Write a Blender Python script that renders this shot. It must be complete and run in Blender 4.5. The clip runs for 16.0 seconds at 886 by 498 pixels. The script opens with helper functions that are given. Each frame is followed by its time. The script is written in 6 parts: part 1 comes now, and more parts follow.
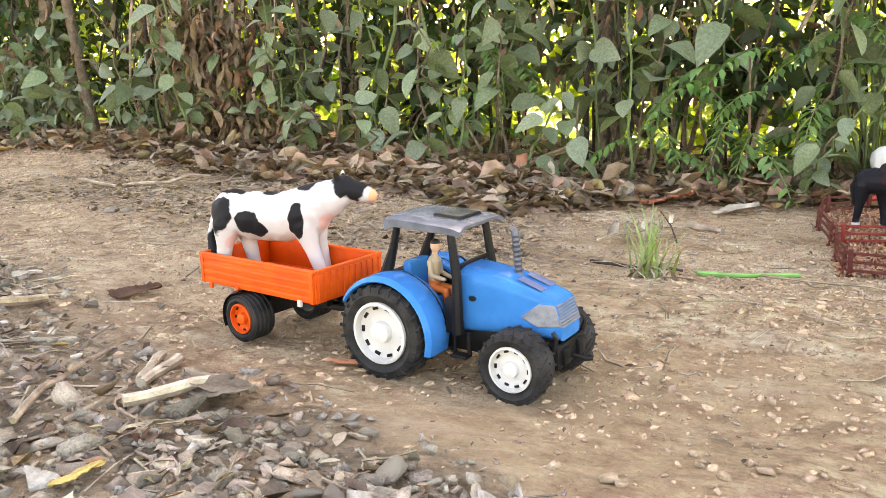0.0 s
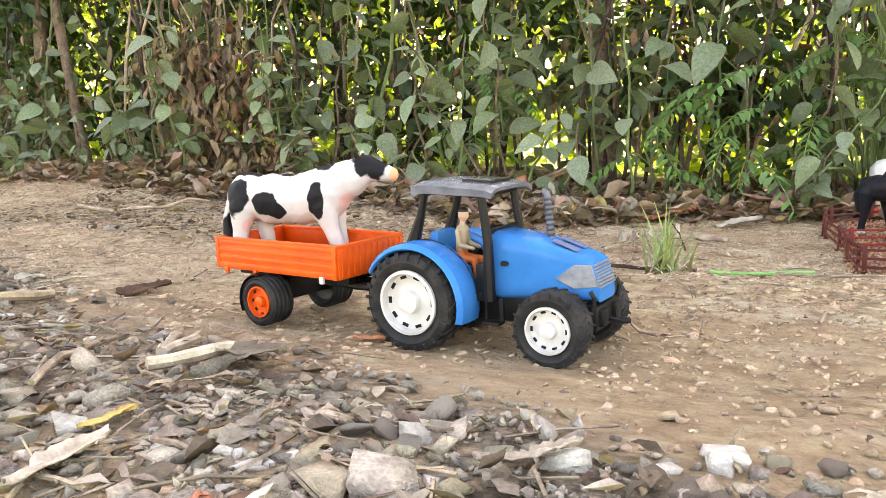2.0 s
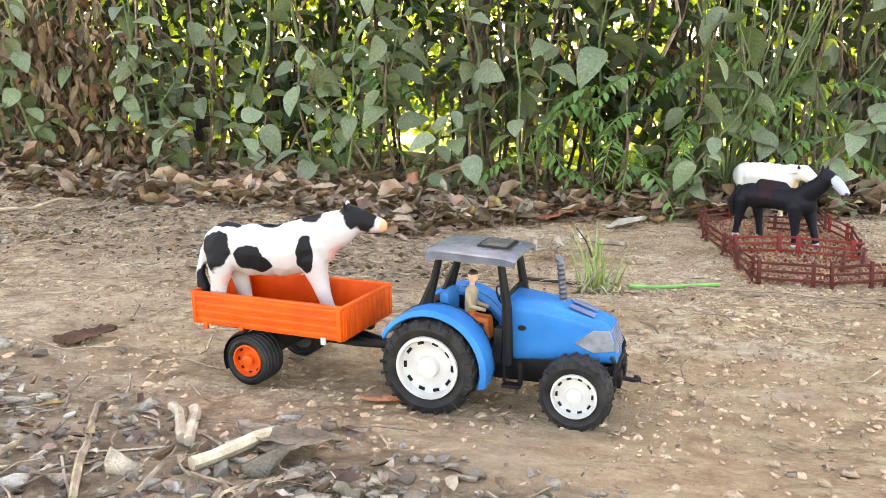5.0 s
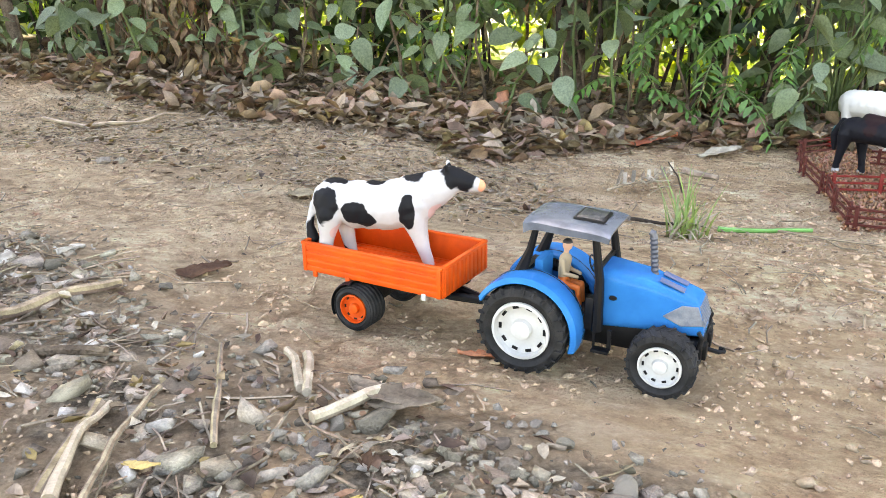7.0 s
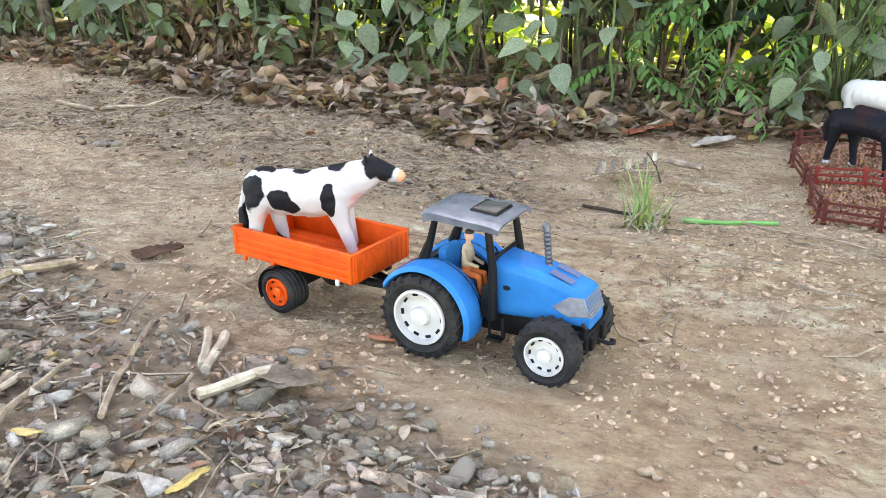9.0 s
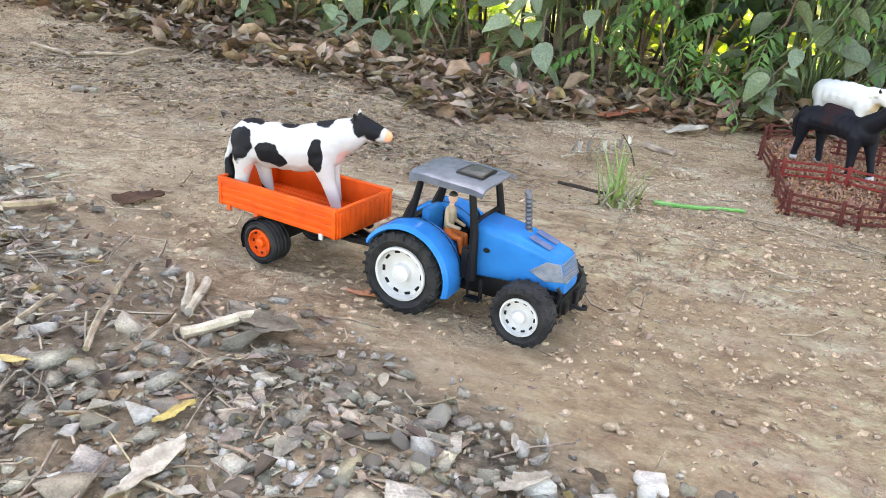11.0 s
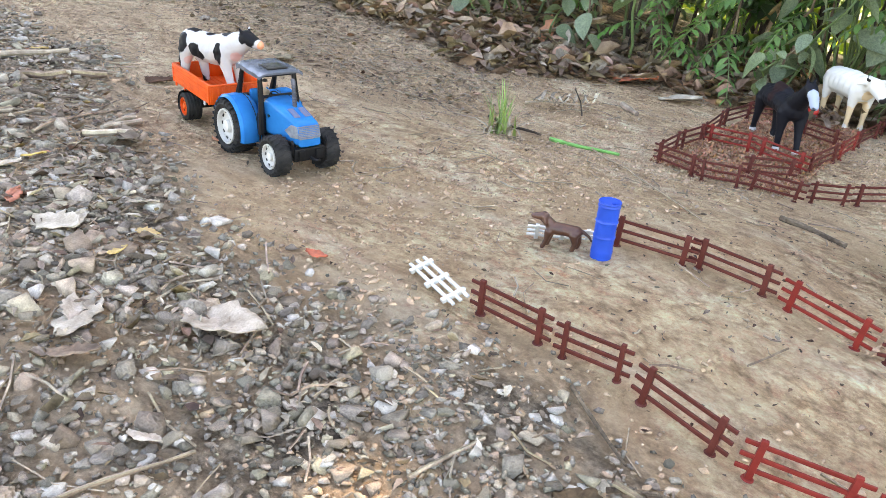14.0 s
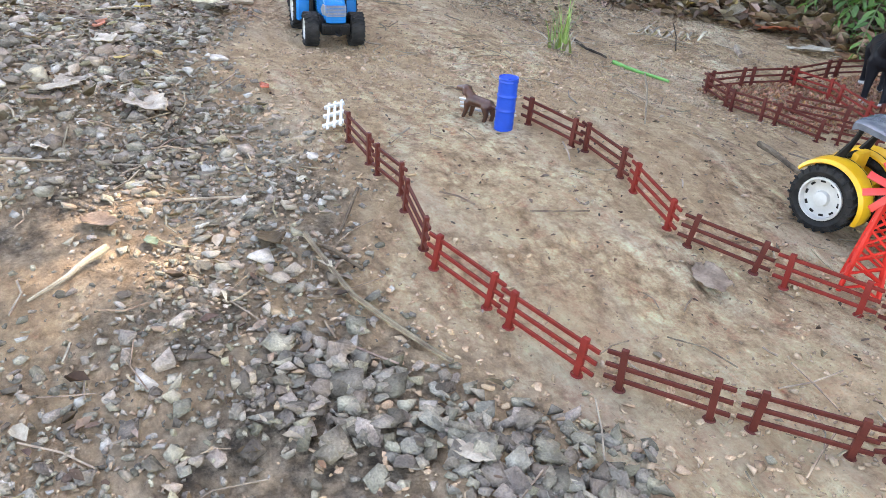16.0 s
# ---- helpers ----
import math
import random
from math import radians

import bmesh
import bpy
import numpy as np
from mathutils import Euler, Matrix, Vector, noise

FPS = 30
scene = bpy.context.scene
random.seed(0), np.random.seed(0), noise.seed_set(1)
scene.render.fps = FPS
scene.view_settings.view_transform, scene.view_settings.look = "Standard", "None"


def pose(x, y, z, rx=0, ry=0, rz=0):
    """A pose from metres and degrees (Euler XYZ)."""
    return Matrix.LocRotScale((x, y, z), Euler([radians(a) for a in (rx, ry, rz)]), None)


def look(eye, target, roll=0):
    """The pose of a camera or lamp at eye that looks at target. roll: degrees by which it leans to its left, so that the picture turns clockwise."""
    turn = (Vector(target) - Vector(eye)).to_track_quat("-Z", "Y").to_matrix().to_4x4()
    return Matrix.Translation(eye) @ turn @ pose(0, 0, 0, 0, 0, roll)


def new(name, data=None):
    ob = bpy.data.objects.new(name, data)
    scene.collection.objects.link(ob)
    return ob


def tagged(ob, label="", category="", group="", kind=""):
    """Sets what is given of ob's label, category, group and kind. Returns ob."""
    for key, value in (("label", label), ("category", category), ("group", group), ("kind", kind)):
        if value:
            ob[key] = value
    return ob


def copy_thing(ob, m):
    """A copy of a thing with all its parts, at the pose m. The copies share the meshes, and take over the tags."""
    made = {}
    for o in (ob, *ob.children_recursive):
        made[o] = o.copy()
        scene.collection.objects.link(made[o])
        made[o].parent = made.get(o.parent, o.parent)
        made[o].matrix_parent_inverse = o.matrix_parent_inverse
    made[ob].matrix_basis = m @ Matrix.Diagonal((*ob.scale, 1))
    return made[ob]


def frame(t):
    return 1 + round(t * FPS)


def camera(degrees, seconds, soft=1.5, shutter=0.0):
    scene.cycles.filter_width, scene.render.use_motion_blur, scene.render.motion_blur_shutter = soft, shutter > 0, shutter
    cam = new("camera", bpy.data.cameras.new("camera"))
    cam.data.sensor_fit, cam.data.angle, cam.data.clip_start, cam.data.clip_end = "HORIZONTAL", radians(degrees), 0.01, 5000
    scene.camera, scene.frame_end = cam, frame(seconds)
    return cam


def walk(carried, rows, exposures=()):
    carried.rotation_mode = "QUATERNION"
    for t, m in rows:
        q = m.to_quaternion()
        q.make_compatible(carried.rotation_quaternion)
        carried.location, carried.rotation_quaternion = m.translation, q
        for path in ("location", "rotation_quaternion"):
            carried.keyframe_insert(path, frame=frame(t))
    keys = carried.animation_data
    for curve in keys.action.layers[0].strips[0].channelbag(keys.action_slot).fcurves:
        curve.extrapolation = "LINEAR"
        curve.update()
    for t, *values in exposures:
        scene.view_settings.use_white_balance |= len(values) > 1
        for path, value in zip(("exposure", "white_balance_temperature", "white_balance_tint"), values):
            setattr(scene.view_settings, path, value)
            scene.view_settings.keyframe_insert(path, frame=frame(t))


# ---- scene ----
cam = camera(59.1, 16.0, soft=0.65)
PATH = [
    (0, (-0.292, -0.958, 0.340), (-1.087, 0.823, -0.100), -1.7),
    (0.5, (-0.311, -0.958, 0.320), (-1.148, 0.801, -0.135), 0.3),
    (1, (-0.280, -0.893, 0.303), (-1.138, 0.850, -0.173), 1.3),
    (1.5, (-0.298, -0.951, 0.294), (-1.098, 0.832, -0.131), -2.9),
    (2, (-0.339, -0.974, 0.248), (-1.110, 0.844, -0.070), -2.2),
    (2.5, (-0.434, -0.981, 0.308), (-1.116, 0.860, -0.076), 0.8),
    (3, (-0.480, -1.006, 0.337), (-1.096, 0.858, -0.042), 0.4),
    (3.5, (-0.461, -1.017, 0.342), (-1.049, 0.858, -0.030), -1.0),
    (4, (-0.520, -1.018, 0.354), (-0.885, 0.913, -0.016), -1.3),
    (4.2, (-0.502, -1.011, 0.357), (-0.839, 0.924, -0.023), -1.5),
    (6.3, (-0.585, -1.042, 0.441), (-1.090, 0.778, -0.216), -0.0),
    (6.5, (-0.580, -1.026, 0.469), (-1.120, 0.766, -0.235), -0.7),
    (7, (-0.544, -1.049, 0.460), (-1.093, 0.751, -0.216), -0.6),
    (7.5, (-0.450, -1.060, 0.463), (-1.057, 0.716, -0.227), -1.8),
    (8, (-0.425, -1.036, 0.474), (-1.137, 0.704, -0.209), 1.3),
    (8.5, (-0.446, -1.041, 0.473), (-1.057, 0.738, -0.208), -0.4),
    (9, (-0.366, -1.021, 0.477), (-1.029, 0.725, -0.239), -0.8),
    (9.2, (-0.362, -1.046, 0.477), (-0.979, 0.721, -0.229), 1.0),
    (11.3, (-0.376, -1.061, 0.467), (-0.959, 0.688, -0.309), 4.3),
    (11.5, (-0.325, -1.052, 0.465), (-0.997, 0.671, -0.294), 4.8),
    (12, (-0.274, -1.063, 0.451), (-0.996, 0.646, -0.295), 4.8),
    (12.5, (-0.210, -1.129, 0.491), (-0.925, 0.587, -0.246), 4.8),
    (13, (0.093, -1.117, 0.528), (-0.775, 0.514, -0.238), 4.6),
    (13.5, (0.399, -1.149, 0.554), (-0.587, 0.382, -0.274), 4.9),
    (14, (0.605, -1.130, 0.552), (-0.515, 0.284, -0.312), 5.0),
    (14.5, (0.827, -1.062, 0.561), (-0.456, 0.192, -0.323), 5.0),
    (15, (1.019, -1.006, 0.544), (-0.384, 0.094, -0.361), 5.1),
    (15.5, (1.155, -0.911, 0.526), (-0.338, 0.021, -0.424), 5.0),
    (16, (1.265, -0.789, 0.515), (-0.273, 0.034, -0.464), 4.8),
]
walk(cam, [(t, look(eye, target, roll)) for t, eye, target, roll in PATH], [(0, 3.48, 10900, 22), (4, 3.52, 10600, 21), (8, 3.42, 9300, 17), (12, 3.32, 9000, 17), (14, 3.24, 8700, 17), (16, 3.12, 8300, 17)])

# ---- light ----
SUN_DIR = Vector((-0.28, 1.0, 1.15)).normalized()      # from the ground to the sun
world = bpy.data.worlds.new("world")
scene.world = world
world.use_nodes = True
wn = world.node_tree.nodes
sky = wn.new("ShaderNodeTexSky")
sky.sky_type = "NISHITA"
sky.sun_disc = False
sky.sun_elevation = math.asin(SUN_DIR.z)
sky.sun_rotation = math.atan2(SUN_DIR.x, SUN_DIR.y)
wn["Background"].inputs["Strength"].default_value = 0.15
world.node_tree.links.new(sky.outputs["Color"], wn["Background"].inputs["Color"])
sun = new("sun", bpy.data.lights.new("sun", "SUN"))
sun.data.energy, sun.data.angle, sun.data.color = 2.0, radians(0.6), (1.0, 0.95, 0.88)
sun.matrix_world = look(SUN_DIR * 20, (0, 0, 0))


# ---- materials ----
def mat(name, base, dark=None, rough=0.7, scale=30.0, fine=0.25, bump=0.2, metal=0.0, vary=0.0, glow=0.0, spec=0.5, coords="Object", fac=(0.35, 0.65), ior=1.5):
    """A surface with two scales of noise between base and dark, fine relief, and optional hue change from piece to piece.
    glow: how much light passes through (leaves)."""
    m = bpy.data.materials.new(name)
    m.use_nodes = True
    n, l = m.node_tree.nodes, m.node_tree.links
    b = n["Principled BSDF"]
    b.inputs["Roughness"].default_value, b.inputs["Metallic"].default_value = rough, metal
    b.inputs["Specular IOR Level"].default_value, b.inputs["IOR"].default_value = spec, ior
    tc = n.new("ShaderNodeTexCoord")
    dark = dark or tuple(c * 0.65 for c in base)
    big, small = n.new("ShaderNodeTexNoise"), n.new("ShaderNodeTexNoise")
    for t, s in ((big, scale), (small, scale * 9)):
        t.inputs["Scale"].default_value, t.inputs["Detail"].default_value = s, 5
        l.new(tc.outputs[coords], t.inputs["Vector"])
    ramp = n.new("ShaderNodeMapRange")
    ramp.inputs["From Min"].default_value, ramp.inputs["From Max"].default_value = fac
    l.new(big.outputs["Fac"], ramp.inputs["Value"])
    mix = n.new("ShaderNodeMix")
    mix.data_type = "RGBA"
    mix.inputs["A"].default_value, mix.inputs["B"].default_value = (*dark, 1), (*base, 1)
    l.new(ramp.outputs["Result"], mix.inputs["Factor"])
    grain = n.new("ShaderNodeMix")
    grain.data_type, grain.blend_type = "RGBA", "OVERLAY"
    grain.inputs["Factor"].default_value = fine
    l.new(mix.outputs["Result"], grain.inputs["A"])
    l.new(small.outputs["Fac"], grain.inputs["B"])
    out = grain.outputs["Result"]
    if vary:
        geo, info = n.new("ShaderNodeNewGeometry"), n.new("ShaderNodeObjectInfo")
        add = n.new("ShaderNodeMath")
        l.new(geo.outputs["Random Per Island"], add.inputs[0])
        l.new(info.outputs["Random"], add.inputs[1])
        frac = n.new("ShaderNodeMath")
        frac.operation = "FRACT"
        l.new(add.outputs[0], frac.inputs[0])
        hsv = n.new("ShaderNodeHueSaturation")
        for key, lo, hi in (("Value", 1 - vary, 1 + vary), ("Hue", 0.5 - vary * 0.05, 0.5 + vary * 0.05), ("Saturation", 1 + vary * 0.4, 1 - vary * 0.4)):
            r = n.new("ShaderNodeMapRange")
            r.inputs["To Min"].default_value, r.inputs["To Max"].default_value = lo, hi
            if key == "Value":
                l.new(frac.outputs[0], r.inputs["Value"])
            else:
                k = n.new("ShaderNodeMath")
                k.operation, k.inputs[1].default_value = "MULTIPLY", 7.31 if key == "Hue" else 3.77
                f2 = n.new("ShaderNodeMath")
                f2.operation = "FRACT"
                l.new(frac.outputs[0], k.inputs[0])
                l.new(k.outputs[0], f2.inputs[0])
                l.new(f2.outputs[0], r.inputs["Value"])
            l.new(r.outputs["Result"], hsv.inputs[key])
        l.new(out, hsv.inputs["Color"])
        out = hsv.outputs["Color"]
    l.new(out, b.inputs["Base Color"])
    if bump:
        bp = n.new("ShaderNodeBump")
        bp.inputs["Strength"].default_value, bp.inputs["Distance"].default_value = bump, 0.3 / scale
        l.new(small.outputs["Fac"], bp.inputs["Height"])
        l.new(bp.outputs["Normal"], b.inputs["Normal"])
    if glow:
        tr, ms = n.new("ShaderNodeBsdfTranslucent"), n.new("ShaderNodeMixShader")
        ms.inputs["Fac"].default_value = glow
        warm = n.new("ShaderNodeMix")
        warm.data_type, warm.blend_type = "RGBA", "MULTIPLY"
        warm.inputs["Factor"].default_value = 1.0
        warm.inputs["B"].default_value = (1.6, 1.65, 0.85, 1)
        l.new(out, warm.inputs["A"])
        l.new(warm.outputs["Result"], tr.inputs["Color"])
        l.new(b.outputs["BSDF"], ms.inputs[1])
        l.new(tr.outputs["BSDF"], ms.inputs[2])
        l.new(ms.outputs["Shader"], n["Material Output"].inputs["Surface"])
    return m


BLUE = mat("blue plastic", (0.0, 0.152, 0.405), (0.0, 0.126, 0.345), 0.17, 25, 0.04, 0.02, ior=1.17)
BLUE_DRUM = mat("dark blue plastic", (0.004, 0.065, 0.42), (0.004, 0.05, 0.32), 0.4, 30, 0.06, 0.03, spec=0.25)
YELLOW = mat("yellow plastic", (0.75, 0.40, 0.02), (0.62, 0.30, 0.015), 0.35, 25, 0.06, 0.03)
RED = mat("red plastic", (0.65, 0.030, 0.020), (0.5, 0.02, 0.012), 0.38, 25, 0.06, 0.03)
ORANGE = mat("orange plastic", (0.70, 0.085, 0.010), (0.55, 0.060, 0.008), 0.42, 40, 0.10, 0.05, spec=0.25)
BLACK = mat("black plastic", (0.009, 0.009, 0.010), (0.005, 0.005, 0.005), 0.40, 30, 0.15, 0.08, spec=0.16)
RUBBER = mat("dusty black rubber", (0.030, 0.028, 0.026), (0.010, 0.010, 0.010), 0.75, 45, 0.3, 0.25, spec=0.2)
TEAL = mat("teal plastic", (0.01, 0.30, 0.33), (0.008, 0.22, 0.25), 0.4, 25, 0.06, 0.03)
WHITE = mat("white plastic", (0.53, 0.52, 0.49), (0.44, 0.425, 0.395), 0.4, 30, 0.08, 0.04)
# blue tint in the silver base stands for reflected sky
SILVER = mat("silver paint", (0.185, 0.205, 0.235), (0.11, 0.125, 0.15), 0.24, 30, 0.2, 0.08, metal=0.35)
PIPE = mat("dull grey metal", (0.11, 0.11, 0.12), (0.06, 0.06, 0.065), 0.45, 60, 0.3, 0.1, metal=0.5)
STICKER = mat("worn dark sticker", (0.10, 0.12, 0.17), (0.05, 0.09, 0.20), 0.5, 160, 0.3, 0.1)
GREY = mat("worn grey plastic", (0.19, 0.20, 0.215), (0.09, 0.11, 0.14), 0.5, 60, 0.3, 0.1)
PANEL = mat("black glossy panel", (0.018, 0.018, 0.02), (0.06, 0.06, 0.06), 0.22, 70, 0.2, 0.05, fac=(0.55, 0.8))
FENCE = mat("maroon plastic", (0.105, 0.024, 0.018), (0.075, 0.016, 0.012), 0.5, 30, 0.25, 0.08, spec=0.18)
FENCE_RED = mat("red brown plastic", (0.215, 0.024, 0.018), (0.15, 0.017, 0.013), 0.46, 30, 0.2, 0.06, spec=0.18)
BROWN = mat("brown plastic", (0.085, 0.032, 0.018), (0.05, 0.018, 0.010), 0.45, 40, 0.15, 0.1)
STONE = mat("grey gravel", (0.335, 0.283, 0.213), (0.16, 0.134, 0.102), 0.85, 40, 0.6, 0.7, vary=0.46, spec=0.25)
TAN_STONE = mat("dusty tan stone", (0.39, 0.315, 0.23), (0.22, 0.178, 0.13), 0.9, 50, 0.5, 0.5, vary=0.42, spec=0.2)
PALE_STONE = mat("pale stone", (0.50, 0.45, 0.38), (0.28, 0.245, 0.205), 0.85, 50, 0.4, 0.4, vary=0.22, spec=0.25)
CLOD = mat("crumb of dry dirt", (0.51, 0.352, 0.226), (0.37, 0.248, 0.157), 0.95, 70, 0.4, 0.6, vary=0.12, spec=0.1)
SCRAP = mat("dark rotted leaf scrap", (0.13, 0.085, 0.057), (0.055, 0.037, 0.027), 0.85, 40, 0.4, 0.3, vary=0.4, spec=0.15)
PEBBLE = mat("tan pebble", (0.41, 0.29, 0.192), (0.28, 0.19, 0.125), 0.9, 60, 0.4, 0.4, vary=0.18, spec=0.2)
DRY_LEAF = mat("dry brown leaf", (0.245, 0.165, 0.10), (0.115, 0.075, 0.048), 0.8, 25, 0.5, 0.4, vary=0.55, glow=0.12, spec=0.2)
GREY_LEAF = mat("bleached dead leaf", (0.30, 0.235, 0.175), (0.15, 0.112, 0.082), 0.85, 30, 0.5, 0.4, vary=0.40, glow=0.1, spec=0.2)
TAN_LEAF = mat("tan dead leaf", (0.34, 0.225, 0.155), (0.20, 0.13, 0.09), 0.8, 30, 0.4, 0.3, vary=0.35, glow=0.12, spec=0.2)
RED_LEAF = mat("reddish fallen leaf", (0.50, 0.17, 0.085), (0.32, 0.11, 0.06), 0.7, 40, 0.4, 0.3, vary=0.25, glow=0.2)
YELLOW_LEAF = mat("yellow fallen leaf", (0.52, 0.37, 0.14), (0.38, 0.25, 0.10), 0.7, 40, 0.4, 0.3, vary=0.2, glow=0.2)
PALE_LEAF = mat("pale fallen leaf", (0.50, 0.43, 0.34), (0.30, 0.24, 0.175), 0.8, 40, 0.4, 0.4, vary=0.2, glow=0.15)
WHITE_LEAF = mat("bleached white leaf", (0.78, 0.75, 0.70), (0.60, 0.56, 0.50), 0.75, 40, 0.3, 0.3, glow=0.1)
# grey mixed into the green stands for the sky's sheen on the leaves
GREEN_LEAF = mat("green leaf greyed by sheen", (0.160, 0.205, 0.114), (0.092, 0.128, 0.067), 0.48, 14, 0.35, 0.25, vary=0.34, glow=0.22, spec=0.5)
# base set low so the green carries the hedge's shaded depths
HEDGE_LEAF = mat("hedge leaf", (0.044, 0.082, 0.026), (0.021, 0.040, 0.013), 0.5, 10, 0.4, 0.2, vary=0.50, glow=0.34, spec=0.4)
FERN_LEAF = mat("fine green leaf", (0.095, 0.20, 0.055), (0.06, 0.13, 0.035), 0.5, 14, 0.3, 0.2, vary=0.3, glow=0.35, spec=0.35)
# base lifted to lime: sunlight on the foliage is put into the colour
FAR_LEAF = mat("far leaf with sunlight in colour", (0.27, 0.34, 0.095), (0.13, 0.19, 0.045), 0.6, 4, 0.4, 0.1, vary=0.5, glow=0.58, spec=0.2)
GRASS = mat("grass blade", (0.125, 0.18, 0.065), (0.08, 0.12, 0.045), 0.6, 20, 0.3, 0.1, vary=0.3, glow=0.3)
TUFT = mat("tuft blade", (0.26, 0.34, 0.12), (0.17, 0.24, 0.07), 0.55, 20, 0.3, 0.1, vary=0.3, glow=0.25)
BARK = mat("grey brown bark", (0.21, 0.155, 0.105), (0.085, 0.060, 0.042), 0.9, 18, 0.6, 0.8, spec=0.15)
DARK_BARK = mat("dark bark", (0.075, 0.055, 0.040), (0.026, 0.019, 0.015), 0.9, 14, 0.6, 0.8, spec=0.15)
TWIG = mat("dry twig", (0.33, 0.25, 0.165), (0.15, 0.105, 0.07), 0.85, 40, 0.5, 0.4, vary=0.4)
STRAW = mat("pale dry stalk", (0.43, 0.355, 0.255), (0.27, 0.21, 0.14), 0.75, 40, 0.4, 0.3, vary=0.2)
SHAVING = mat("brown wood shaving", (0.36, 0.175, 0.095), (0.21, 0.095, 0.05), 0.8, 60, 0.4, 0.3, vary=0.4)
GREEN_STICK = mat("fresh green stalk", (0.13, 0.36, 0.08), (0.09, 0.26, 0.05), 0.5, 40, 0.2, 0.1)


# ---- the lie of the land ----
def step(a):
    a = np.clip(a, 0.0, 1.0)
    return a * a * (3 - 2 * a)


def rise(x, y):
    """Height of the smooth ground: a bank along the hedge, a dip by the pens, a shoulder of gravel."""
    z = 0.08 * step((y - 0.7) / 0.9) * step((-x - 2.0) / 1.2)
    z = z - 0.075 * step((y - 0.15) / 0.6) * step((x + 1.6) / 1.0)
    z = z + 0.045 * step((-y - 0.15) / 0.5) * step((0.25 - x) / 0.7) * step((x + 3.2) / 1.0)
    z = z - 0.045 * step((x - 0.1) / 0.7) * (1 - step((y - 0.15) / 0.6))
    return z - 0.9 * step((y - hedge_y(x) - 1.2) / 3.0)


def hedge_y(x):
    """Foot of the hedge."""
    return np.interp(x, [-40, -22, -17, -14, -12, -8.4, -6.9, -5.8, -4.8, -4.1, -2.6, -1.8, -1.0, -0.4, 0.3, 2, 40], [-12, -1.5, 2.4, 3.7, 4.0, 3.0, 2.4, 2.25, 1.95, 1.75, 1.8, 1.75, 1.75, 1.65, 1.85, 2.1, 5])


def litter_y(x):
    """Edge of the leaf litter in front of the hedge."""
    return np.interp(x, [-22, -17, -14, -12, -8.4, -6.9, -5.8, -4.1, -3.4, -2.6, -1.7, -1.1, -0.9, -0.6, -0.35, 0.3, 2], [-1.8, 2.2, 3.5, 3.8, 2.9, 2.2, 2.05, 1.5, 1.5, 1.45, 1.25, 1.08, 1.27, 1.52, 1.55, 1.68, 2.0])


def gravel_y(x):
    """Edge of the gravel along the near side of the track."""
    return np.interp(x, [-7, -4, -3.3, -2.5, -1.8, -1.25, -0.8, -0.4, 0.4, 1.0, 2.0], [-0.5, -0.25, -0.02, 0.05, 0.0, -0.17, -0.34, -0.42, -0.49, -0.42, 0.0])


def bumps(x, y):
    """Small unevenness of the ground at a place."""
    v = Vector((x, y, 0))
    near = 1.0 - 0.42 * float(step((x + 1.3) / 0.8))
    return near * (0.020 * noise.noise(v * 2.3) + 0.011 * noise.noise(v * 7)) + near * 0.0055 * noise.noise(v * 17) + near * 0.0052 * noise.noise(v * 38) * (0.4 + max(0.0, 1.6 * noise.noise(v * 3.1 + Vector((4, 2, 1)))))


def ground_z(x, y):
    return float(rise(x, y)) + bumps(x, y)


# ---- mesh helpers ----
def finish(name, bm, material, parent=None, smooth=True):
    me = bpy.data.meshes.new(name)
    bmesh.ops.recalc_face_normals(bm, faces=bm.faces)
    bm.to_mesh(me)
    bm.free()
    for m in material if isinstance(material, (list, tuple)) else [material]:
        me.materials.append(m)
    if smooth:
        me.polygons.foreach_set("use_smooth", [True] * len(me.polygons))
        me.set_sharp_from_angle(angle=radians(38))
    ob = new(name, me)
    ob.parent = parent
    return ob


def part(name, bm, material, parent, label="", smooth=True):
    ob = finish(name, bm, material, parent, smooth)
    return tagged(ob, label)


def thing(name, m, label, category, group="", kind=""):
    ob = new(name)
    ob.empty_display_size = 0.02
    ob.matrix_world = m
    return tagged(ob, label, category, group, kind)


def raw(name, verts, faces, material, parent=None, smooth=False):
    me = bpy.data.meshes.new(name)
    me.from_pydata(verts.tolist() if hasattr(verts, "tolist") else verts, [], faces.tolist() if hasattr(faces, "tolist") else faces)
    me.materials.append(material)
    if smooth:
        me.polygons.foreach_set("use_smooth", [True] * len(me.polygons))
    ob = new(name, me)
    ob.parent = parent
    return ob


def box(bm, lo, hi, bevel=0.0, turn=None, mid=None):
    c = [(a + b) / 2 for a, b in zip(lo, hi)]
    s = [b - a for a, b in zip(lo, hi)]
    m = Matrix.Translation(c) @ (turn.to_4x4() if turn else Matrix()) @ Matrix.Diagonal((*s, 1))
    made = bmesh.ops.create_cube(bm, size=1, matrix=m)["verts"]
    if bevel:
        bmesh.ops.bevel(bm, geom=list({e for v in made for e in v.link_edges}), offset=bevel, segments=2, profile=0.6, affect="EDGES")
    return made


def disc(bm, x, y, z, r0, r1, high, sides=16):
    """A short upright cylinder standing on z."""
    bmesh.ops.create_cone(bm, cap_ends=True, segments=sides, radius1=r0, radius2=r1, depth=high, matrix=Matrix.Translation((x, y, z + high / 2)))


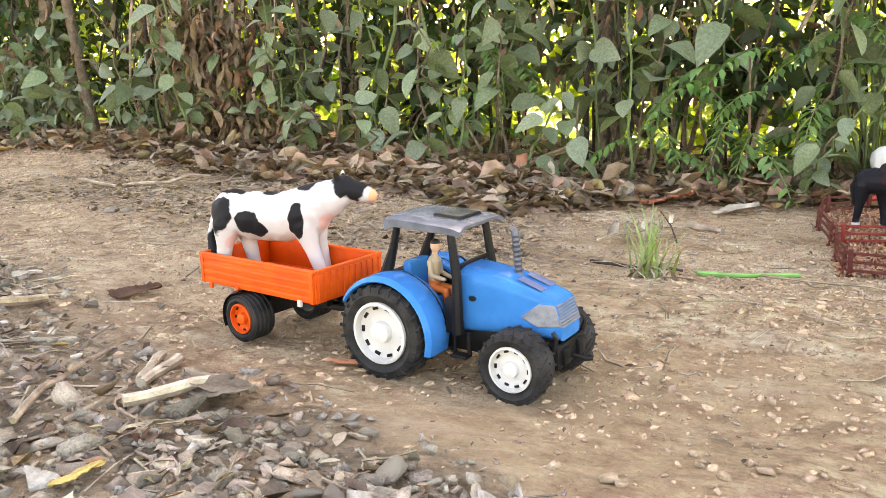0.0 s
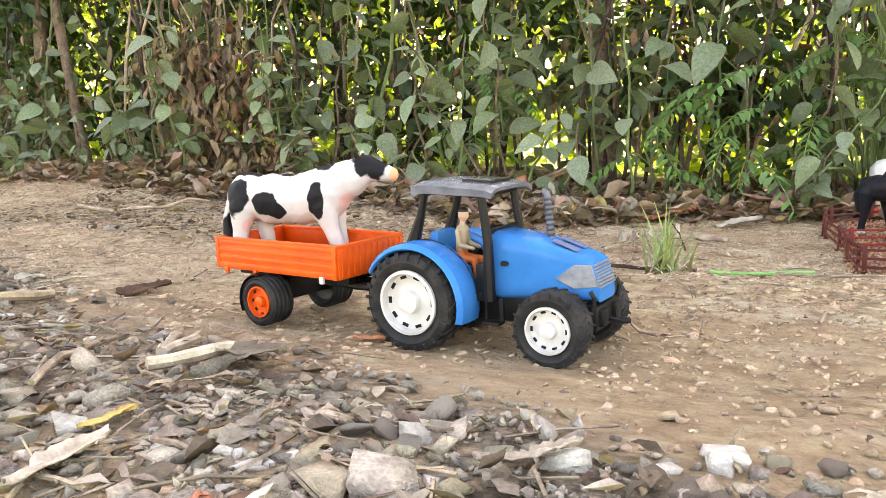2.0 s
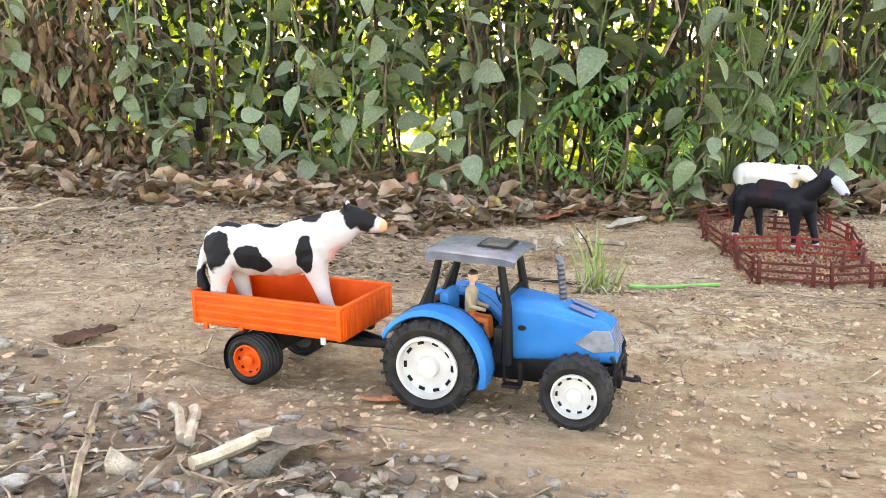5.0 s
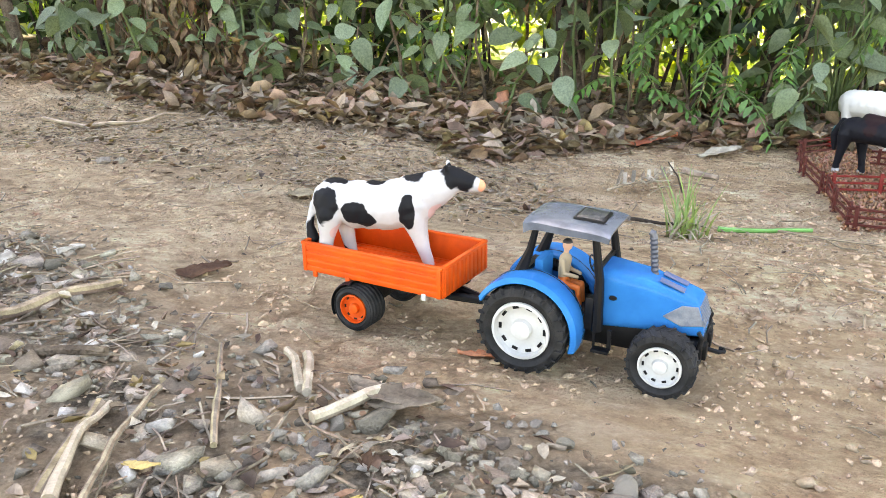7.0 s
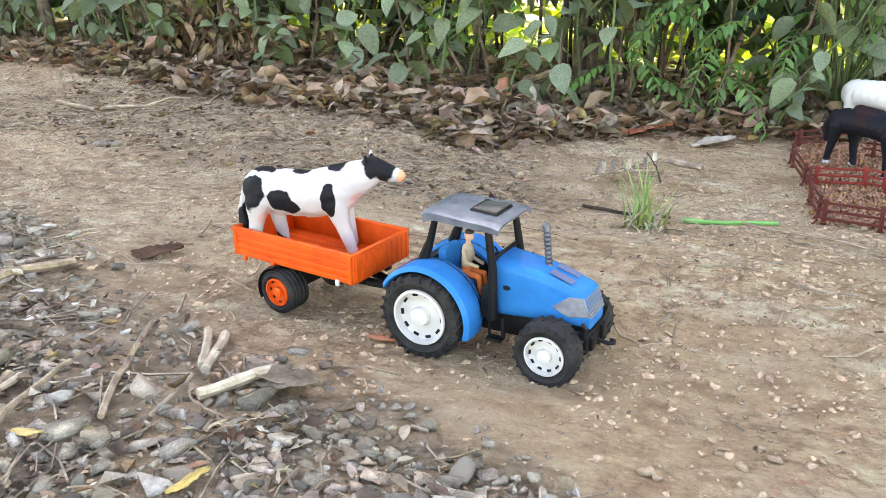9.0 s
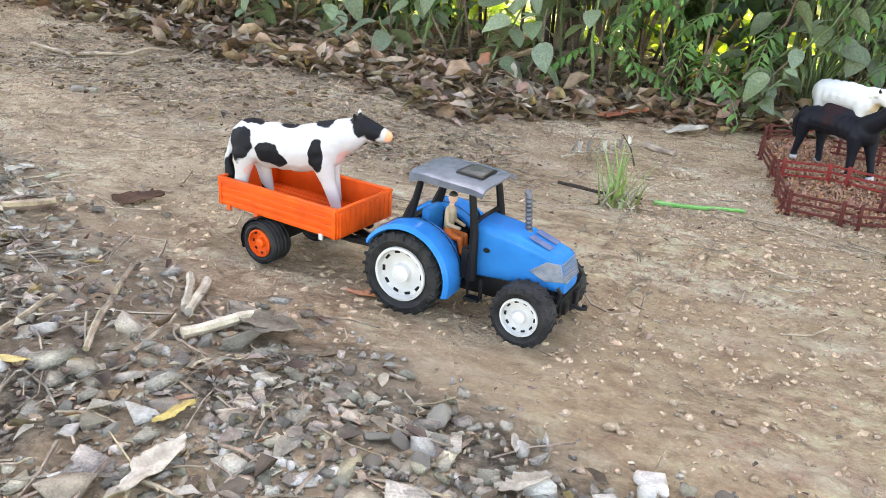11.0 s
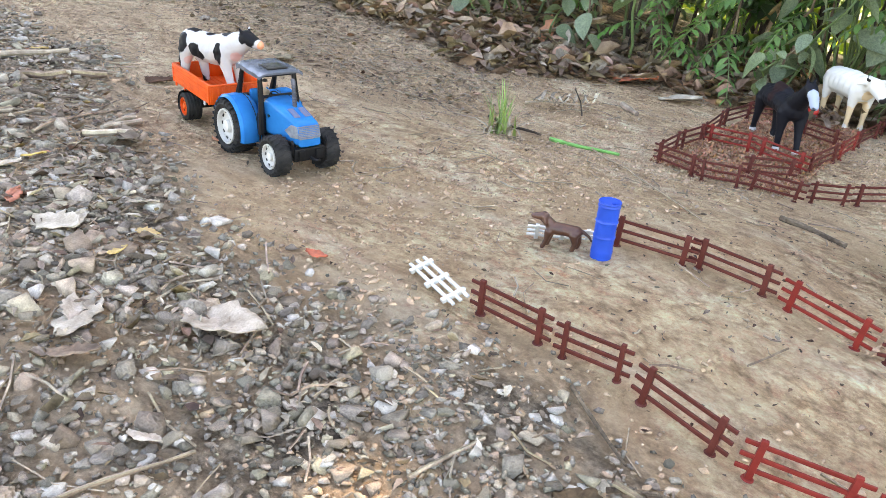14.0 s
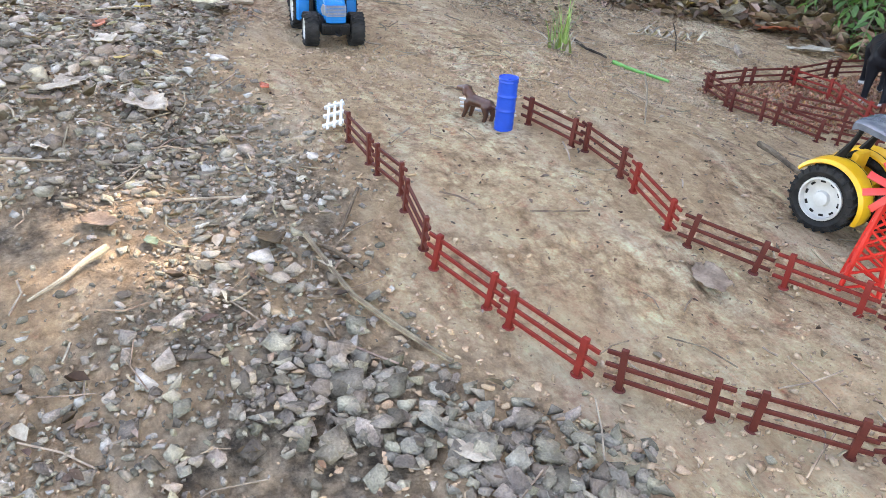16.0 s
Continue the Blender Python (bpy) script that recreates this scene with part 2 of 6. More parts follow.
def bar(bm, a, b, w, h=None, bevel=0.0):
    """A square bar from a to b."""
    a, b = Vector(a), Vector(b)
    d = b - a
    q = d.to_track_quat("X", "Z").to_matrix().to_4x4()
    m = Matrix.Translation((a + b) / 2) @ q @ Matrix.Diagonal((d.length, w, h or w, 1))
    made = bmesh.ops.create_cube(bm, size=1, matrix=m)["verts"]
    if bevel:
        bmesh.ops.bevel(bm, geom=list({e for v in made for e in v.link_edges}), offset=bevel, segments=1, affect="EDGES")


def tube(bm, pts, radii, sides=8):
    """A round stalk along points, capped."""
    pts = [Vector(p) for p in pts]
    radii = radii if isinstance(radii, (list, tuple)) else [radii] * len(pts)
    rings = []
    side = Vector((0.3, 0.5, 0.81))
    for k, p in enumerate(pts):
        d = (pts[min(k + 1, len(pts) - 1)] - pts[max(k - 1, 0)]).normalized()
        u = d.cross(side)
        if u.length < 0.05:
            u = d.cross(Vector((1, 0, 0)))
        u.normalize()
        v = d.cross(u)
        rings.append([bm.verts.new(p + radii[k] * (math.cos(t) * u + math.sin(t) * v)) for t in (2 * math.pi * j / sides for j in range(sides))])
    for r0, r1 in zip(rings, rings[1:]):
        for j in range(sides):
            bm.faces.new((r0[j], r0[(j + 1) % sides], r1[(j + 1) % sides], r1[j]))
    bm.faces.new(rings[0][::-1])
    bm.faces.new(rings[-1])


def lathe(bm, profile, sides=40, closed=True, where=(0, 0, 0), first=True):
    """Turns a profile of (radius, y) round the y axis."""
    rings = [[bm.verts.new((where[0] + r * math.cos(t), where[1] + y, where[2] + r * math.sin(t))) for t in (2 * math.pi * j / sides for j in range(sides))] for r, y in profile]
    pairs = list(zip(rings, rings[1:])) + ([(rings[-1], rings[0])] if closed else [])
    for r0, r1 in pairs:
        for j in range(sides):
            bm.faces.new((r0[j], r0[(j + 1) % sides], r1[(j + 1) % sides], r1[j]))
    if not closed:
        if first:
            bm.faces.new(rings[0])
        bm.faces.new(rings[-1][::-1])


def loft(bm, rows, sides=24):
    """Sections across x: (x, half width, bottom, top, roundness, y centre)."""
    rings = []
    for x, w, zb, zt, e, yc in rows:
        ring = []
        for j in range(sides):
            t = 2 * math.pi * (j + 0.5) / sides
            c, s = math.cos(t), math.sin(t)
            ring.append(bm.verts.new((x, yc + w * math.copysign(abs(c) ** e, c), (zb + zt) / 2 + (zt - zb) / 2 * math.copysign(abs(s) ** e, s))))
        rings.append(ring)
    for r0, r1 in zip(rings, rings[1:]):
        for j in range(sides):
            bm.faces.new((r0[j], r0[(j + 1) % sides], r1[(j + 1) % sides], r1[j]))
    bm.faces.new(rings[0][::-1])
    bm.faces.new(rings[-1])


# ---- ground ----
def build_ground():
    fx = np.arange(-7.2, 1.7, 0.011)
    fy = np.arange(-1.15, 2.2, 0.011)
    xs = np.r_[-3000, -600, -150, -60, -30, -20, np.arange(-15, -7.2, 0.12), fx, np.arange(1.7, 5, 0.12), 8, 15, 30, 60, 150, 600, 3000]
    ys = np.r_[-3000, -600, -150, -60, -30, -15, -8, -5, -3.5, np.arange(-2.5, -1.15, 0.08), fy, np.arange(2.2, 6.0, 0.12), 7, 8, 10, 14, 20, 30, 60, 150, 600, 3000]
    gx, gy = np.meshgrid(xs, ys)
    z = rise(gx, gy)
    near = (gx > -15) & (gx < 5) & (gy > -2.6) & (gy < 6)
    flat = z.ravel().copy()
    for i in np.flatnonzero(near.ravel()):
        flat[i] += bumps(gx.ravel()[i], gy.ravel()[i])
    verts = np.stack([gx.ravel(), gy.ravel(), flat], 1)
    nx, ny = len(xs), len(ys)
    a = (np.arange(ny - 1)[:, None] * nx + np.arange(nx - 1)).ravel()
    ob = raw("ground", verts, np.stack([a, a + 1, a + nx + 1, a + nx], 1), GROUND, smooth=True)
    x, y = gx.ravel(), gy.ravel()
    wob = 0.05 * np.sin(x * 3.1) + 0.04 * np.sin(x * 7.7 + 1) + 0.03 * np.sin(x * 15 + y * 6)
    gravel = step((gravel_y(x) + wob - y) / 0.16 + 0.5) * step((x + 4.2) / 1.5)
    right = 0.20 * step((y - 0.22 - 0.22 * np.abs(x + 1.0) ** 1.2 + wob) / 0.2) * step((x + 2.6) / 0.8) * step((-0.55 - 0.35 * (y - 0.5) - x) / 0.3)
    litter = step((y - litter_y(x) + wob) / 0.25 + 0.5)
    field = step((y - hedge_y(x) - 0.9) / 0.8)
    for key, data in (("gravel", np.maximum(gravel, right)), ("litter", litter), ("field", field), ("clay", step((-x - 2.6) / 2.2)), ("sand", step((x + 1.5) / 1.2))):
        att = ob.data.attributes.new(key, "FLOAT", "POINT")
        att.data.foreach_set("value", data.astype(np.float32))
    return tagged(ob, "dry tan dirt track with gravel shoulder and leaf litter", "ground", kind="structure")


def ground_material():
    m = bpy.data.materials.new("dry dirt")
    m.use_nodes = True
    n, l = m.node_tree.nodes, m.node_tree.links
    b = n["Principled BSDF"]
    b.inputs["Roughness"].default_value, b.inputs["Specular IOR Level"].default_value = 0.95, 0.15
    tc = n.new("ShaderNodeTexCoord")

    def tex(scale, detail=6, rough=0.6):
        t = n.new("ShaderNodeTexNoise")
        t.inputs["Scale"].default_value, t.inputs["Detail"].default_value, t.inputs["Roughness"].default_value = scale, detail, rough
        l.new(tc.outputs["Object"], t.inputs["Vector"])
        return t.outputs["Fac"]

    def ramp(v, lo, hi):
        r = n.new("ShaderNodeMapRange")
        r.inputs["From Min"].default_value, r.inputs["From Max"].default_value = lo, hi
        l.new(v, r.inputs["Value"])
        return r.outputs["Result"]

    def mix(f, a, c, kind="MIX"):
        x = n.new("ShaderNodeMix")
        x.data_type, x.blend_type = "RGBA", kind
        for key, v in (("Factor", f), ("A", a), ("B", c)):
            if isinstance(v, (tuple, float, int)):
                x.inputs[key].default_value = (*v, 1) if isinstance(v, tuple) else v
            else:
                l.new(v, x.inputs[key])
        return x.outputs["Result"]

    def attr(name):
        a = n.new("ShaderNodeAttribute")
        a.attribute_name = name
        return a.outputs["Fac"]

    dirt = mix(ramp(tex(1.7), 0.38, 0.62), (0.52, 0.352, 0.222), (0.74, 0.535, 0.352))
    dirt = mix(ramp(tex(4.3, 4, 0.55), 0.62, 0.36), dirt, (0.50, 0.338, 0.213))
    dirt = mix(ramp(tex(11), 0.46, 0.70), dirt, (0.66, 0.470, 0.310))
    dirt = mix(ramp(tex(26, 8, 0.75), 0.50, 0.72), dirt, (0.43, 0.278, 0.173))
    dirt = mix(ramp(tex(85, 8, 0.75), 0.57, 0.72), dirt, (0.29, 0.185, 0.116))
    dirt = mix(ramp(tex(70, 6, 0.7), 0.60, 0.72), dirt, (0.72, 0.53, 0.37))
    dirt = mix(attr("sand"), dirt, (1.11, 1.075, 1.005), "MULTIPLY")
    dirt = mix(attr("clay"), dirt, (1.03, 0.915, 0.875), "MULTIPLY")
    lane = n.new("ShaderNodeMapping")
    lane.inputs["Scale"].default_value, lane.inputs["Rotation"].default_value = (0.28, 1.0, 1.0), (0, 0, 0.12)
    l.new(tc.outputs["Object"], lane.inputs["Vector"])
    rut = n.new("ShaderNodeTexNoise")
    rut.inputs["Scale"].default_value, rut.inputs["Detail"].default_value, rut.inputs["Roughness"].default_value = 9, 5, 0.5
    l.new(lane.outputs["Vector"], rut.inputs["Vector"])
    dirt = mix(ramp(rut.outputs["Fac"], 0.50, 0.66), dirt, (0.74, 0.54, 0.365))
    dirt = mix(ramp(rut.outputs["Fac"], 0.39, 0.20), dirt, (0.44, 0.288, 0.182))
    grey = mix(ramp(tex(35, 8, 0.7), 0.40, 0.62), (0.085, 0.066, 0.048), (0.40, 0.313, 0.226))
    duff = mix(ramp(tex(28, 8, 0.7), 0.42, 0.62), (0.075, 0.052, 0.036), (0.22, 0.155, 0.10))
    patch = n.new("ShaderNodeMath")
    patch.operation = "MULTIPLY"
    l.new(attr("gravel"), patch.inputs[0])
    l.new(ramp(tex(5.5), 0.33, 0.60), patch.inputs[1])
    col = mix(patch.outputs[0], dirt, grey)
    col = mix(attr("litter"), col, duff)
    meadow = mix(ramp(tex(3.0), 0.35, 0.65), (0.07, 0.13, 0.03), (0.17, 0.22, 0.065))
    meadow = mix(ramp(tex(0.45), 0.44, 0.54), meadow, (0.60, 0.57, 0.42))
    col = mix(attr("field"), col, meadow)
    crumb = ramp(tex(2.6, 6, 0.65), 0.38, 0.60)
    strong = n.new("ShaderNodeMath")
    strong.operation, strong.inputs[1].default_value, strong.inputs[2].default_value = "MULTIPLY_ADD", 0.56, 0.26
    l.new(crumb, strong.inputs[0])
    cells = n.new("ShaderNodeTexVoronoi")
    cells.inputs["Scale"].default_value = 48
    warp = mix(0.045, tc.outputs["Object"], n.new("ShaderNodeTexNoise").outputs["Color"], "ADD")
    wn2 = warp.node.inputs["B"].links[0].from_node
    wn2.inputs["Scale"].default_value, wn2.inputs["Detail"].default_value = 22, 4
    l.new(tc.outputs["Object"], wn2.inputs["Vector"])
    l.new(warp, cells.inputs["Vector"])
    crumb_gap = n.new("ShaderNodeMath")
    crumb_gap.operation = "MULTIPLY"
    l.new(ramp(cells.outputs["Distance"], 0.45, 0.85), crumb_gap.inputs[0])
    l.new(crumb, crumb_gap.inputs[1])
    # sunken gaps between crumbs are darkened in colour, as shade would do
    col = mix(crumb_gap.outputs[0], col, (0.60, 0.56, 0.53), "MULTIPLY")
    col = mix(strong.outputs[0], col, ramp(tex(150, 8, 0.8), 0.12, 0.88), "OVERLAY")
    flat_map = n.new("ShaderNodeMapping")
    flat_map.inputs["Scale"].default_value, flat_map.inputs["Rotation"].default_value = (0.55, 1.0, 1.0), (0, 0, 0.2)
    l.new(tc.outputs["Object"], flat_map.inputs["Vector"])
    flake = n.new("ShaderNodeTexNoise")
    flake.inputs["Scale"].default_value, flake.inputs["Detail"].default_value, flake.inputs["Roughness"].default_value = 34, 6, 0.7
    l.new(flat_map.outputs["Vector"], flake.inputs["Vector"])
    firm = n.new("ShaderNodeMath")
    firm.operation, firm.inputs[1].default_value = "ADD", -0.04
    l.new(strong.outputs[0], firm.inputs[0])
    col = mix(firm.outputs[0], col, ramp(flake.outputs["Fac"], 0.24, 0.70), "OVERLAY")
    l.new(col, b.inputs["Base Color"])
    add = n.new("ShaderNodeMath")
    add.operation = "MULTIPLY_ADD"
    add.inputs[1].default_value = 0.3
    l.new(tex(260, 5, 0.7), add.inputs[0])
    lump = n.new("ShaderNodeMath")
    lump.operation = "MULTIPLY_ADD"
    lump.inputs[1].default_value = 2.6
    l.new(tex(24, 8, 0.75), lump.inputs[0])
    l.new(flake.outputs["Fac"], lump.inputs[2])
    l.new(lump.outputs[0], add.inputs[2])
    bp = n.new("ShaderNodeBump")
    bp.inputs["Strength"].default_value, bp.inputs["Distance"].default_value = 1.0, 0.027
    sink = n.new("ShaderNodeMath")
    sink.operation, sink.inputs[1].default_value = "MULTIPLY_ADD", -0.9
    l.new(crumb_gap.outputs[0], sink.inputs[0])
    l.new(add.outputs[0], sink.inputs[2])
    l.new(sink.outputs[0], bp.inputs["Height"])
    l.new(bp.outputs["Normal"], b.inputs["Normal"])
    return m


GROUND = ground_material()
build_ground()


# ---- wheels, tractor, trailer ----
def build_wheel(parent, x, y, z, radius, width, rim_mat, rim_r, lugs, side, slots=10):
    """A toy wheel whose outer face looks along side (-1 or 1) on y."""
    wheel = new("wheel")
    wheel.parent = parent
    wheel.location = (x, y, z)
    wheel.empty_display_size = 0.01
    h = width / 2
    bm = bmesh.new()
    tread = radius * 0.965
    lathe(bm, [(rim_r, -h * 0.75), (radius * 0.80, -h), (tread * 0.97, -h * 0.88), (tread, -h * 0.55), (tread, h * 0.55), (tread * 0.97, h * 0.88), (radius * 0.80, h), (rim_r, h * 0.75)], 44)
    for k in range(lugs):
        for s in (-1, 1):
            a = 2 * math.pi * (k + 0.25 * s) / lugs
            p0 = Vector((math.cos(a) * radius * 0.955, s * h * 0.93, math.sin(a) * radius * 0.955))
            a2 = a + 0.16
            p1 = Vector((math.cos(a2) * radius * 0.965, s * h * 0.06, math.sin(a2) * radius * 0.965))
            q0 = Vector((math.cos(a) * radius * 0.85, s * h * 1.0, math.sin(a) * radius * 0.85))
            bar(bm, p0, p1, radius * 0.075, radius * 0.055)
            bar(bm, q0, p0, radius * 0.075, radius * 0.045)
    part("tyre", bm, RUBBER, wheel, "dusty black rubber tyre with lugs")
    bm = bmesh.new()
    o = side * h
    lathe(bm, [(rim_r, o * 0.78), (rim_r * 0.99, o * 0.92), (rim_r * 0.90, o * 0.94), (rim_r * 0.86, o * 0.60), (rim_r * 0.62, o * 0.50), (rim_r * 0.36, o * 0.56), (rim_r * 0.32, o * 0.86), (rim_r * 0.20, o * 0.92), (0.0008, o * 0.93)], 40, closed=False, first=False)
    part("rim", bm, rim_mat, wheel)
    for k in range(slots):
        a = 2 * math.pi * k / slots
        bm = bmesh.new()
        made = box(bm, (-rim_r * 0.10, -0.0015, -rim_r * 0.045), (rim_r * 0.10, 0.0015, rim_r * 0.045))
        bmesh.ops.transform(bm, matrix=Matrix.Translation((math.cos(a) * rim_r * 0.77, o * 0.565, math.sin(a) * rim_r * 0.77)) @ Matrix.Rotation(-a + math.pi / 2, 4, "Y"), verts=made)
        part("rim_slot", bm, BLACK, wheel)
    bm = bmesh.new()
    lathe(bm, [(rim_r, -o * 0.7), (rim_r * 0.8, -o * 0.6), (0.0008, -o * 0.55)], 24, closed=False, first=False)
    part("wheel_back", bm, BLACK, wheel)
    return wheel


def arc_band(bm, cx, cz, r, thick, y0, y1, a0, a1, n=22):
    """A curved band (mudguard) round the axle at (cx, cz), angles in degrees from +x, with a rolled outer lip."""
    rings = []
    for k in range(n + 1):
        a = radians(a0 + (a1 - a0) * k / n)
        c, s = math.cos(a), math.sin(a)
        outline = [(r, y0), (r + thick * 0.9, y0 + 0.15 * (y1 - y0)), (r + thick, (y0 + y1) / 2), (r + thick * 0.8, y0 + 0.88 * (y1 - y0)), (r - thick * 0.6, y1), (r - thick * 1.1, y1 - 0.06 * (y1 - y0)), (r - thick * 0.2, y0 + 0.8 * (y1 - y0)), (r - thick, y0)]
        rings.append([bm.verts.new((cx + q * c, y, cz + q * s)) for q, y in outline])
    m = len(rings[0])
    for r0, r1 in zip(rings, rings[1:]):
        for j in range(m):
            bm.faces.new((r0[j], r0[(j + 1) % m], r1[(j + 1) % m], r1[j]))
    bm.faces.new(rings[0])
    bm.faces.new(rings[-1][::-1])


def BODY_X(x):
    """Place along the body: the cab stands forward of the rear axle, the hood is short."""
    return float(np.interp(x, [-0.06, -0.046, -0.044, 0.018, 0.066, 0.080, 0.100, 0.150, 0.199, 0.230], [-0.036, -0.021, -0.013, 0.045, 0.088, 0.100, 0.134, 0.168, 0.211, 0.240]))


def build_tractor(m, paint, label):
    t = thing("toy_tractor", m, label, "toy tractor", "toy tractors")
    bm = bmesh.new()
    box(bm, (-0.03, -0.024, 0.034), (0.185, 0.024, 0.070), 0.004)
    box(bm, (-0.005, -0.05, 0.05), (0.012, 0.05, 0.066), 0.003)
    box(bm, (0.152, -0.045, 0.036), (0.168, 0.045, 0.050), 0.003)
    part("chassis", bm, BLACK, t)
    bm = bmesh.new()
    loft(bm, [(0.058, 0.032, 0.060, 0.138, 0.35, 0), (0.066, 0.033, 0.060, 0.141, 0.35, 0), (0.110, 0.031, 0.064, 0.134, 0.38, 0), (0.150, 0.0290, 0.066, 0.1255, 0.36, 0), (0.176, 0.0280, 0.066, 0.1185, 0.34, 0), (0.189, 0.0270, 0.066, 0.1145, 0.34, 0), (0.194, 0.0262, 0.066, 0.1105, 0.36, 0), (0.199, 0.0255, 0.066, 0.096, 0.36, 0), (0.202, 0.0250, 0.066, 0.082, 0.36, 0), (0.2025, 0.022, 0.068, 0.078, 0.4, 0)], 32)
    hood = part("hood", bm, paint, t)
    bm = bmesh.new()
    for s in (-1, 1):
        bm2 = bmesh.new()
        side = [(0.146, 0.091, 0.0292), (0.172, 0.108, 0.0272), (0.193, 0.108, 0.0248), (0.202, 0.084, 0.0240), (0.172, 0.081, 0.0284)]
        outer = [bm2.verts.new((x, s * (w + 0.0022), z)) for x, z, w in side]
        inner = [bm2.verts.new((x, s * (w - 0.004), z)) for x, z, w in side]
        bm2.faces.new(outer)
        for j in range(5):
            bm2.faces.new((outer[j], outer[(j + 1) % 5], inner[(j + 1) % 5], inner[j]))
        bmesh.ops.bevel(bm2, geom=bm2.edges[:], offset=0.0008, segments=1, affect="EDGES")
        part("headlight", bm2, GREY, hood, "silver grey headlight panel")
    for k in range(8):
        box(bm, (0.1880, -0.0235, 0.0825 + 0.0033 * k), (0.2040 - 0.0011 * k, 0.0235, 0.0849 + 0.0033 * k), 0.0006)
    part("grille", bm, GREY, hood, "worn grey grille")
    for s in (-1, 1):
        bm = bmesh.new()
        box(bm, (0.132, s * 0.012 - 0.0070, 0.1260), (0.172, s * 0.012 + 0.0070, 0.1268), 0.0003, Matrix.Rotation(0.27, 3, "Y"))
        part("vent_panel", bm, STICKER, hood, "worn dark vent sticker")
        bm = bmesh.new()
        lathe(bm, [(0.0032, -0.0006), (0.0032, 0.0006)], 14, False, (0.082, s * 0.0335, 0.105))
        part("side_hole", bm, BLACK, hood)
    # cab floor, steps, sills
    bm = bmesh.new()
    box(bm, (-0.01, -0.043, 0.060), (0.066, 0.043, 0.076), 0.003)
    box(bm, (0.048, -0.045, 0.070), (0.068, -0.031, 0.105), 0.002)
    box(bm, (0.048, 0.031, 0.070), (0.068, 0.045, 0.105), 0.002)
    part("cab_floor", bm, BLACK, t)
    for s in (-1, 1):
        bm = bmesh.new()
        box(bm, (0.062, s * 0.049 - 0.007, 0.036), (0.084, s * 0.049 + 0.007, 0.040), 0.001)
        bar(bm, (0.063, s * 0.045, 0.038), (0.063, s * 0.045, 0.066), 0.003)
        bar(bm, (0.083, s * 0.045, 0.038), (0.083, s * 0.045, 0.066), 0.003)
        part("step", bm, BLACK, t)
        bm = bmesh.new()
        arc_band(bm, 0, 0.058, 0.0680, 0.004, s * 0.030, s * 0.080, -16, 150)
        part("fender", bm, paint, t)
        bm = bmesh.new()
        # side wall under the window, between fender and cab
        n0 = [bm.verts.new((0.066 * math.cos(radians(a)), s * 0.040, 0.058 + 0.066 * math.sin(radians(a)))) for a in range(-10, 141, 10)]
        n1 = [bm.verts.new((v.co.x * 1.0, s * 0.036, v.co.z)) for v in n0]
        low = [bm.verts.new((min(max(v.co.x, -0.035), 0.05), s * 0.040, 0.070)) for v in n0]
        for k in range(len(n0) - 1):
            bm.faces.new((n0[k], n0[k + 1], low[k + 1], low[k]))
            bm.faces.new((n0[k], n1[k], n1[k + 1], n0[k + 1]))
        part("inner_fender", bm, paint, t)
        bm = bmesh.new()
        tube(bm, [(0.066, s * 0.042, 0.062), (0.066, s * 0.042, 0.13), (0.056, s * 0.040, 0.188)], [0.0085, 0.0066, 0.0052], 8)
        part("front_pillar", bm, BLACK, t)
        bm = bmesh.new()
        tube(bm, [(-0.046, s * 0.041, 0.118), (-0.034, s * 0.041, 0.158), (-0.026, s * 0.040, 0.190)], [0.0065, 0.0055, 0.0045], 8)
        part("rear_pillar", bm, BLACK, t)
        bm = bmesh.new()
        pts = [(0.069 * math.cos(radians(a)), s * 0.041, 0.058 + 0.069 * math.sin(radians(a))) for a in range(10, 131, 12)]
        tube(bm, pts, 0.0035, 6)
        part("window_sill", bm, BLACK, t)
    for p0, p1 in (((0.062, -0.041, 0.141), (0.062, 0.041, 0.141)), ((-0.030, -0.041, 0.186), (-0.030, 0.041, 0.186)), ((0.057, -0.041, 0.184), (0.057, 0.041, 0.184)),
                   ((-0.028, -0.041, 0.187), (0.057, -0.041, 0.185)), ((-0.028, 0.041, 0.187), (0.057, 0.041, 0.185)), ((-0.046, -0.041, 0.120), (-0.046, 0.041, 0.120))):
        bm = bmesh.new()
        bar(bm, p0, p1, 0.006, 0.006, 0.001)
        part("cab_bar", bm, BLACK, t)
    bm = bmesh.new()
    box(bm, (-0.052, -0.038, 0.066), (-0.044, 0.038, 0.118), 0.003)
    part("rear_panel", bm, paint, t)
    bm = bmesh.new()
    box(bm, (-0.03, -0.022, 0.070), (0.018, 0.022, 0.096), 0.004)
    box(bm, (-0.036, -0.022, 0.090), (-0.022, 0.022, 0.137), 0.005)
    part("seat", bm, paint, t)
    bm = bmesh.new()
    for k in range(20):
        a, b = 2 * math.pi * k / 20, 2 * math.pi * (k + 1) / 20
        tube(bm, [(0.044 - 0.005 * math.sin(a), 0.012 * math.cos(a), 0.134 + 0.0105 * math.sin(a)), (0.044 - 0.005 * math.sin(b), 0.012 * math.cos(b), 0.134 + 0.0105 * math.sin(b))], 0.0013, 6)
    bar(bm, (0.045, -0.011, 0.134), (0.045, 0.011, 0.134), 0.0018)
    bar(bm, (0.045, 0, 0.134), (0.06, 0, 0.126), 0.003)
    part("steering_wheel", bm, BLACK, t)
    # roof: a domed slab with a turned-down lip
    bm = bmesh.new()
    nx, ny = 12, 12
    top, low = {}, {}
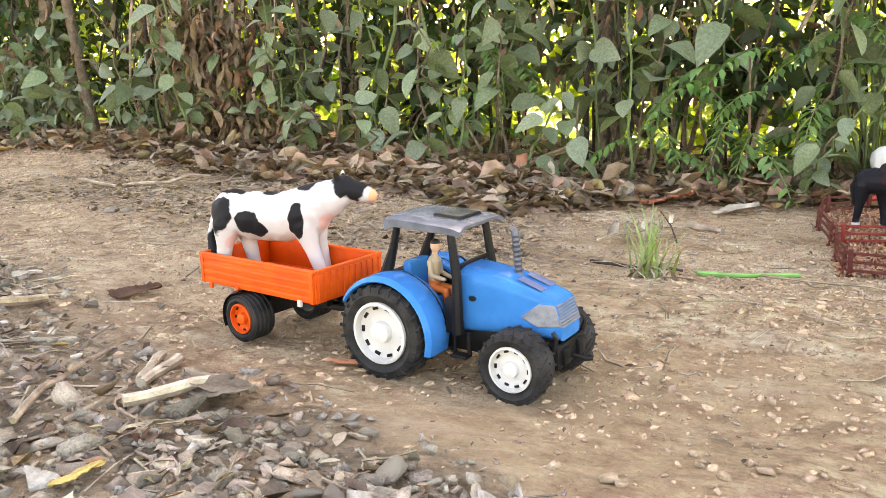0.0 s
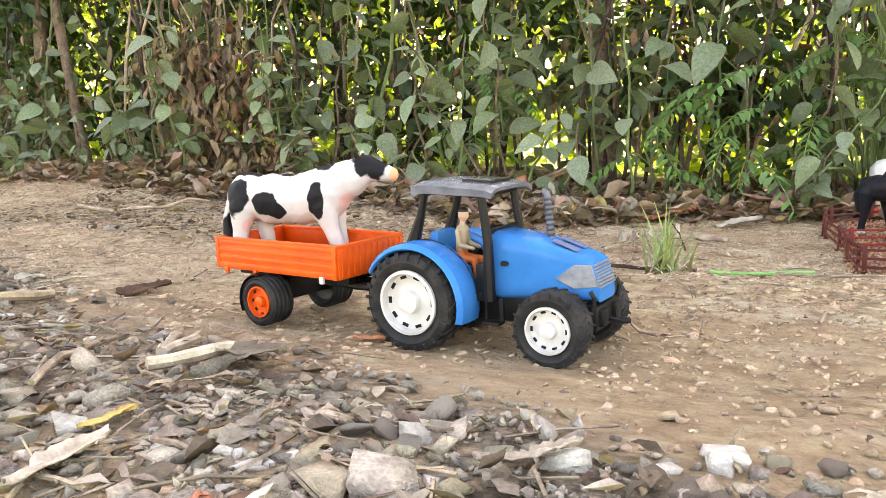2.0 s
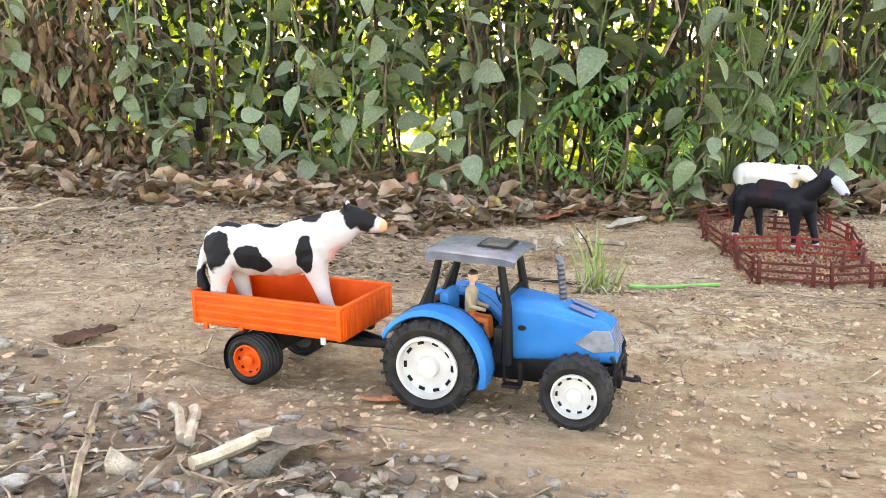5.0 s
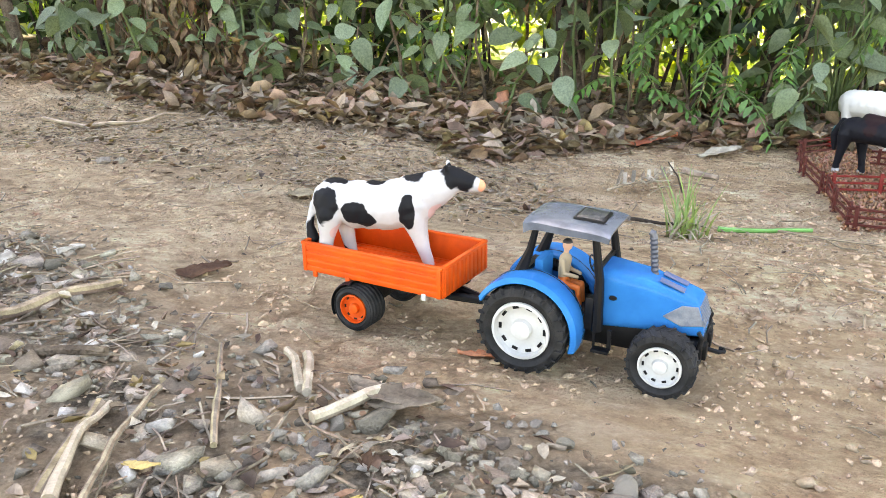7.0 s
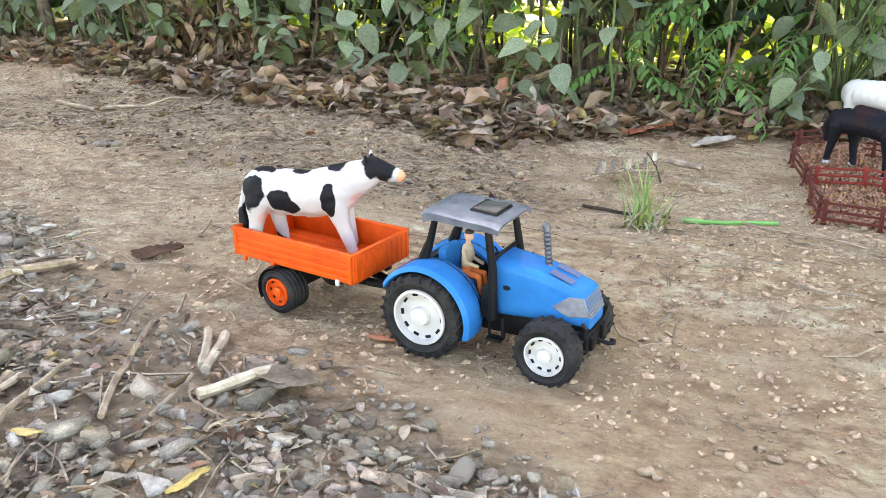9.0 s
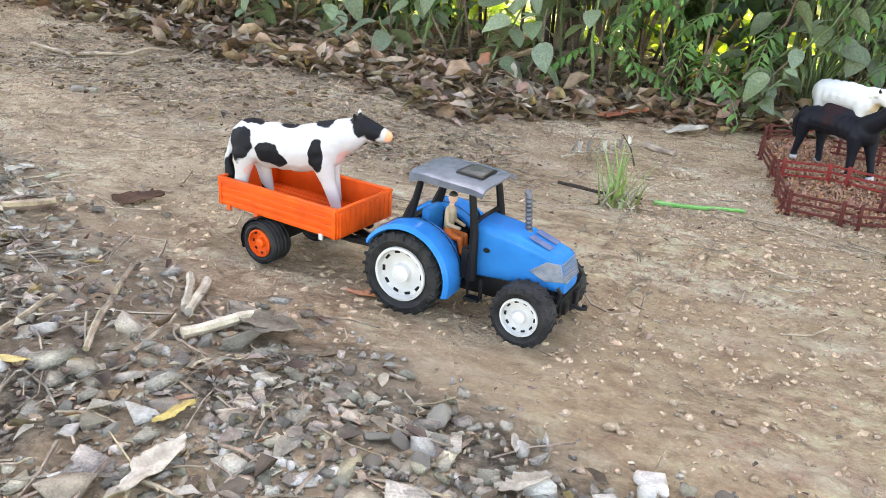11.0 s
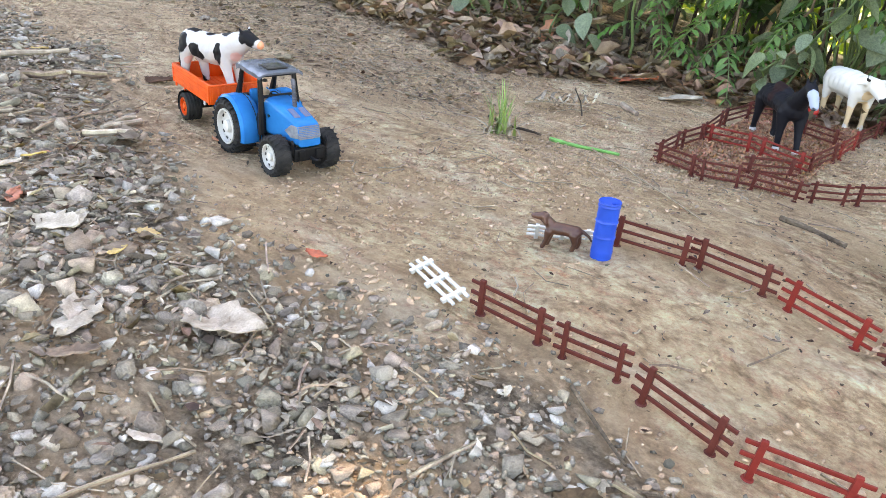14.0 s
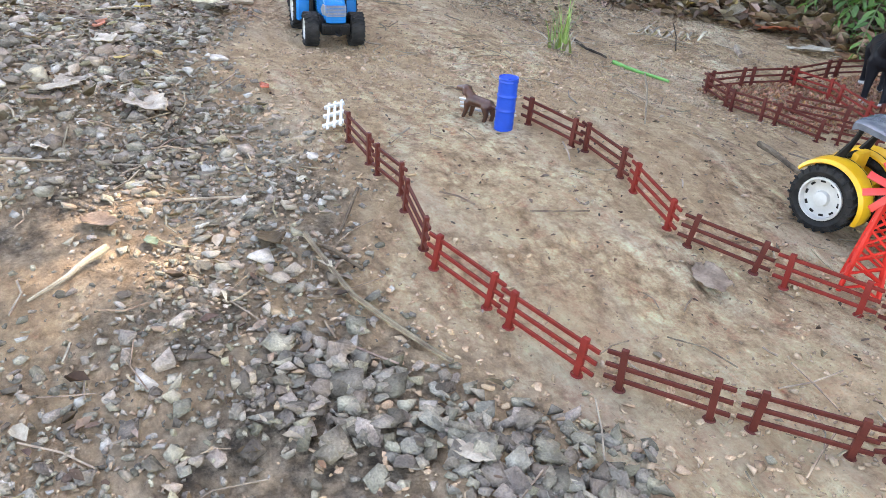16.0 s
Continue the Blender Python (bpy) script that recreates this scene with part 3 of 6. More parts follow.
    for i in range(nx + 1):
        for j in range(ny + 1):
            u, v = 2 * i / nx - 1, 2 * j / ny - 1
            taper = 1 - 0.10 * max(0.0, -u)
            x, y = 0.018 + 0.062 * u, 0.052 * v * taper
            dome = 0.0060 * (1 - 0.5 * u ** 6 - 0.5 * v ** 6) - 0.0030 * u
            edge = 0.0060 * (max(0.0, abs(v) - 0.80) / 0.20) + 0.0055 * max(0.0, -u - 0.80) / 0.20
            top[i, j] = bm.verts.new((x, y, 0.1925 + dome - 0.35 * edge))
            low[i, j] = bm.verts.new((x * 0.985, y * 0.985, 0.1885 + dome * 0.6 - edge))
    for i in range(nx):
        for j in range(ny):
            bm.faces.new((top[i, j], top[i + 1, j], top[i + 1, j + 1], top[i, j + 1]))
            bm.faces.new((low[i, j], low[i, j + 1], low[i + 1, j + 1], low[i + 1, j]))
    for i in range(nx):
        for j in (0, ny):
            bm.faces.new((top[i, j], low[i, j], low[i + 1, j], top[i + 1, j]))
    for j in range(ny):
        for i in (0, nx):
            bm.faces.new((top[i, j], top[i, j + 1], low[i, j + 1], low[i, j]))
    roof = part("roof", bm, SILVER, t, "scratched silver grey roof")
    bm = bmesh.new()
    box(bm, (0.018, -0.024, 0.1950), (0.062, 0.024, 0.2000), 0.0015, Matrix.Rotation(0.06, 3, "Y"))
    part("roof_panel", bm, BLACK, roof, "raised black roof panel")
    bm = bmesh.new()
    box(bm, (0.022, -0.020, 0.1994), (0.058, 0.020, 0.2007), 0.0005, Matrix.Rotation(0.06, 3, "Y"))
    part("panel_face", bm, PANEL, roof)
    bm = bmesh.new()
    box(bm, (0.182, -0.036, 0.036), (0.204, 0.036, 0.064), 0.004)
    for s in (-1, 1):
        box(bm, (0.200, s * 0.020 - 0.008, 0.040), (0.209, s * 0.020 + 0.008, 0.060), 0.002)
        tube(bm, [(0.196, s * 0.038, 0.05), (0.203, s * 0.040, 0.075), (0.198, s * 0.040, 0.082)], 0.003, 6)
    part("bumper", bm, BLACK, t)
    bm = bmesh.new()
    tube(bm, [(0.205, 0, 0.044), (0.222, 0, 0.042), (0.228, 0.005, 0.042), (0.226, 0.010, 0.042), (0.220, 0.010, 0.042)], 0.0028, 8)
    part("tow_hook", bm, BLACK, t)
    for ob in t.children_recursive:                       # body length over the axles
        if ob.name.split(".")[0] not in ("fender", "inner_fender", "window_sill"):
            for v in ob.data.vertices:
                v.co.x = BODY_X(v.co.x)
    bm = bmesh.new()
    pts = [(0.1465 - 0.0003 * k, 0.005, 0.122 + 0.0029 * k) for k in range(21)]
    tube(bm, pts, [0.0052 if k % 2 else 0.0041 for k in range(21)], 12)
    tube(bm, [(0.1405, 0.005, 0.179), (0.1395, 0.005, 0.1835), (0.1355, 0.005, 0.1850)], [0.0048, 0.0046, 0.0040], 12)
    part("exhaust_pipe", bm, PIPE, t, "ribbed grey exhaust pipe")
    for s in (-1, 1):
        build_wheel(t, 0, s * 0.060, 0.0600, 0.0605, 0.052, WHITE, 0.039, 24, s)
        build_wheel(t, 0.174, s * 0.058, 0.0425, 0.043, 0.036, WHITE, 0.0265, 20, s)
    return t


def build_trailer(m):
    t = thing("toy_trailer", m, "orange plastic toy trailer with corrugated sides behind the blue tractor", "toy trailer")
    L0, L1, W, z0, z1 = -0.088, 0.131, 0.060, 0.068, 0.108
    bm = bmesh.new()
    box(bm, (L0, -W, z0), (L1, W, z0 + 0.004), 0.001)
    floor_panel = part("floor_panel", bm, ORANGE, t)
    for k in range(9):
        bm = bmesh.new()
        box(bm, (L0 + 0.006, -W + 0.012 + 0.0125 * k, z0 + 0.003), (L1 - 0.006, -W + 0.015 + 0.0125 * k, z0 + 0.0048))
        part("floor_rib", bm, ORANGE, floor_panel)
    for s in (-1, 1):
        bm = bmesh.new()
        box(bm, (L0, s * W - 0.002, z0), (L1, s * W + 0.002, z1), 0.0008)
        for k in range(4):
            z = z0 + 0.005 + 0.0100 * k
            bm2 = bmesh.new()
            box(bm2, (L0 + 0.006, s * (W + 0.002) - 0.0016, z - 0.0026), (L1 - 0.006, s * (W + 0.002) + 0.0016, z + 0.0036), 0.0011)
            part("side_rib", bm2, ORANGE, t)
        for x in (L0 + 0.003, L1 - 0.003):
            box(bm, (x - 0.003, s * (W + 0.002) - 0.002, z0), (x + 0.003, s * (W + 0.002) + 0.002, z1), 0.0008)
        box(bm, (L0 - 0.002, s * W - 0.0035, z1 - 0.002), (L1 + 0.002, s * W + 0.0035, z1 + 0.002), 0.001)
        part("side_board", bm, ORANGE, t)
        for k, x in enumerate((L0 + 0.02, L0 + 0.075, L1 - 0.025)):
            bm = bmesh.new()
            box(bm, (x - 0.003, s * (W + 0.003) - 0.002, z0 - 0.006), (x + 0.003, s * (W + 0.003) + 0.002, z0 + 0.003), 0.0008)
            part("hinge", bm, WHITE if k == 2 else ORANGE, t)
    for name, x in (("front_board", L1), ("tailboard", L0)):
        bm = bmesh.new()
        box(bm, (x - 0.002, -W, z0), (x + 0.002, W, z1), 0.0008)
        s = 1 if x > 0 else -1
        for k in range(11):
            y = -W + 0.007 + 0.011 * k
            bm2 = bmesh.new()
            box(bm2, (x + s * 0.002 - 0.0016, y - 0.003, z0 + 0.002), (x + s * 0.002 + 0.0016, y + 0.003, z1 - 0.003), 0.001)
            part("board_rib", bm2, ORANGE, t)
        box(bm, (x - 0.003, -W, z1 - 0.002), (x + 0.003, W, z1 + 0.002), 0.001)
        part(name, bm, ORANGE, t)
    bm = bmesh.new()
    box(bm, (L0 + 0.01, -0.034, z0 - 0.012), (L1 - 0.008, -0.022, z0), 0.002)
    box(bm, (L0 + 0.01, 0.022, z0 - 0.012), (L1 - 0.008, 0.034, z0), 0.002)
    box(bm, (-0.010, -0.05, 0.026), (0.010, 0.05, 0.038), 0.002)
    box(bm, (-0.012, -0.03, 0.030), (0.012, 0.03, 0.060), 0.002)
    box(bm, (0.06, -0.03, z0 - 0.014), (0.10, 0.03, z0 - 0.004), 0.002)
    part("chassis", bm, BLACK, t)
    bm = bmesh.new()
    tube(bm, [(0.06, 0.02, 0.056), (0.12, 0.012, 0.052), (0.16, 0.002, 0.050), (0.20, 0, 0.058), (0.215, 0, 0.056)], [0.006, 0.006, 0.0055, 0.005, 0.004], 8)
    tube(bm, [(0.06, -0.02, 0.056), (0.12, -0.012, 0.052), (0.16, -0.002, 0.050)], [0.006, 0.006, 0.0055], 8)
    part("drawbar", bm, BLACK, t)
    for s in (-1, 1):
        w = build_wheel(t, 0, s * 0.057, 0.031, 0.031, 0.036, ORANGE, 0.0205, 0, s, 8)
        for k in range(5):
            bm = bmesh.new()
            y = -0.014 + 0.007 * k
            lathe(bm, [(0.0302, y - 0.0022), (0.0318, y - 0.0012), (0.0318, y + 0.0012), (0.0302, y + 0.0022)], 36)
            part("tread_ring", bm, RUBBER, w)
        bm = bmesh.new()
        arc_band(bm, 0, 0.031, 0.036, 0.0015, s * 0.034, s * 0.074, 95, 205, 12)
        part("mudguard", bm, BLACK, t)
    return t


# place of the blue tractor and its trailer on the track
def seat_on(x, y, heading, length, back=0.0):
    """A pose at ground contact (x, y) with the heading in degrees, pitched to the ground over the given length."""
    c, s = math.cos(radians(heading)), math.sin(radians(heading))
    za, zb = float(rise(x, y)), float(rise(x + length * c, y + length * s))
    return pose(x, y, za, 0, -math.degrees(math.atan2(zb - za, length)), heading)


TRACTOR = seat_on(-0.689, -0.148, -9.5, 0.16) @ Matrix.Scale(0.93, 4)
build_tractor(TRACTOR, BLUE, "glossy blue toy tractor with silver roof and white rims")
TRAILER = seat_on(-0.924, -0.096, -13.0, 0.2)
build_trailer(TRAILER)


# ---- figures ----
def figure(name, balls, material, m, label, category, voxel=0.003, group=""):
    """A moulded figure: round limbs run together into one skin. balls: (point, radius) pairs in chains."""
    bm = bmesh.new()
    for chain in balls:
        for (a, ra), (b, rb) in zip(chain, chain[1:]) if len(chain) > 1 else [(chain[0], chain[0])]:
            a, b = Vector(a), Vector(b)
            n = max(2, int((b - a).length / (0.45 * min(ra, rb))) + 1)
            for k in range(n):
                f = k / (n - 1)
                bmesh.ops.create_icosphere(bm, subdivisions=2, radius=ra + (rb - ra) * f, matrix=Matrix.Translation(a.lerp(b, f)))
    ob = finish(name, bm, material)
    ob.matrix_world = m
    re = ob.modifiers.new("skin", "REMESH")
    re.mode, re.voxel_size, re.use_smooth_shade = "VOXEL", voxel, True
    sm = ob.modifiers.new("soften", "SMOOTH")
    sm.iterations, sm.factor = 4, 0.5
    return tagged(ob, label, category, group)


def spotted(name, base, spot, spots, tip=None):
    """A painted hide: spots are (x, y, z, radius, stretch z) in the figure's own space."""
    m = mat(name, base, tuple(c * 0.93 for c in base), 0.5, 20, 0.05, 0.03, spec=0.08)
    n, l = m.node_tree.nodes, m.node_tree.links
    b = n["Principled BSDF"]
    col = b.inputs["Base Color"].links[0].from_socket
    tc = n.new("ShaderNodeTexCoord")
    wob = n.new("ShaderNodeTexNoise")
    wob.inputs["Scale"].default_value = 55
    l.new(tc.outputs["Object"], wob.inputs["Vector"])
    for paint, group in ((spot, spots), *(tip or ())):
        for x, y, z, r, k in group:
            mp = n.new("ShaderNodeMapping")
            mp.vector_type = "TEXTURE"
            mp.inputs["Location"].default_value, mp.inputs["Scale"].default_value = (x, y, z), (r, r, r * k)
            l.new(tc.outputs["Object"], mp.inputs["Vector"])
            ln = n.new("ShaderNodeVectorMath")
            ln.operation = "LENGTH"
            l.new(mp.outputs["Vector"], ln.inputs[0])
            ad = n.new("ShaderNodeMath")
            ad.operation, ad.inputs[1].default_value = "MULTIPLY_ADD", 0.9
            l.new(wob.outputs["Fac"], ad.inputs[0])
            l.new(ln.outputs["Value"], ad.inputs[2])
            th = n.new("ShaderNodeMapRange")
            th.inputs["From Min"].default_value, th.inputs["From Max"].default_value = 1.50, 1.40
            l.new(ad.outputs[0], th.inputs["Value"])
            mx = n.new("ShaderNodeMix")
            mx.data_type = "RGBA"
            mx.inputs["B"].default_value = (*paint, 1)
            l.new(th.outputs["Result"], mx.inputs["Factor"])
            l.new(col, mx.inputs["A"])
            col = mx.outputs["Result"]
    l.new(col, b.inputs["Base Color"])
    return m


COW = spotted("black and white figure paint", (0.45, 0.428, 0.412), (0.010, 0.010, 0.011),
    [(-0.072, -0.03, 0.092, 0.020, 1.35), (-0.030, -0.032, 0.080, 0.017, 1.0), (-0.016, -0.034, 0.070, 0.015, 0.8), (0.040, -0.036, 0.080, 0.0105, 3.1),
     (-0.058, 0.0, 0.118, 0.016, 0.7), (-0.005, 0.0, 0.118, 0.013, 0.9), (0.050, 0.0, 0.122, 0.019, 0.6), (0.106, 0.0, 0.128, 0.023, 1.0), (0.090, -0.014, 0.143, 0.008, 1.2), (-0.086, -0.01, 0.045, 0.017, 1.6),
     (-0.055, 0.03, 0.085, 0.022, 1.2), (0.01, 0.035, 0.085, 0.020, 1.2), (-0.052, 0.018, 0.005, 0.013, 1.2), (0.052, 0.02, 0.005, 0.012, 1.0)],
    [((0.72, 0.30, 0.16), [(0.139, 0.0, 0.114, 0.011, 1.0)]), ((0.52, 0.33, 0.30), [(0.070, -0.008, 0.088, 0.014, 1.6), (0.020, -0.03, 0.052, 0.012, 0.7), (-0.052, -0.024, 0.050, 0.012, 1.0)])])
leg = lambda x, y, dx, r: [((x, y, 0.075), r * 2.2), ((x + dx * 0.4, y, 0.045), r * 1.35), ((x + dx, y, 0.006), r)]
figure("toy_cow", [
    [((-0.060, 0, 0.088), 0.034), ((-0.03, 0, 0.084), 0.035), ((0.01, 0, 0.083), 0.0355), ((0.042, 0, 0.090), 0.036)],
    [((0.045, 0, 0.095), 0.033), ((0.074, 0, 0.108), 0.026), ((0.094, 0, 0.118), 0.019)],
    [((0.096, 0, 0.122), 0.0185), ((0.116, 0, 0.117), 0.0140), ((0.132, 0, 0.113), 0.0098)],
    leg(-0.066, -0.018, -0.012, 0.0085), leg(-0.058, 0.018, 0.012, 0.0085), leg(0.045, -0.018, 0.022, 0.008), leg(0.046, 0.018, 0.012, 0.008),
    [((-0.092, 0, 0.085), 0.005), ((-0.098, -0.004, 0.055), 0.006), ((-0.094, -0.006, 0.035), 0.009)],
    [((0.092, -0.011, 0.134), 0.0045), ((0.090, -0.015, 0.143), 0.0028)], [((0.092, 0.011, 0.134), 0.0045), ((0.090, 0.015, 0.143), 0.0028)]],
    COW, TRAILER @ pose(-0.003, 0.006, 0.0720, 0, 0, 24) @ Matrix.Diagonal((1.02, 1.02, 1.0, 1)), "white toy cow with black spots and orange snout in the trailer", "toy cow", 0.0022, "toy animals")

DRIVER = mat("painted driver", (0.36, 0.27, 0.17), (0.33, 0.24, 0.15), 0.6, 30, 0.05, 0.02)
n, l = DRIVER.node_tree.nodes, DRIVER.node_tree.links
tc, sep, cr = n.new("ShaderNodeTexCoord"), n.new("ShaderNodeSeparateXYZ"), n.new("ShaderNodeValToRGB")
l.new(tc.outputs["Object"], sep.inputs["Vector"])
hi = n.new("ShaderNodeMath")
hi.operation, hi.inputs[1].default_value = "MULTIPLY", 10.0
l.new(sep.outputs["Z"], hi.inputs[0])
l.new(hi.outputs[0], cr.inputs["Fac"])
cr.color_ramp.interpolation = "CONSTANT"
for p, c in ((0.0, (0.62, 0.13, 0.02, 1)), (0.14, (0.36, 0.27, 0.17, 1)), (0.50, (0.55, 0.33, 0.22, 1)), (0.645, (0.015, 0.012, 0.01, 1))):
    e = cr.color_ramp.elements.new(p) if p not in (0.0,) else cr.color_ramp.elements[0]
    e.color = c
cr.color_ramp.elements.remove(cr.color_ramp.elements[-1])
l.new(cr.outputs["Color"], n["Principled BSDF"].inputs["Base Color"])
figure("toy_driver", [
    [((0, 0, 0.004), 0.0085), ((0, 0, 0.022), 0.0085), ((0.002, 0, 0.040), 0.0095)], [((0.002, 0, 0.048), 0.004), ((0.003, 0, 0.055), 0.004)],
    [((0.004, 0, 0.060), 0.0075), ((0.004, 0, 0.064), 0.0075)],
    [((0, -0.006, 0.004), 0.006), ((0.024, -0.008, 0.002), 0.005), ((0.027, -0.008, -0.022), 0.004)], [((0, 0.006, 0.004), 0.006), ((0.024, 0.008, 0.002), 0.005), ((0.027, 0.008, -0.022), 0.004)],
    [((0.001, -0.011, 0.040), 0.004), ((0.004, -0.012, 0.022), 0.0035), ((0.022, -0.008, 0.018), 0.003)], [((0.001, 0.011, 0.040), 0.004), ((0.004, 0.012, 0.022), 0.0035), ((0.022, 0.008, 0.018), 0.003)]],
    DRIVER, TRACTOR @ pose(0.030, -0.004, 0.100) @ Matrix.Scale(0.92, 4), "toy driver in tan shirt and orange trousers on the tractor", "toy figure", 0.0012)

# ---- toy farm: fences, drum, dog, pens, second tractor, windmill ----
def fence_master(name, material, label, category, length, posts, rails, high, flat_feet=True):
    """A toy fence panel along x from 0 to length, standing on z = 0."""
    t = thing(name, Matrix(), label, category)
    for k in range(posts):
        x = 0.006 + (length - 0.012) * k / (posts - 1)
        bm = bmesh.new()
        box(bm, (x - 0.0042, -0.0032, 0.001), (x + 0.0042, 0.0032, high), 0.0009)
        if flat_feet:
            disc(bm, x, 0, 0.0, 0.0085, 0.0070, 0.0026, 14)
        part("post", bm, material, t)
    for k in range(rails):
        z = high * (0.26 + 0.60 * k / (rails - 1))
        bm = bmesh.new()
        box(bm, (-0.014, -0.0018, z - 0.0026), (length + 0.014, 0.0018, z + 0.0026), 0.0007)
        part("rail", bm, material, t)
    return t


def stretch_panel(master, a, b, first=[True]):
    """Stands a copy of the panel from a to b on the ground."""
    (ax, ay), (bx, by) = a, b
    za, zb = ground_z(ax, ay), ground_z(bx, by)
    d = Vector((bx - ax, by - ay, zb - za))
    ob = copy_thing(master, Matrix())
    ob.matrix_world = Matrix.Translation((ax, ay, za - 0.001)) @ Matrix.Rotation(math.atan2(d.y, d.x), 4, "Z") @ Matrix.Rotation(-math.asin(d.z / d.length), 4, "Y") @ Matrix.Rotation(radians(random.uniform(-3, 3)), 4, "X") @ Matrix.Diagonal((d.length / 0.115, 1, 1, 1))
    return ob


dark = fence_master("toy_fence_panel", FENCE, "maroon plastic toy fence panel with three rails standing on dirt", "toy fence", 0.115, 2, 3, 0.056)
bright = fence_master("toy_fence_panel", FENCE_RED, "red-brown plastic toy fence panel with three rails standing on dirt", "toy fence", 0.115, 2, 3, 0.056)
for ob in (dark, bright):
    tagged(ob, group="fence along the track")
NEAR = [((0.056, -0.348), (0.165, -0.348)), ((0.195, -0.350), (0.280, -0.340)), ((0.311, -0.351), (0.419, -0.366)), ((0.455, -0.372), (0.558, -0.335)),
        ((0.592, -0.333), (0.706, -0.295)), ((0.734, -0.268), (0.825, -0.200)), ((0.848, -0.177), (0.925, -0.096)), ((0.940, -0.07), (1.0, 0.03))]
FAR = [((0.074, 0.004), (0.195, 0.033)), ((0.207, 0.045), (0.327, 0.042)), ((0.358, 0.039), (0.476, 0.024)), ((0.510, 0.025), (0.600, 0.092)), ((0.634, 0.102), (0.737, 0.150)), ((0.765, 0.160), (0.86, 0.20))]
for k, (a, b) in enumerate(NEAR):
    stretch_panel(bright if k in (3, 4) else dark, a, b)
for k, (a, b) in enumerate(FAR):
    stretch_panel(bright if k in (2, 4) else dark, a, b)
PEN = [((-0.175, 0.700), (-0.062, 0.668)), ((-0.040, 0.655), (0.050, 0.672)), ((0.070, 0.680), (0.172, 0.722)), ((0.192, 0.752), (0.256, 0.806)), ((0.274, 0.828), (0.35, 0.91)),
       ((-0.180, 0.715), (-0.190, 0.845)), ((-0.186, 0.865), (-0.182, 0.990)), ((-0.190, 1.02), (-0.212, 1.20)), ((-0.215, 1.225), (-0.20, 1.40)), ((-0.19, 1.43), (-0.07, 1.52)),
       ((-0.172, 1.012), (-0.053, 1.022)), ((-0.025, 1.012), (0.104, 0.968)), ((0.118, 0.985), (0.140, 1.130)), ((0.142, 1.160), (0.140, 1.330)), ((0.14, 1.36), (0.152, 1.53)), ((0.156, 1.56), (0.165, 1.73)),
       ((0.02, 0.79), (0.10, 0.90)), ((-0.01, 1.33), (0.10, 1.29))]
for ob in (dark, bright):
    tagged(ob, "maroon plastic toy fence panel of the animal pen", group="animal pen fence")
for k, (a, b) in enumerate(PEN):
    stretch_panel(bright if k in (10, 11, 13) else dark, a, b)
white = fence_master("toy_fence_panel", WHITE, "white plastic toy picket fence piece leaning on the dirt", "toy fence", 0.115, 3, 3, 0.040, False)
ob = copy_thing(white, Matrix())
ob.matrix_world = Matrix.Translation((-0.078, -0.347, ground_z(-0.08, -0.35) + 0.007)) @ Matrix.Rotation(radians(-20), 4, "Z") @ Matrix.Rotation(radians(-72), 4, "X") @ Matrix.Diagonal((0.92, 1, 1, 1))
ob = copy_thing(white, Matrix())
ob.matrix_world = Matrix.Translation((-0.045, -0.062, ground_z(-0.045, -0.06))) @ Matrix.Rotation(radians(36), 4, "Z") @ Matrix.Rotation(radians(20), 4, "X") @ Matrix.Diagonal((0.85, 1, 0.8, 1))
for master in (dark, bright, white):
    for o in (*master.children_recursive, master):
        bpy.data.objects.remove(o)

drum = thing("toy_barrel", Matrix.Translation((0.082, -0.050, ground_z(0.082, -0.050) - 0.001)) @ Matrix.Diagonal((0.84, 0.84, 0.94, 1)), "bright blue plastic toy drum with ribs beside the fence", "toy barrel")
bm = bmesh.new()
prof = [(0.021, 0.0)]
for k in range(1, 33):
    y = 0.105 * k / 33
    rib = max(0.0, 1 - abs((y % 0.028) - 0.014) / 0.003)
    prof.append((0.0208 + 0.0016 * rib, y))
prof.append((0.021, 0.105))
lathe(bm, prof, 32, False)
bmesh.ops.transform(bm, matrix=Matrix.Rotation(math.pi / 2, 4, "X"), verts=bm.verts)
part("drum_body", bm, BLUE_DRUM, drum)
bm = bmesh.new()
lathe(bm, [(0.0215, 0.103), (0.0222, 0.1045), (0.0215, 0.1065), (0.0198, 0.1060), (0.0196, 0.1042)], 32, True)
lathe(bm, [(0.0042, 0.1040), (0.0042, 0.1063)], 14, False, (0.010, 0, 0.004))
bmesh.ops.transform(bm, matrix=Matrix.Rotation(math.pi / 2, 4, "X"), verts=bm.verts)
part("drum_lid", bm, BLUE_DRUM, drum)

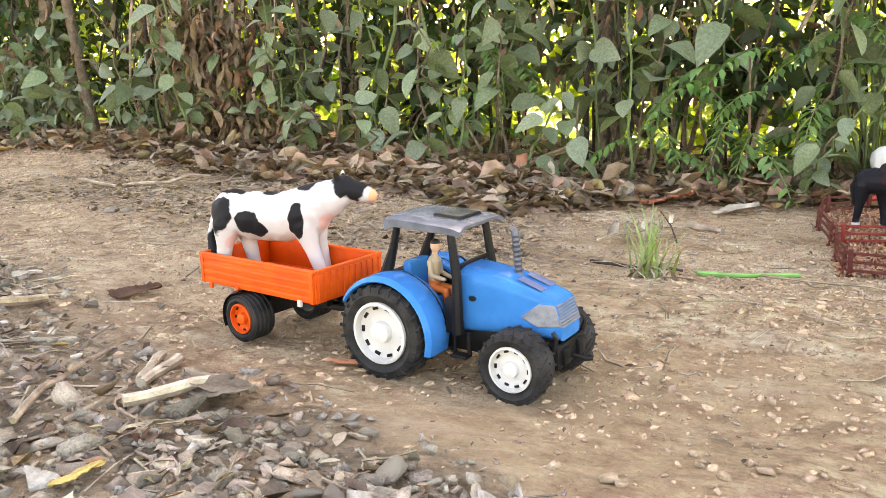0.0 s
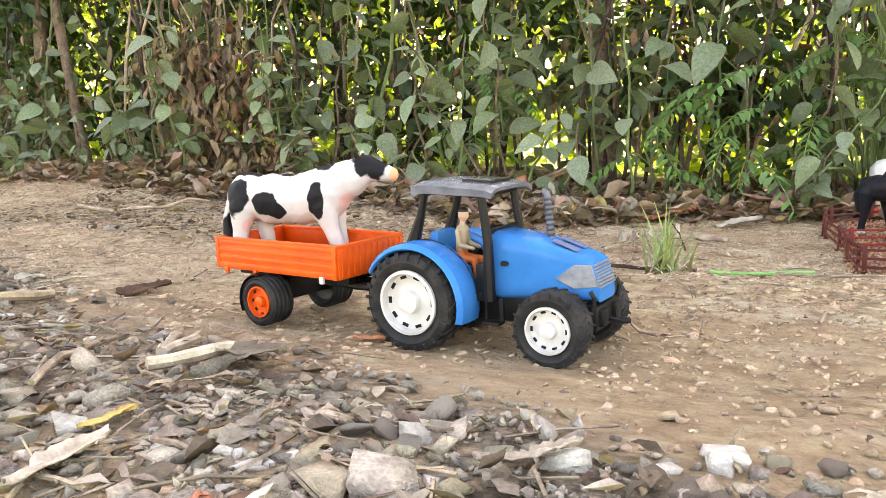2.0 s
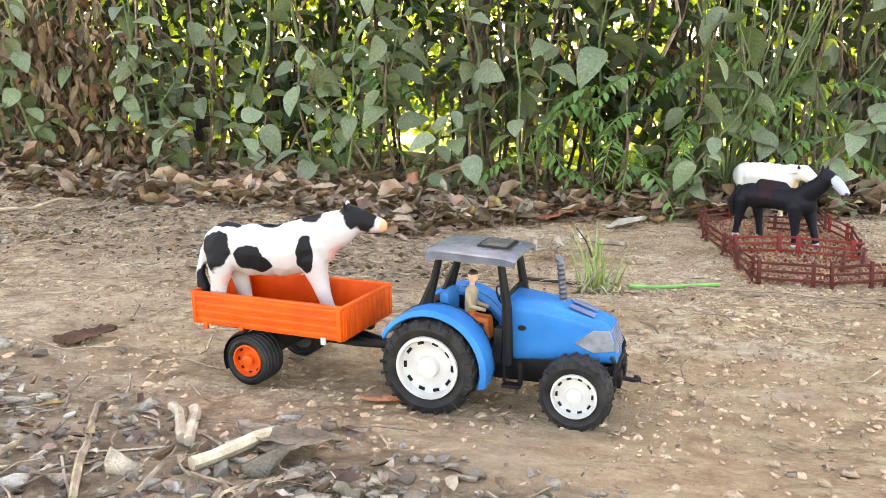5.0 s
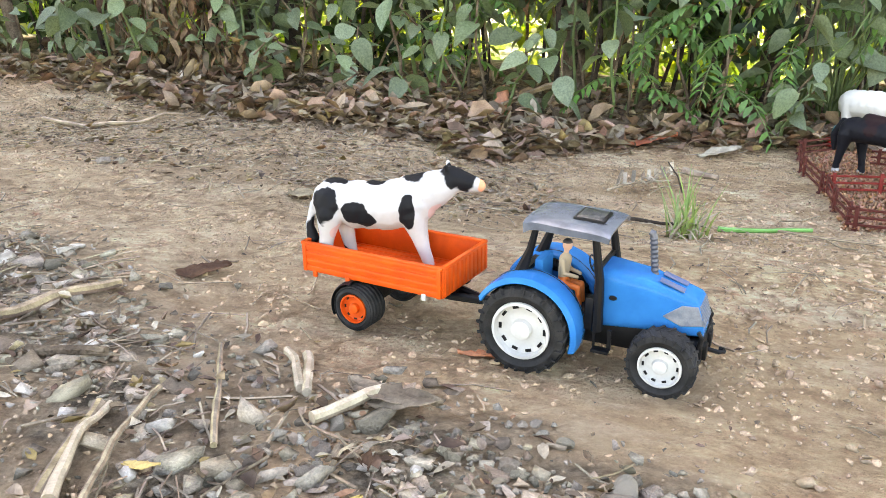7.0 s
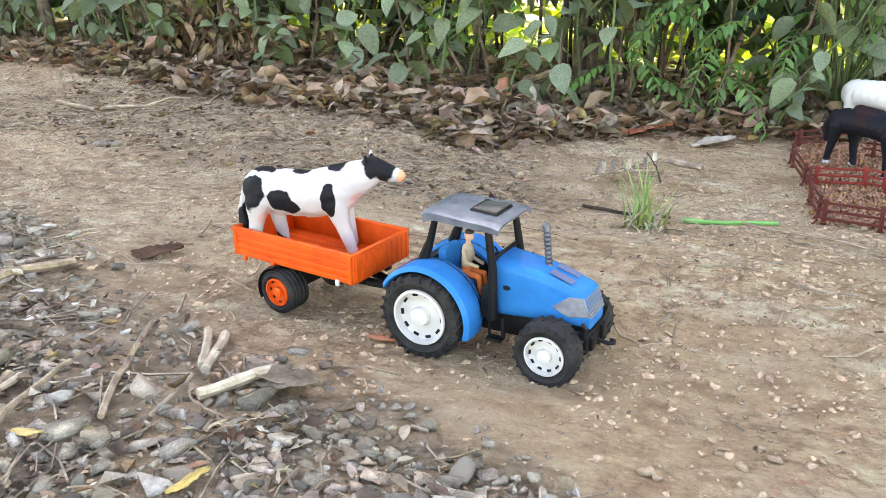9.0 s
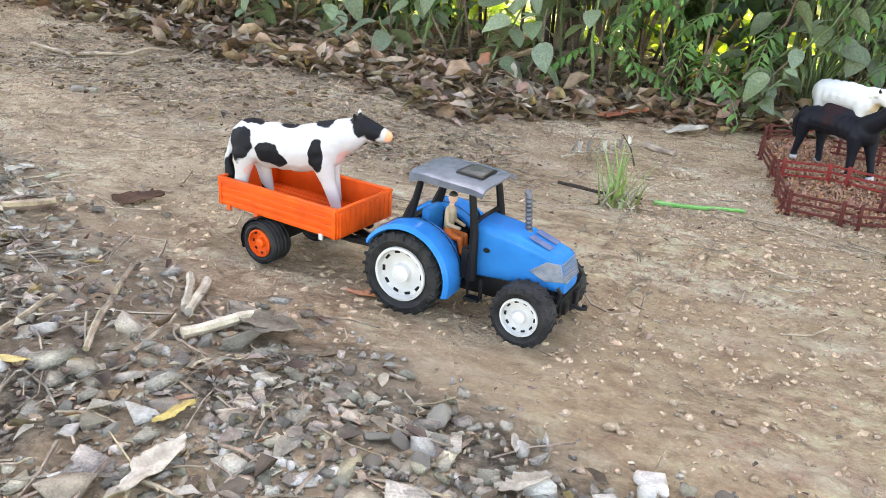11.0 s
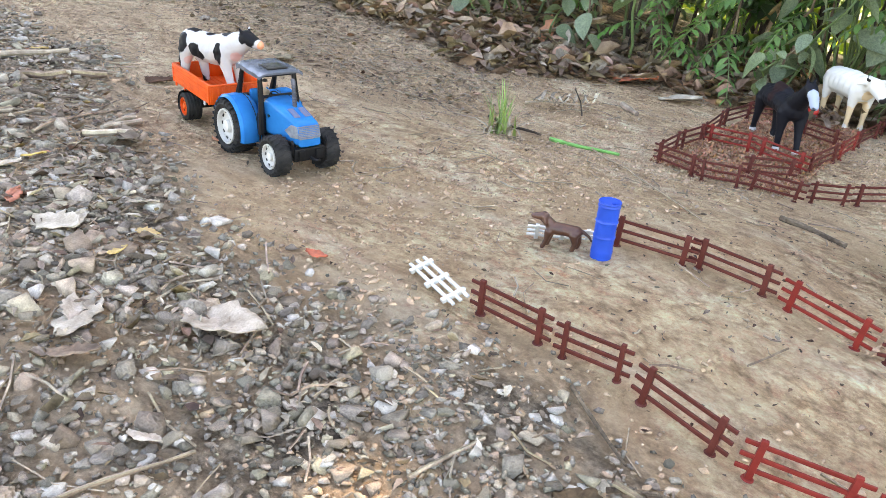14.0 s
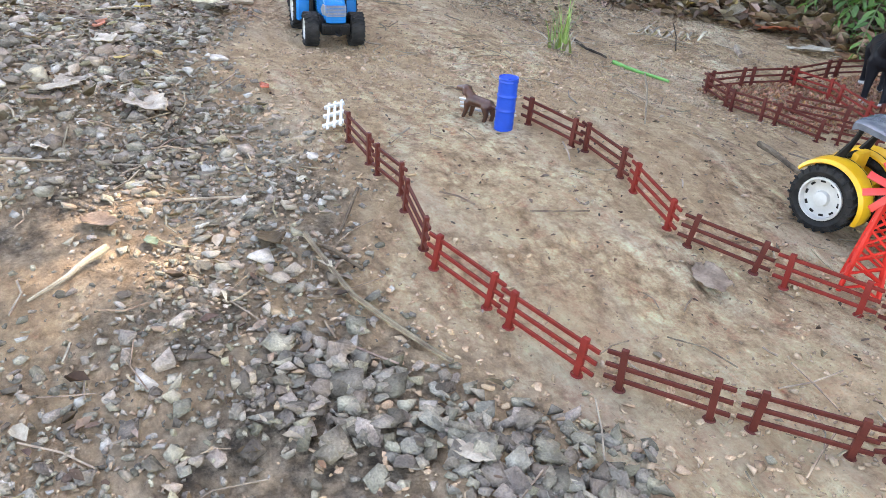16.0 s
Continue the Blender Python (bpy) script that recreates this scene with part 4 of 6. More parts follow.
figure("toy_dog", [
    [((-0.028, 0, 0.045), 0.013), ((0.012, 0, 0.046), 0.014)], [((0.014, 0, 0.050), 0.011), ((0.030, 0, 0.066), 0.010)], [((0.030, 0, 0.068), 0.0105), ((0.048, 0, 0.066), 0.006)],
    [((-0.030, -0.008, 0.040), 0.009), ((-0.036, -0.008, 0.02), 0.005), ((-0.032, -0.008, 0.003), 0.0045)], [((-0.026, 0.008, 0.040), 0.009), ((-0.030, 0.008, 0.02), 0.005), ((-0.026, 0.008, 0.003), 0.0045)],
    [((0.014, -0.008, 0.04), 0.008), ((0.016, -0.008, 0.02), 0.005), ((0.020, -0.008, 0.003), 0.0045)], [((0.018, 0.008, 0.04), 0.008), ((0.020, 0.008, 0.02), 0.005), ((0.026, 0.008, 0.003), 0.0045)],
    [((0.028, -0.010, 0.070), 0.004), ((0.026, -0.012, 0.060), 0.004)], [((0.028, 0.010, 0.070), 0.004), ((0.026, 0.012, 0.060), 0.004)],
    [((-0.040, 0, 0.048), 0.004), ((-0.052, 0, 0.040), 0.003), ((-0.058, 0, 0.030), 0.0022)]],
    BROWN, pose(0.010, -0.070, ground_z(0.01, -0.07) - 0.001, 0, 0, 205) @ Matrix.Diagonal((0.95, 0.95, 0.80, 1)), "brown plastic toy dog standing beside the blue barrel", "toy dog", 0.0016, "toy animals")

HORSE = spotted("black horse paint", (0.010, 0.010, 0.013), (0.020, 0.010, 0.011), [(-0.015, 0, 0.137, 0.024, 0.9), (-0.01, 0.03, 0.117, 0.014, 1.2), (-0.01, -0.03, 0.117, 0.014, 1.2)],
    [((0.30, 0.34, 0.42), [(0.128, 0, 0.150, 0.017, 1.5)]), ((0.45, 0.43, 0.42), [(-0.075, -0.02, 0.0, 0.02, 0.7), (-0.06, 0.02, 0.0, 0.02, 0.7), (0.06, -0.02, 0.0, 0.02, 0.7), (0.085, 0.02, 0.0, 0.02, 0.7)])])
hz = ground_z(-0.03, 1.14)
hleg = lambda x, y, dx: [((x, y, 0.095), 0.016), ((x + dx * 0.5, y, 0.055), 0.009), ((x + dx, y, 0.02), 0.0065), ((x + dx, y, 0.006), 0.0085)]
figure("toy_horse", [
    [((-0.060, 0, 0.105), 0.030), ((0, 0, 0.108), 0.029), ((0.050, 0, 0.105), 0.030)], [((0.055, 0, 0.118), 0.024), ((0.088, 0, 0.150), 0.018), ((0.100, 0, 0.168), 0.015)],
    [((0.100, 0, 0.170), 0.0145), ((0.122, 0, 0.155), 0.011), ((0.135, 0, 0.138), 0.009)], [((0.094, -0.007, 0.182), 0.004), ((0.095, -0.008, 0.194), 0.002)], [((0.094, 0.007, 0.182), 0.004), ((0.095, 0.008, 0.194), 0.002)],
    hleg(-0.065, -0.018, -0.012), hleg(-0.058, 0.018, 0.010), hleg(0.052, -0.017, 0.004), hleg(0.056, 0.017, 0.02),
    [((-0.088, 0, 0.12), 0.008), ((-0.104, 0, 0.085), 0.009), ((-0.102, 0, 0.05), 0.005)],
    [((-0.035, 0, 0.136), 0.012), ((0.01, 0, 0.134), 0.012)]],
    HORSE, pose(-0.040, 1.165, hz, 0, 0, -51) @ Matrix.Diagonal((1.42, 1.3, 1.14, 1)), "black toy horse with brown saddle standing in the pen", "toy horse", 0.0028, "toy animals")

BULL = spotted("cream and white figure paint", (0.60, 0.575, 0.53), (0.60, 0.44, 0.27), [(0.05, 0, 0.04, 0.035, 1.2), (-0.06, 0, 0.03, 0.03, 1.3), (0.085, 0, 0.10, 0.02, 1.0)],
    [((0.02, 0.018, 0.018), [(0.138, 0, 0.098, 0.011, 1.0), (0.098, -0.03, 0.142, 0.010, 1.3), (0.098, 0.03, 0.142, 0.010, 1.3)])])
bz = ground_z(0.02, 1.56)
figure("toy_cow", [
    [((-0.062, 0, 0.105), 0.036), ((0.0, 0, 0.108), 0.037), ((0.048, 0, 0.105), 0.036)], [((0.060, 0, 0.118), 0.026), ((0.090, 0, 0.124), 0.020)], [((0.096, 0, 0.124), 0.020), ((0.132, 0, 0.102), 0.012)],
    hleg(-0.062, -0.02, 0), hleg(-0.058, 0.02, 0), hleg(0.052, -0.02, 0), hleg(0.056, 0.02, 0),
    [((0.092, -0.014, 0.136), 0.005), ((0.096, -0.030, 0.140), 0.0035), ((0.100, -0.034, 0.150), 0.002)], [((0.092, 0.014, 0.136), 0.005), ((0.096, 0.030, 0.140), 0.0035), ((0.100, 0.034, 0.150), 0.002)],
    [((0.086, -0.02, 0.130), 0.006), ((0.082, -0.042, 0.126), 0.004)], [((0.086, 0.02, 0.130), 0.006), ((0.082, 0.042, 0.126), 0.004)]],
    BULL, pose(0.025, 1.60, bz, 0, 0, -42) @ Matrix.Scale(1.22, 4), "white and cream toy cow with dark horns standing in the pen", "toy cow", 0.003, "toy animals")

# small plain toy rider on a red block behind the horse
figure_block = thing("toy_block", pose(-0.075, 1.60, ground_z(-0.075, 1.60), 0, 0, 20), "small red plastic block topped with a teal rounded shape", "toy block", "")
bm = bmesh.new()
box(bm, (-0.028, -0.018, 0), (0.028, 0.018, 0.026), 0.004)
part("base", bm, RED, figure_block)
bm = bmesh.new()
loft_rows = [(0.012, 0.027), (0.014, 0.034), (0.011, 0.050), (0.006, 0.062)]
tube(bm, [(0.0, 0, h) for _, h in loft_rows], [r for r, _ in loft_rows], 10)
part("top_shape", bm, TEAL, figure_block, "teal plain rounded shape")

# wood shavings on the pen floor
rng = np.random.default_rng(5)
vs, fs = [], []
for k in range(5200):
    x, y = rng.uniform(-0.19, 0.14), rng.uniform(0.69, 1.55)
    if x > 0.02 and y < 0.70:
        continue
    z, a, ln, w = ground_z(x, y) + 0.001 + 0.006 * rng.random(), rng.uniform(0, 6.28), rng.uniform(0.006, 0.018), rng.uniform(0.0012, 0.003)
    c, s, b0 = math.cos(a), math.sin(a), len(vs)
    for i in range(4):
        u = (i / 3 - 0.5) * ln
        lift = 0.004 * rng.random() + 0.0035 * math.sin(i * 2.1)
        for v in (-w, w):
            vs.append((x + u * c - v * s, y + u * s + v * c, z + lift))
    fs += [(b0 + 2 * i, b0 + 2 * i + 1, b0 + 2 * i + 3, b0 + 2 * i + 2) for i in range(3)]
tagged(raw("wood_shavings", vs, fs, SHAVING), "loose brown wood shavings strewn inside the toy pen", "bedding", kind="stuff")

build_tractor(seat_on(0.508, 0.358, 10, 0.16) @ Matrix.Scale(0.93, 4), YELLOW, "yellow toy tractor with silver roof and white rims")

mill = thing("toy_windmill", pose(0.685, 0.205, float(rise(0.685, 0.205)), 0, 0, 35), "red plastic toy windmill with lattice tower beside the fence", "toy windmill")
bm = bmesh.new()
for s in (-1, 1):
    for r in (-1, 1):
        bar(bm, (s * 0.026, r * 0.026, 0), (s * 0.007, r * 0.007, 0.150), 0.005)
part("tower_legs", bm, RED, mill)
bm = bmesh.new()
for k in range(6):
    z0, z1 = 0.0235 * k + 0.004, 0.0235 * k + 0.0275
    w0, w1 = 0.026 - 0.019 * z0 / 0.150, 0.026 - 0.019 * z1 / 0.150
    for (a, b) in (((-1, -1), (1, -1)), ((1, -1), (1, 1)), ((1, 1), (-1, 1)), ((-1, 1), (-1, -1))):
        bar(bm, (a[0] * w0, a[1] * w0, z0), (b[0] * w1, b[1] * w1, z1), 0.003)
        bar(bm, (b[0] * w0, b[1] * w0, z0), (a[0] * w1, a[1] * w1, z1), 0.003)
part("tower_braces", bm, RED, mill)
bm = bmesh.new()
lathe(bm, [(0.008, -0.036), (0.010, -0.03), (0.006, -0.022), (0.006, 0.02)], 16, False, (0, 0, 0.166))
box(bm, (-0.009, -0.012, 0.142), (0.009, 0.018, 0.162), 0.002)
box(bm, (-0.0015, 0.02, 0.156), (0.0015, 0.06, 0.184), 0.001)
part("mill_head", bm, RED, mill)
for k in range(10):
    bm = bmesh.new()
    box(bm, (-0.0055, -0.001, 0.010), (0.0045, 0.001, 0.043), 0.0006, Matrix.Rotation(0.45, 3, "Z"))
    bmesh.ops.transform(bm, matrix=Matrix.Translation((0, -0.028, 0.166)) @ Matrix.Rotation(2 * math.pi * k / 10, 4, "Y"), verts=bm.verts)
    part("blade", bm, RED, mill)


# ---- stones ----
def stone_mesh(seed, flat=0.6, points=15, worn=True):
    r = random.Random(seed)
    bm = bmesh.new()
    for _ in range(points):
        if not worn and points > 8:      # broken stone: slab with sharp corners
            bm.verts.new((r.choice((-1, 1)) * r.uniform(0.45, 1.05), r.choice((-1, 1)) * r.uniform(0.35, 0.85), r.choice((-1, 1)) * r.uniform(0.3, 1.0) * flat))
            continue
        v = Vector((r.gauss(0, 1), r.gauss(0, 1), r.gauss(0, 1))).normalized() * r.uniform(0.75, 1)
        bm.verts.new((v.x * r.uniform(0.8, 1.1), v.y * 0.8, v.z * flat))
    hull = bmesh.ops.convex_hull(bm, input=bm.verts)
    bmesh.ops.delete(bm, geom=list({g for g in hull["geom_unused"] + hull["geom_interior"] if isinstance(g, bmesh.types.BMVert)}), context="VERTS")
    if worn:
        bmesh.ops.bevel(bm, geom=bm.edges[:], offset=0.07, segments=1, affect="EDGES")
    bmesh.ops.triangulate(bm, faces=bm.faces)
    me = bpy.data.meshes.new("stone")
    bm.to_mesh(me)
    bm.free()
    return me


def many(name, protos, places, material, label, category):
    """Joins copies of the small meshes at (x, y, z, size, turn, tilt) into one mesh of loose pieces."""
    rg = np.random.default_rng(len(places))
    data = []
    for p in protos:
        co = np.empty(len(p.vertices) * 3)
        p.vertices.foreach_get("co", co)
        data.append((co.reshape(-1, 3), np.array([tuple(f.vertices) for f in p.polygons])))
    vs, fs, at = [], [], 0
    for x, y, z, size, turn, tilt in places:
        co, fa = data[rg.integers(len(data))]
        m = np.array(Euler((tilt, tilt * 0.6, turn)).to_matrix())
        vs.append(co @ m.T * size + (x, y, z))
        fs.append(fa + at)
        at += len(co)
    me = bpy.data.meshes.new(name)
    v, f = np.concatenate(vs), np.concatenate(fs)
    me.vertices.add(len(v))
    me.vertices.foreach_set("co", v.ravel())
    me.loops.add(f.size)
    me.loops.foreach_set("vertex_index", f.ravel().astype(np.int32))
    me.polygons.add(len(f))
    me.polygons.foreach_set("loop_start", np.arange(len(f), dtype=np.int32) * f.shape[1])
    me.update(calc_edges=True)
    me.materials.append(material)
    return tagged(new(name, me), label, category, kind="stuff")


stones = [stone_mesh(k, 0.42 + 0.05 * (k % 5)) for k in range(14)]
for me in stones:
    me.materials.append(STONE)
rough_stones = [stone_mesh(40 + k, 0.36 + 0.06 * (k % 5), 11, False) for k in range(24)]
grains = [stone_mesh(80 + k, 0.6, 8, False) for k in range(8)]
rng = np.random.default_rng(11)


def gravel_density(x, y, stones_only=True):
    """How thickly stones lie at a place, 0 to 1."""
    edge = float(gravel_y(x)) - y + 0.05 * math.sin(x * 3.1) + 0.04 * math.sin(x * 7.7 + 1)
    d = float(step((edge + 0.10) / 0.30)) * float(step((x + 4.0) / 1.2))
    clump = 0.5 + 0.9 * noise.noise(Vector((x * 2.6, y * 2.6, 3.0)))
    clear = 1 - 0.75 * float(step(1.5 - math.hypot((x - 0.30) / 0.16, (y + 0.80) / 0.11)))
    return d * min(1.0, max(0.14, 1.5 * clump - 0.02)) * clear * ((1 - 0.6 * float(step((x + 1.75) / 0.3)) * float(step((-0.62 - 0.3 * (y + 0.4) - x) / 0.3))) if stones_only else 1.0)


places, singles = [], []
while len(places) + len(singles) < 17500:
    x, y = rng.uniform(-4.2, 1.6), rng.uniform(-1.5, 0.25)
    if rng.random() > gravel_density(x, y):
        continue
    size = float(np.clip(rng.lognormal(-4.76, 0.45), 0.0035, 0.023)) * (1 - 0.30 * float(step((x + 0.3) / 0.5)))
    row = (x, y, ground_z(x, y) + size * rng.uniform(0.0, 0.3), size, rng.uniform(0, 6.28), rng.normal(0, 0.32))
    if size > 0.0085 and len(singles) < 280 and -0.95 < x < 0.45 and -0.95 < y < -0.38:
        singles.append(row)
    else:
        places.append(row)
heap = 0
while heap < 430:                         # a spill of coarser grey stones beside the near fence
    f, w = rng.random(), rng.normal(0, 0.05)
    x, y = 0.57 + 0.33 * f + 0.66 * w, -0.63 + 0.30 * f - 0.75 * w
    size = float(np.clip(rng.lognormal(-4.62, 0.32), 0.005, 0.020))
    places.insert(heap, (x, y, ground_z(x, y) + size * rng.uniform(0.05, 0.5), size, rng.uniform(0, 6.28), rng.normal(0, 0.4)))
    heap += 1
chips = []
while len(chips) < 32000:
    x, y = rng.uniform(-4.2, 1.6), rng.uniform(-1.5, 0.25)
    if rng.random() < gravel_density(x, y):
        size = float(np.clip(rng.lognormal(-5.35, 0.35), 0.002, 0.009))
        chips.append((x, y, ground_z(x, y) + size * 0.25, size, rng.uniform(0, 6.28), rng.normal(0, 0.5)))
many("gravel_chips", grains, chips, STONE, "small grey stone chips between the gravel", "gravel")
cut = len(places) // 20
many("gravel", rough_stones, places[:11 * cut], STONE, "angular grey gravel stones lying on the track's shoulder", "gravel")
many("gravel", rough_stones, places[11 * cut:18 * cut], TAN_STONE, "dusty tan broken stones among the gravel", "gravel")
many("gravel", rough_stones, places[18 * cut:], PALE_STONE, "pale whitish broken stones among the gravel", "gravel")
clods = [stone_mesh(120 + k, 0.34, 14, True) for k in range(12)]
crumbs = []
while len(crumbs) < 24000:
    x, y = rng.uniform(-6.9, 1.6), rng.uniform(-0.75, 1.9)
    heap = 0.10 + 1.9 * noise.noise(Vector((x * 1.9, y * 3.1, 21.0))) + 0.9 * noise.noise(Vector((x * 6.5, y * 9.0, 5.0)))
    if rng.random() > min(1.0, max(0.05, heap)) * (1 - 0.7 * gravel_density(x, y)):
        continue
    size = float(np.clip(rng.lognormal(-5.35, 0.45), 0.0022, 0.013))
    crumbs.append((x, y, ground_z(x, y) + size * 0.06, size, rng.uniform(0, 6.28), rng.normal(0, 0.25)))
many("dirt_crumbs", clods, crumbs, CLOD, "flat crumbs and clods of dry tan dirt on the track", "dirt")
small = []
while len(small) < 48000:
    x, y = rng.uniform(-6.6, 1.6), rng.uniform(-1.2, 1.9)
    side = gravel_density(x, y)
    right = 0.5 if (-2.4 < x < 0.1 and 0.35 < y < 1.3) else 0.0
    lane = min(1.0, max(0.05, 0.22 + 1.7 * noise.noise(Vector((x * 1.5, y * 2.4, 9.0)))))
    if rng.random() > max(side * 0.9, right, lane):
        continue
    size = float(np.clip(rng.lognormal(-5.8, 0.55), 0.0013, 0.012))
    small.append((x, y, ground_z(x, y) + size * 0.2, size, rng.uniform(0, 6.28), rng.normal(0, 0.4)))
many("grit", grains, small, PEBBLE, "small tan pebbles and grit scattered over the dirt", "pebbles")

# ---- leaves ----
LEAF = np.array([(0, 0, 0), (0.33, 0.24, 0.06), (0.33, 0, 0.0), (0.33, -0.24, 0.06), (0.70, 0.20, 0.02), (0.70, 0, -0.04), (0.70, -0.20, 0.02), (1.0, 0, -0.13)], float)
LEAF_F = np.array([(0, 2, 1), (0, 3, 2), (1, 2, 5), (1, 5, 4), (2, 3, 6), (2, 6, 5), (4, 5, 7), (5, 6, 7)])


def turns(yaw, pitch, roll):
    cy, sy, cp, sp, cr, sr = np.cos(yaw), np.sin(yaw), np.cos(pitch), np.sin(pitch), np.cos(roll), np.sin(roll)
    o = np.zeros_like(yaw)
    rz = np.stack([np.stack([cy, -sy, o], -1), np.stack([sy, cy, o], -1), np.stack([o, o, o + 1], -1)], -2)
    ry = np.stack([np.stack([cp, o, -sp], -1), np.stack([o, o + 1, o], -1), np.stack([sp, o, cp], -1)], -2)
    rx = np.stack([np.stack([o + 1, o, o], -1), np.stack([o, cr, -sr], -1), np.stack([o, sr, cr], -1)], -2)
    return rz @ ry @ rx


def leaves(name, at, yaw, pitch, roll, size, material, parent=None, curl=None, wide=1.0):
    """Many leaves as one mesh: at (n, 3), the turns, and the lengths."""
    n = len(at)
    shape = np.repeat(LEAF[None], n, 0)
    jr = np.random.default_rng(n)
    shape[:, :, 1] *= np.broadcast_to(wide, n)[:, None] * jr.uniform(0.75, 1.2, n)[:, None]
    shape += jr.normal(0, 0.03, shape.shape)
    if curl is not None:
        shape[:, :, 2] += curl[:, None] * (shape[:, :, 1] ** 2 * 6 + (shape[:, :, 0] - 0.4) ** 2)
    v = np.einsum("nij,nkj->nki", turns(yaw, pitch, roll), shape) * size[:, None, None] + at[:, None]
    f = (LEAF_F[None] + 8 * np.arange(n)[:, None, None]).reshape(-1, 3)
    me = bpy.data.meshes.new(name)
    me.vertices.add(n * 8)
    me.vertices.foreach_set("co", v.ravel())
    me.loops.add(f.size)
    me.loops.foreach_set("vertex_index", f.ravel().astype(np.int32))
    me.polygons.add(len(f))
    me.polygons.foreach_set("loop_start", np.arange(len(f), dtype=np.int32) * 3)
    me.polygons.foreach_set("use_smooth", np.ones(len(f), bool))
    me.update(calc_edges=True)
    me.materials.append(material)
    ob = new(name, me)
    ob.parent = parent
    return ob


def scatter_litter(name, count, material, label, spot, size, seed, lift=0.01):
    rg = np.random.default_rng(seed)
    at = []
    while len(at) < count:
        p = spot(rg)
        if p is not None:
            at.append((p[0], p[1], ground_z(p[0], p[1]) + 0.002 + lift * rg.random() ** 2))
    at = np.array(at)
    n = len(at)
    ob = leaves(name, at, rg.uniform(0, 6.28, n), rg.normal(0.06, 0.30 if size[1] > 0.04 else 0.12, n), rg.normal(0, 0.5 if size[1] > 0.04 else 0.2, n), rg.uniform(*size, n), material, curl=rg.normal(0.2, 0.5, n), wide=rg.uniform(0.45, 1.15, n))
    return tagged(ob, label, "leaf litter", kind="stuff")


def hedge_foot(rg):
    x = rg.uniform(-9, 1.2)
    y = float(litter_y(x)) + rg.gamma(2.0, 0.22) - 0.14
    return (x, y) if x > -3.4 or rg.random() < 0.16 else None


def shoulder(rg):
    x, y = rg.uniform(-3.6, 1.4), rg.uniform(-1.4, 0.2)
    return (x, y) if rg.random() < gravel_density(x, y, False) * (0.35 + 0.65 * float(step((0.2 - x) / 1.0))) else None


def far_side(rg):
    x = rg.uniform(-2.7, 0.1)
    y = rg.uniform(0.25, 1.4)
    keep = float(step((y - 0.25 - 0.18 * abs(x + 1.0)) / 0.35))
    return (x, y) if rg.random() < keep and rg.random() > float(step((x + 0.85 + 0.35 * (y - 0.5)) / 0.25)) else None


scatter_litter("leaf_litter", 5200, DRY_LEAF, "dry brown fallen leaves heaped along the hedge", hedge_foot, (0.035, 0.085), 21, 0.05)
def pen_side(rg):
    x = rg.uniform(-2.2, 0.9)
    return x, float(litter_y(x)) + rg.gamma(2.0, 0.13) - 0.06


scatter_litter("leaf_litter", 420, TAN_LEAF, "broad tan dead leaves heaped along the hedge", pen_side, (0.055, 0.115), 35, 0.06)
scatter_litter("leaf_litter", 900, TAN_LEAF, "tan dead leaves along the hedge", hedge_foot, (0.04, 0.09), 36, 0.05)
scatter_litter("leaf_litter", 2600, GREY_LEAF, "greyish dead leaves heaped along the hedge", hedge_foot, (0.03, 0.08), 22, 0.05)
scatter_litter("leaf_litter", 2600, GREY_LEAF, "bleached leaf scraps among the gravel", shoulder, (0.007, 0.030), 23)
scatter_litter("leaf_litter", 1500, DRY_LEAF, "brown leaf scraps among the gravel", shoulder, (0.007, 0.028), 24)
scatter_litter("leaf_litter", 1900, GREY_LEAF, "grey leaf scraps on the far side of the track", far_side, (0.007, 0.024), 25)
def on_dirt(rg):
    x, y = rg.uniform(-6.9, 1.4), rg.uniform(-0.6, 2.0)
    near = noise.noise(Vector((x * 1.3, y * 1.8, 30.0)))
    return (x, y) if rg.random() < max(0.06, near + 0.15) else None


scatter_litter("leaf_litter", 5000, SCRAP, "dark leaf scraps strewn over the dirt", on_dirt, (0.003, 0.012), 27, 0.002)
scatter_litter("leaf_litter", 1800, GREY_LEAF, "pale grey leaf scraps strewn over the dirt", on_dirt, (0.004, 0.016), 37, 0.002)
scatter_litter("leaf_litter", 1700, SCRAP, "dark rotted leaf scraps among the gravel", shoulder, (0.007, 0.030), 28, 0.012)
scatter_litter("leaf_litter", 900, PALE_LEAF, "pale leaf scraps among the gravel", shoulder, (0.007, 0.030), 29, 0.014)
scatter_litter("leaf_litter", 500, SCRAP, "dark leaf scraps on the far side of the track", far_side, (0.008, 0.03), 30)
scatter_litter("leaf_litter", 650, DRY_LEAF, "brown leaf scraps on the far side of the track", far_side, (0.008, 0.03), 26)


def twig_bed(name, count, spot, seed, label):
    rg = random.Random(seed)
    nr = np.random.default_rng(seed)
    bm = bmesh.new()
    done = 0
    while done < count:
        p = spot(nr)
        if p is None:
            continue
        a, ln = rg.uniform(0, 6.28), rg.uniform(0.015, 0.10)
        pts = []
        for k in range(3):
            x, y = p[0] + math.cos(a) * ln * k / 2, p[1] + math.sin(a) * ln * k / 2
            pts.append((x, y, ground_z(x, y) + 0.003 + rg.random() * 0.006))
            a += rg.uniform(-0.3, 0.3)
        tube(bm, pts, [0.0012 * rg.uniform(0.5, 1.6)] * 3, 4)
        done += 1
    return tagged(finish(name, bm, TWIG), label, "twigs", kind="stuff")


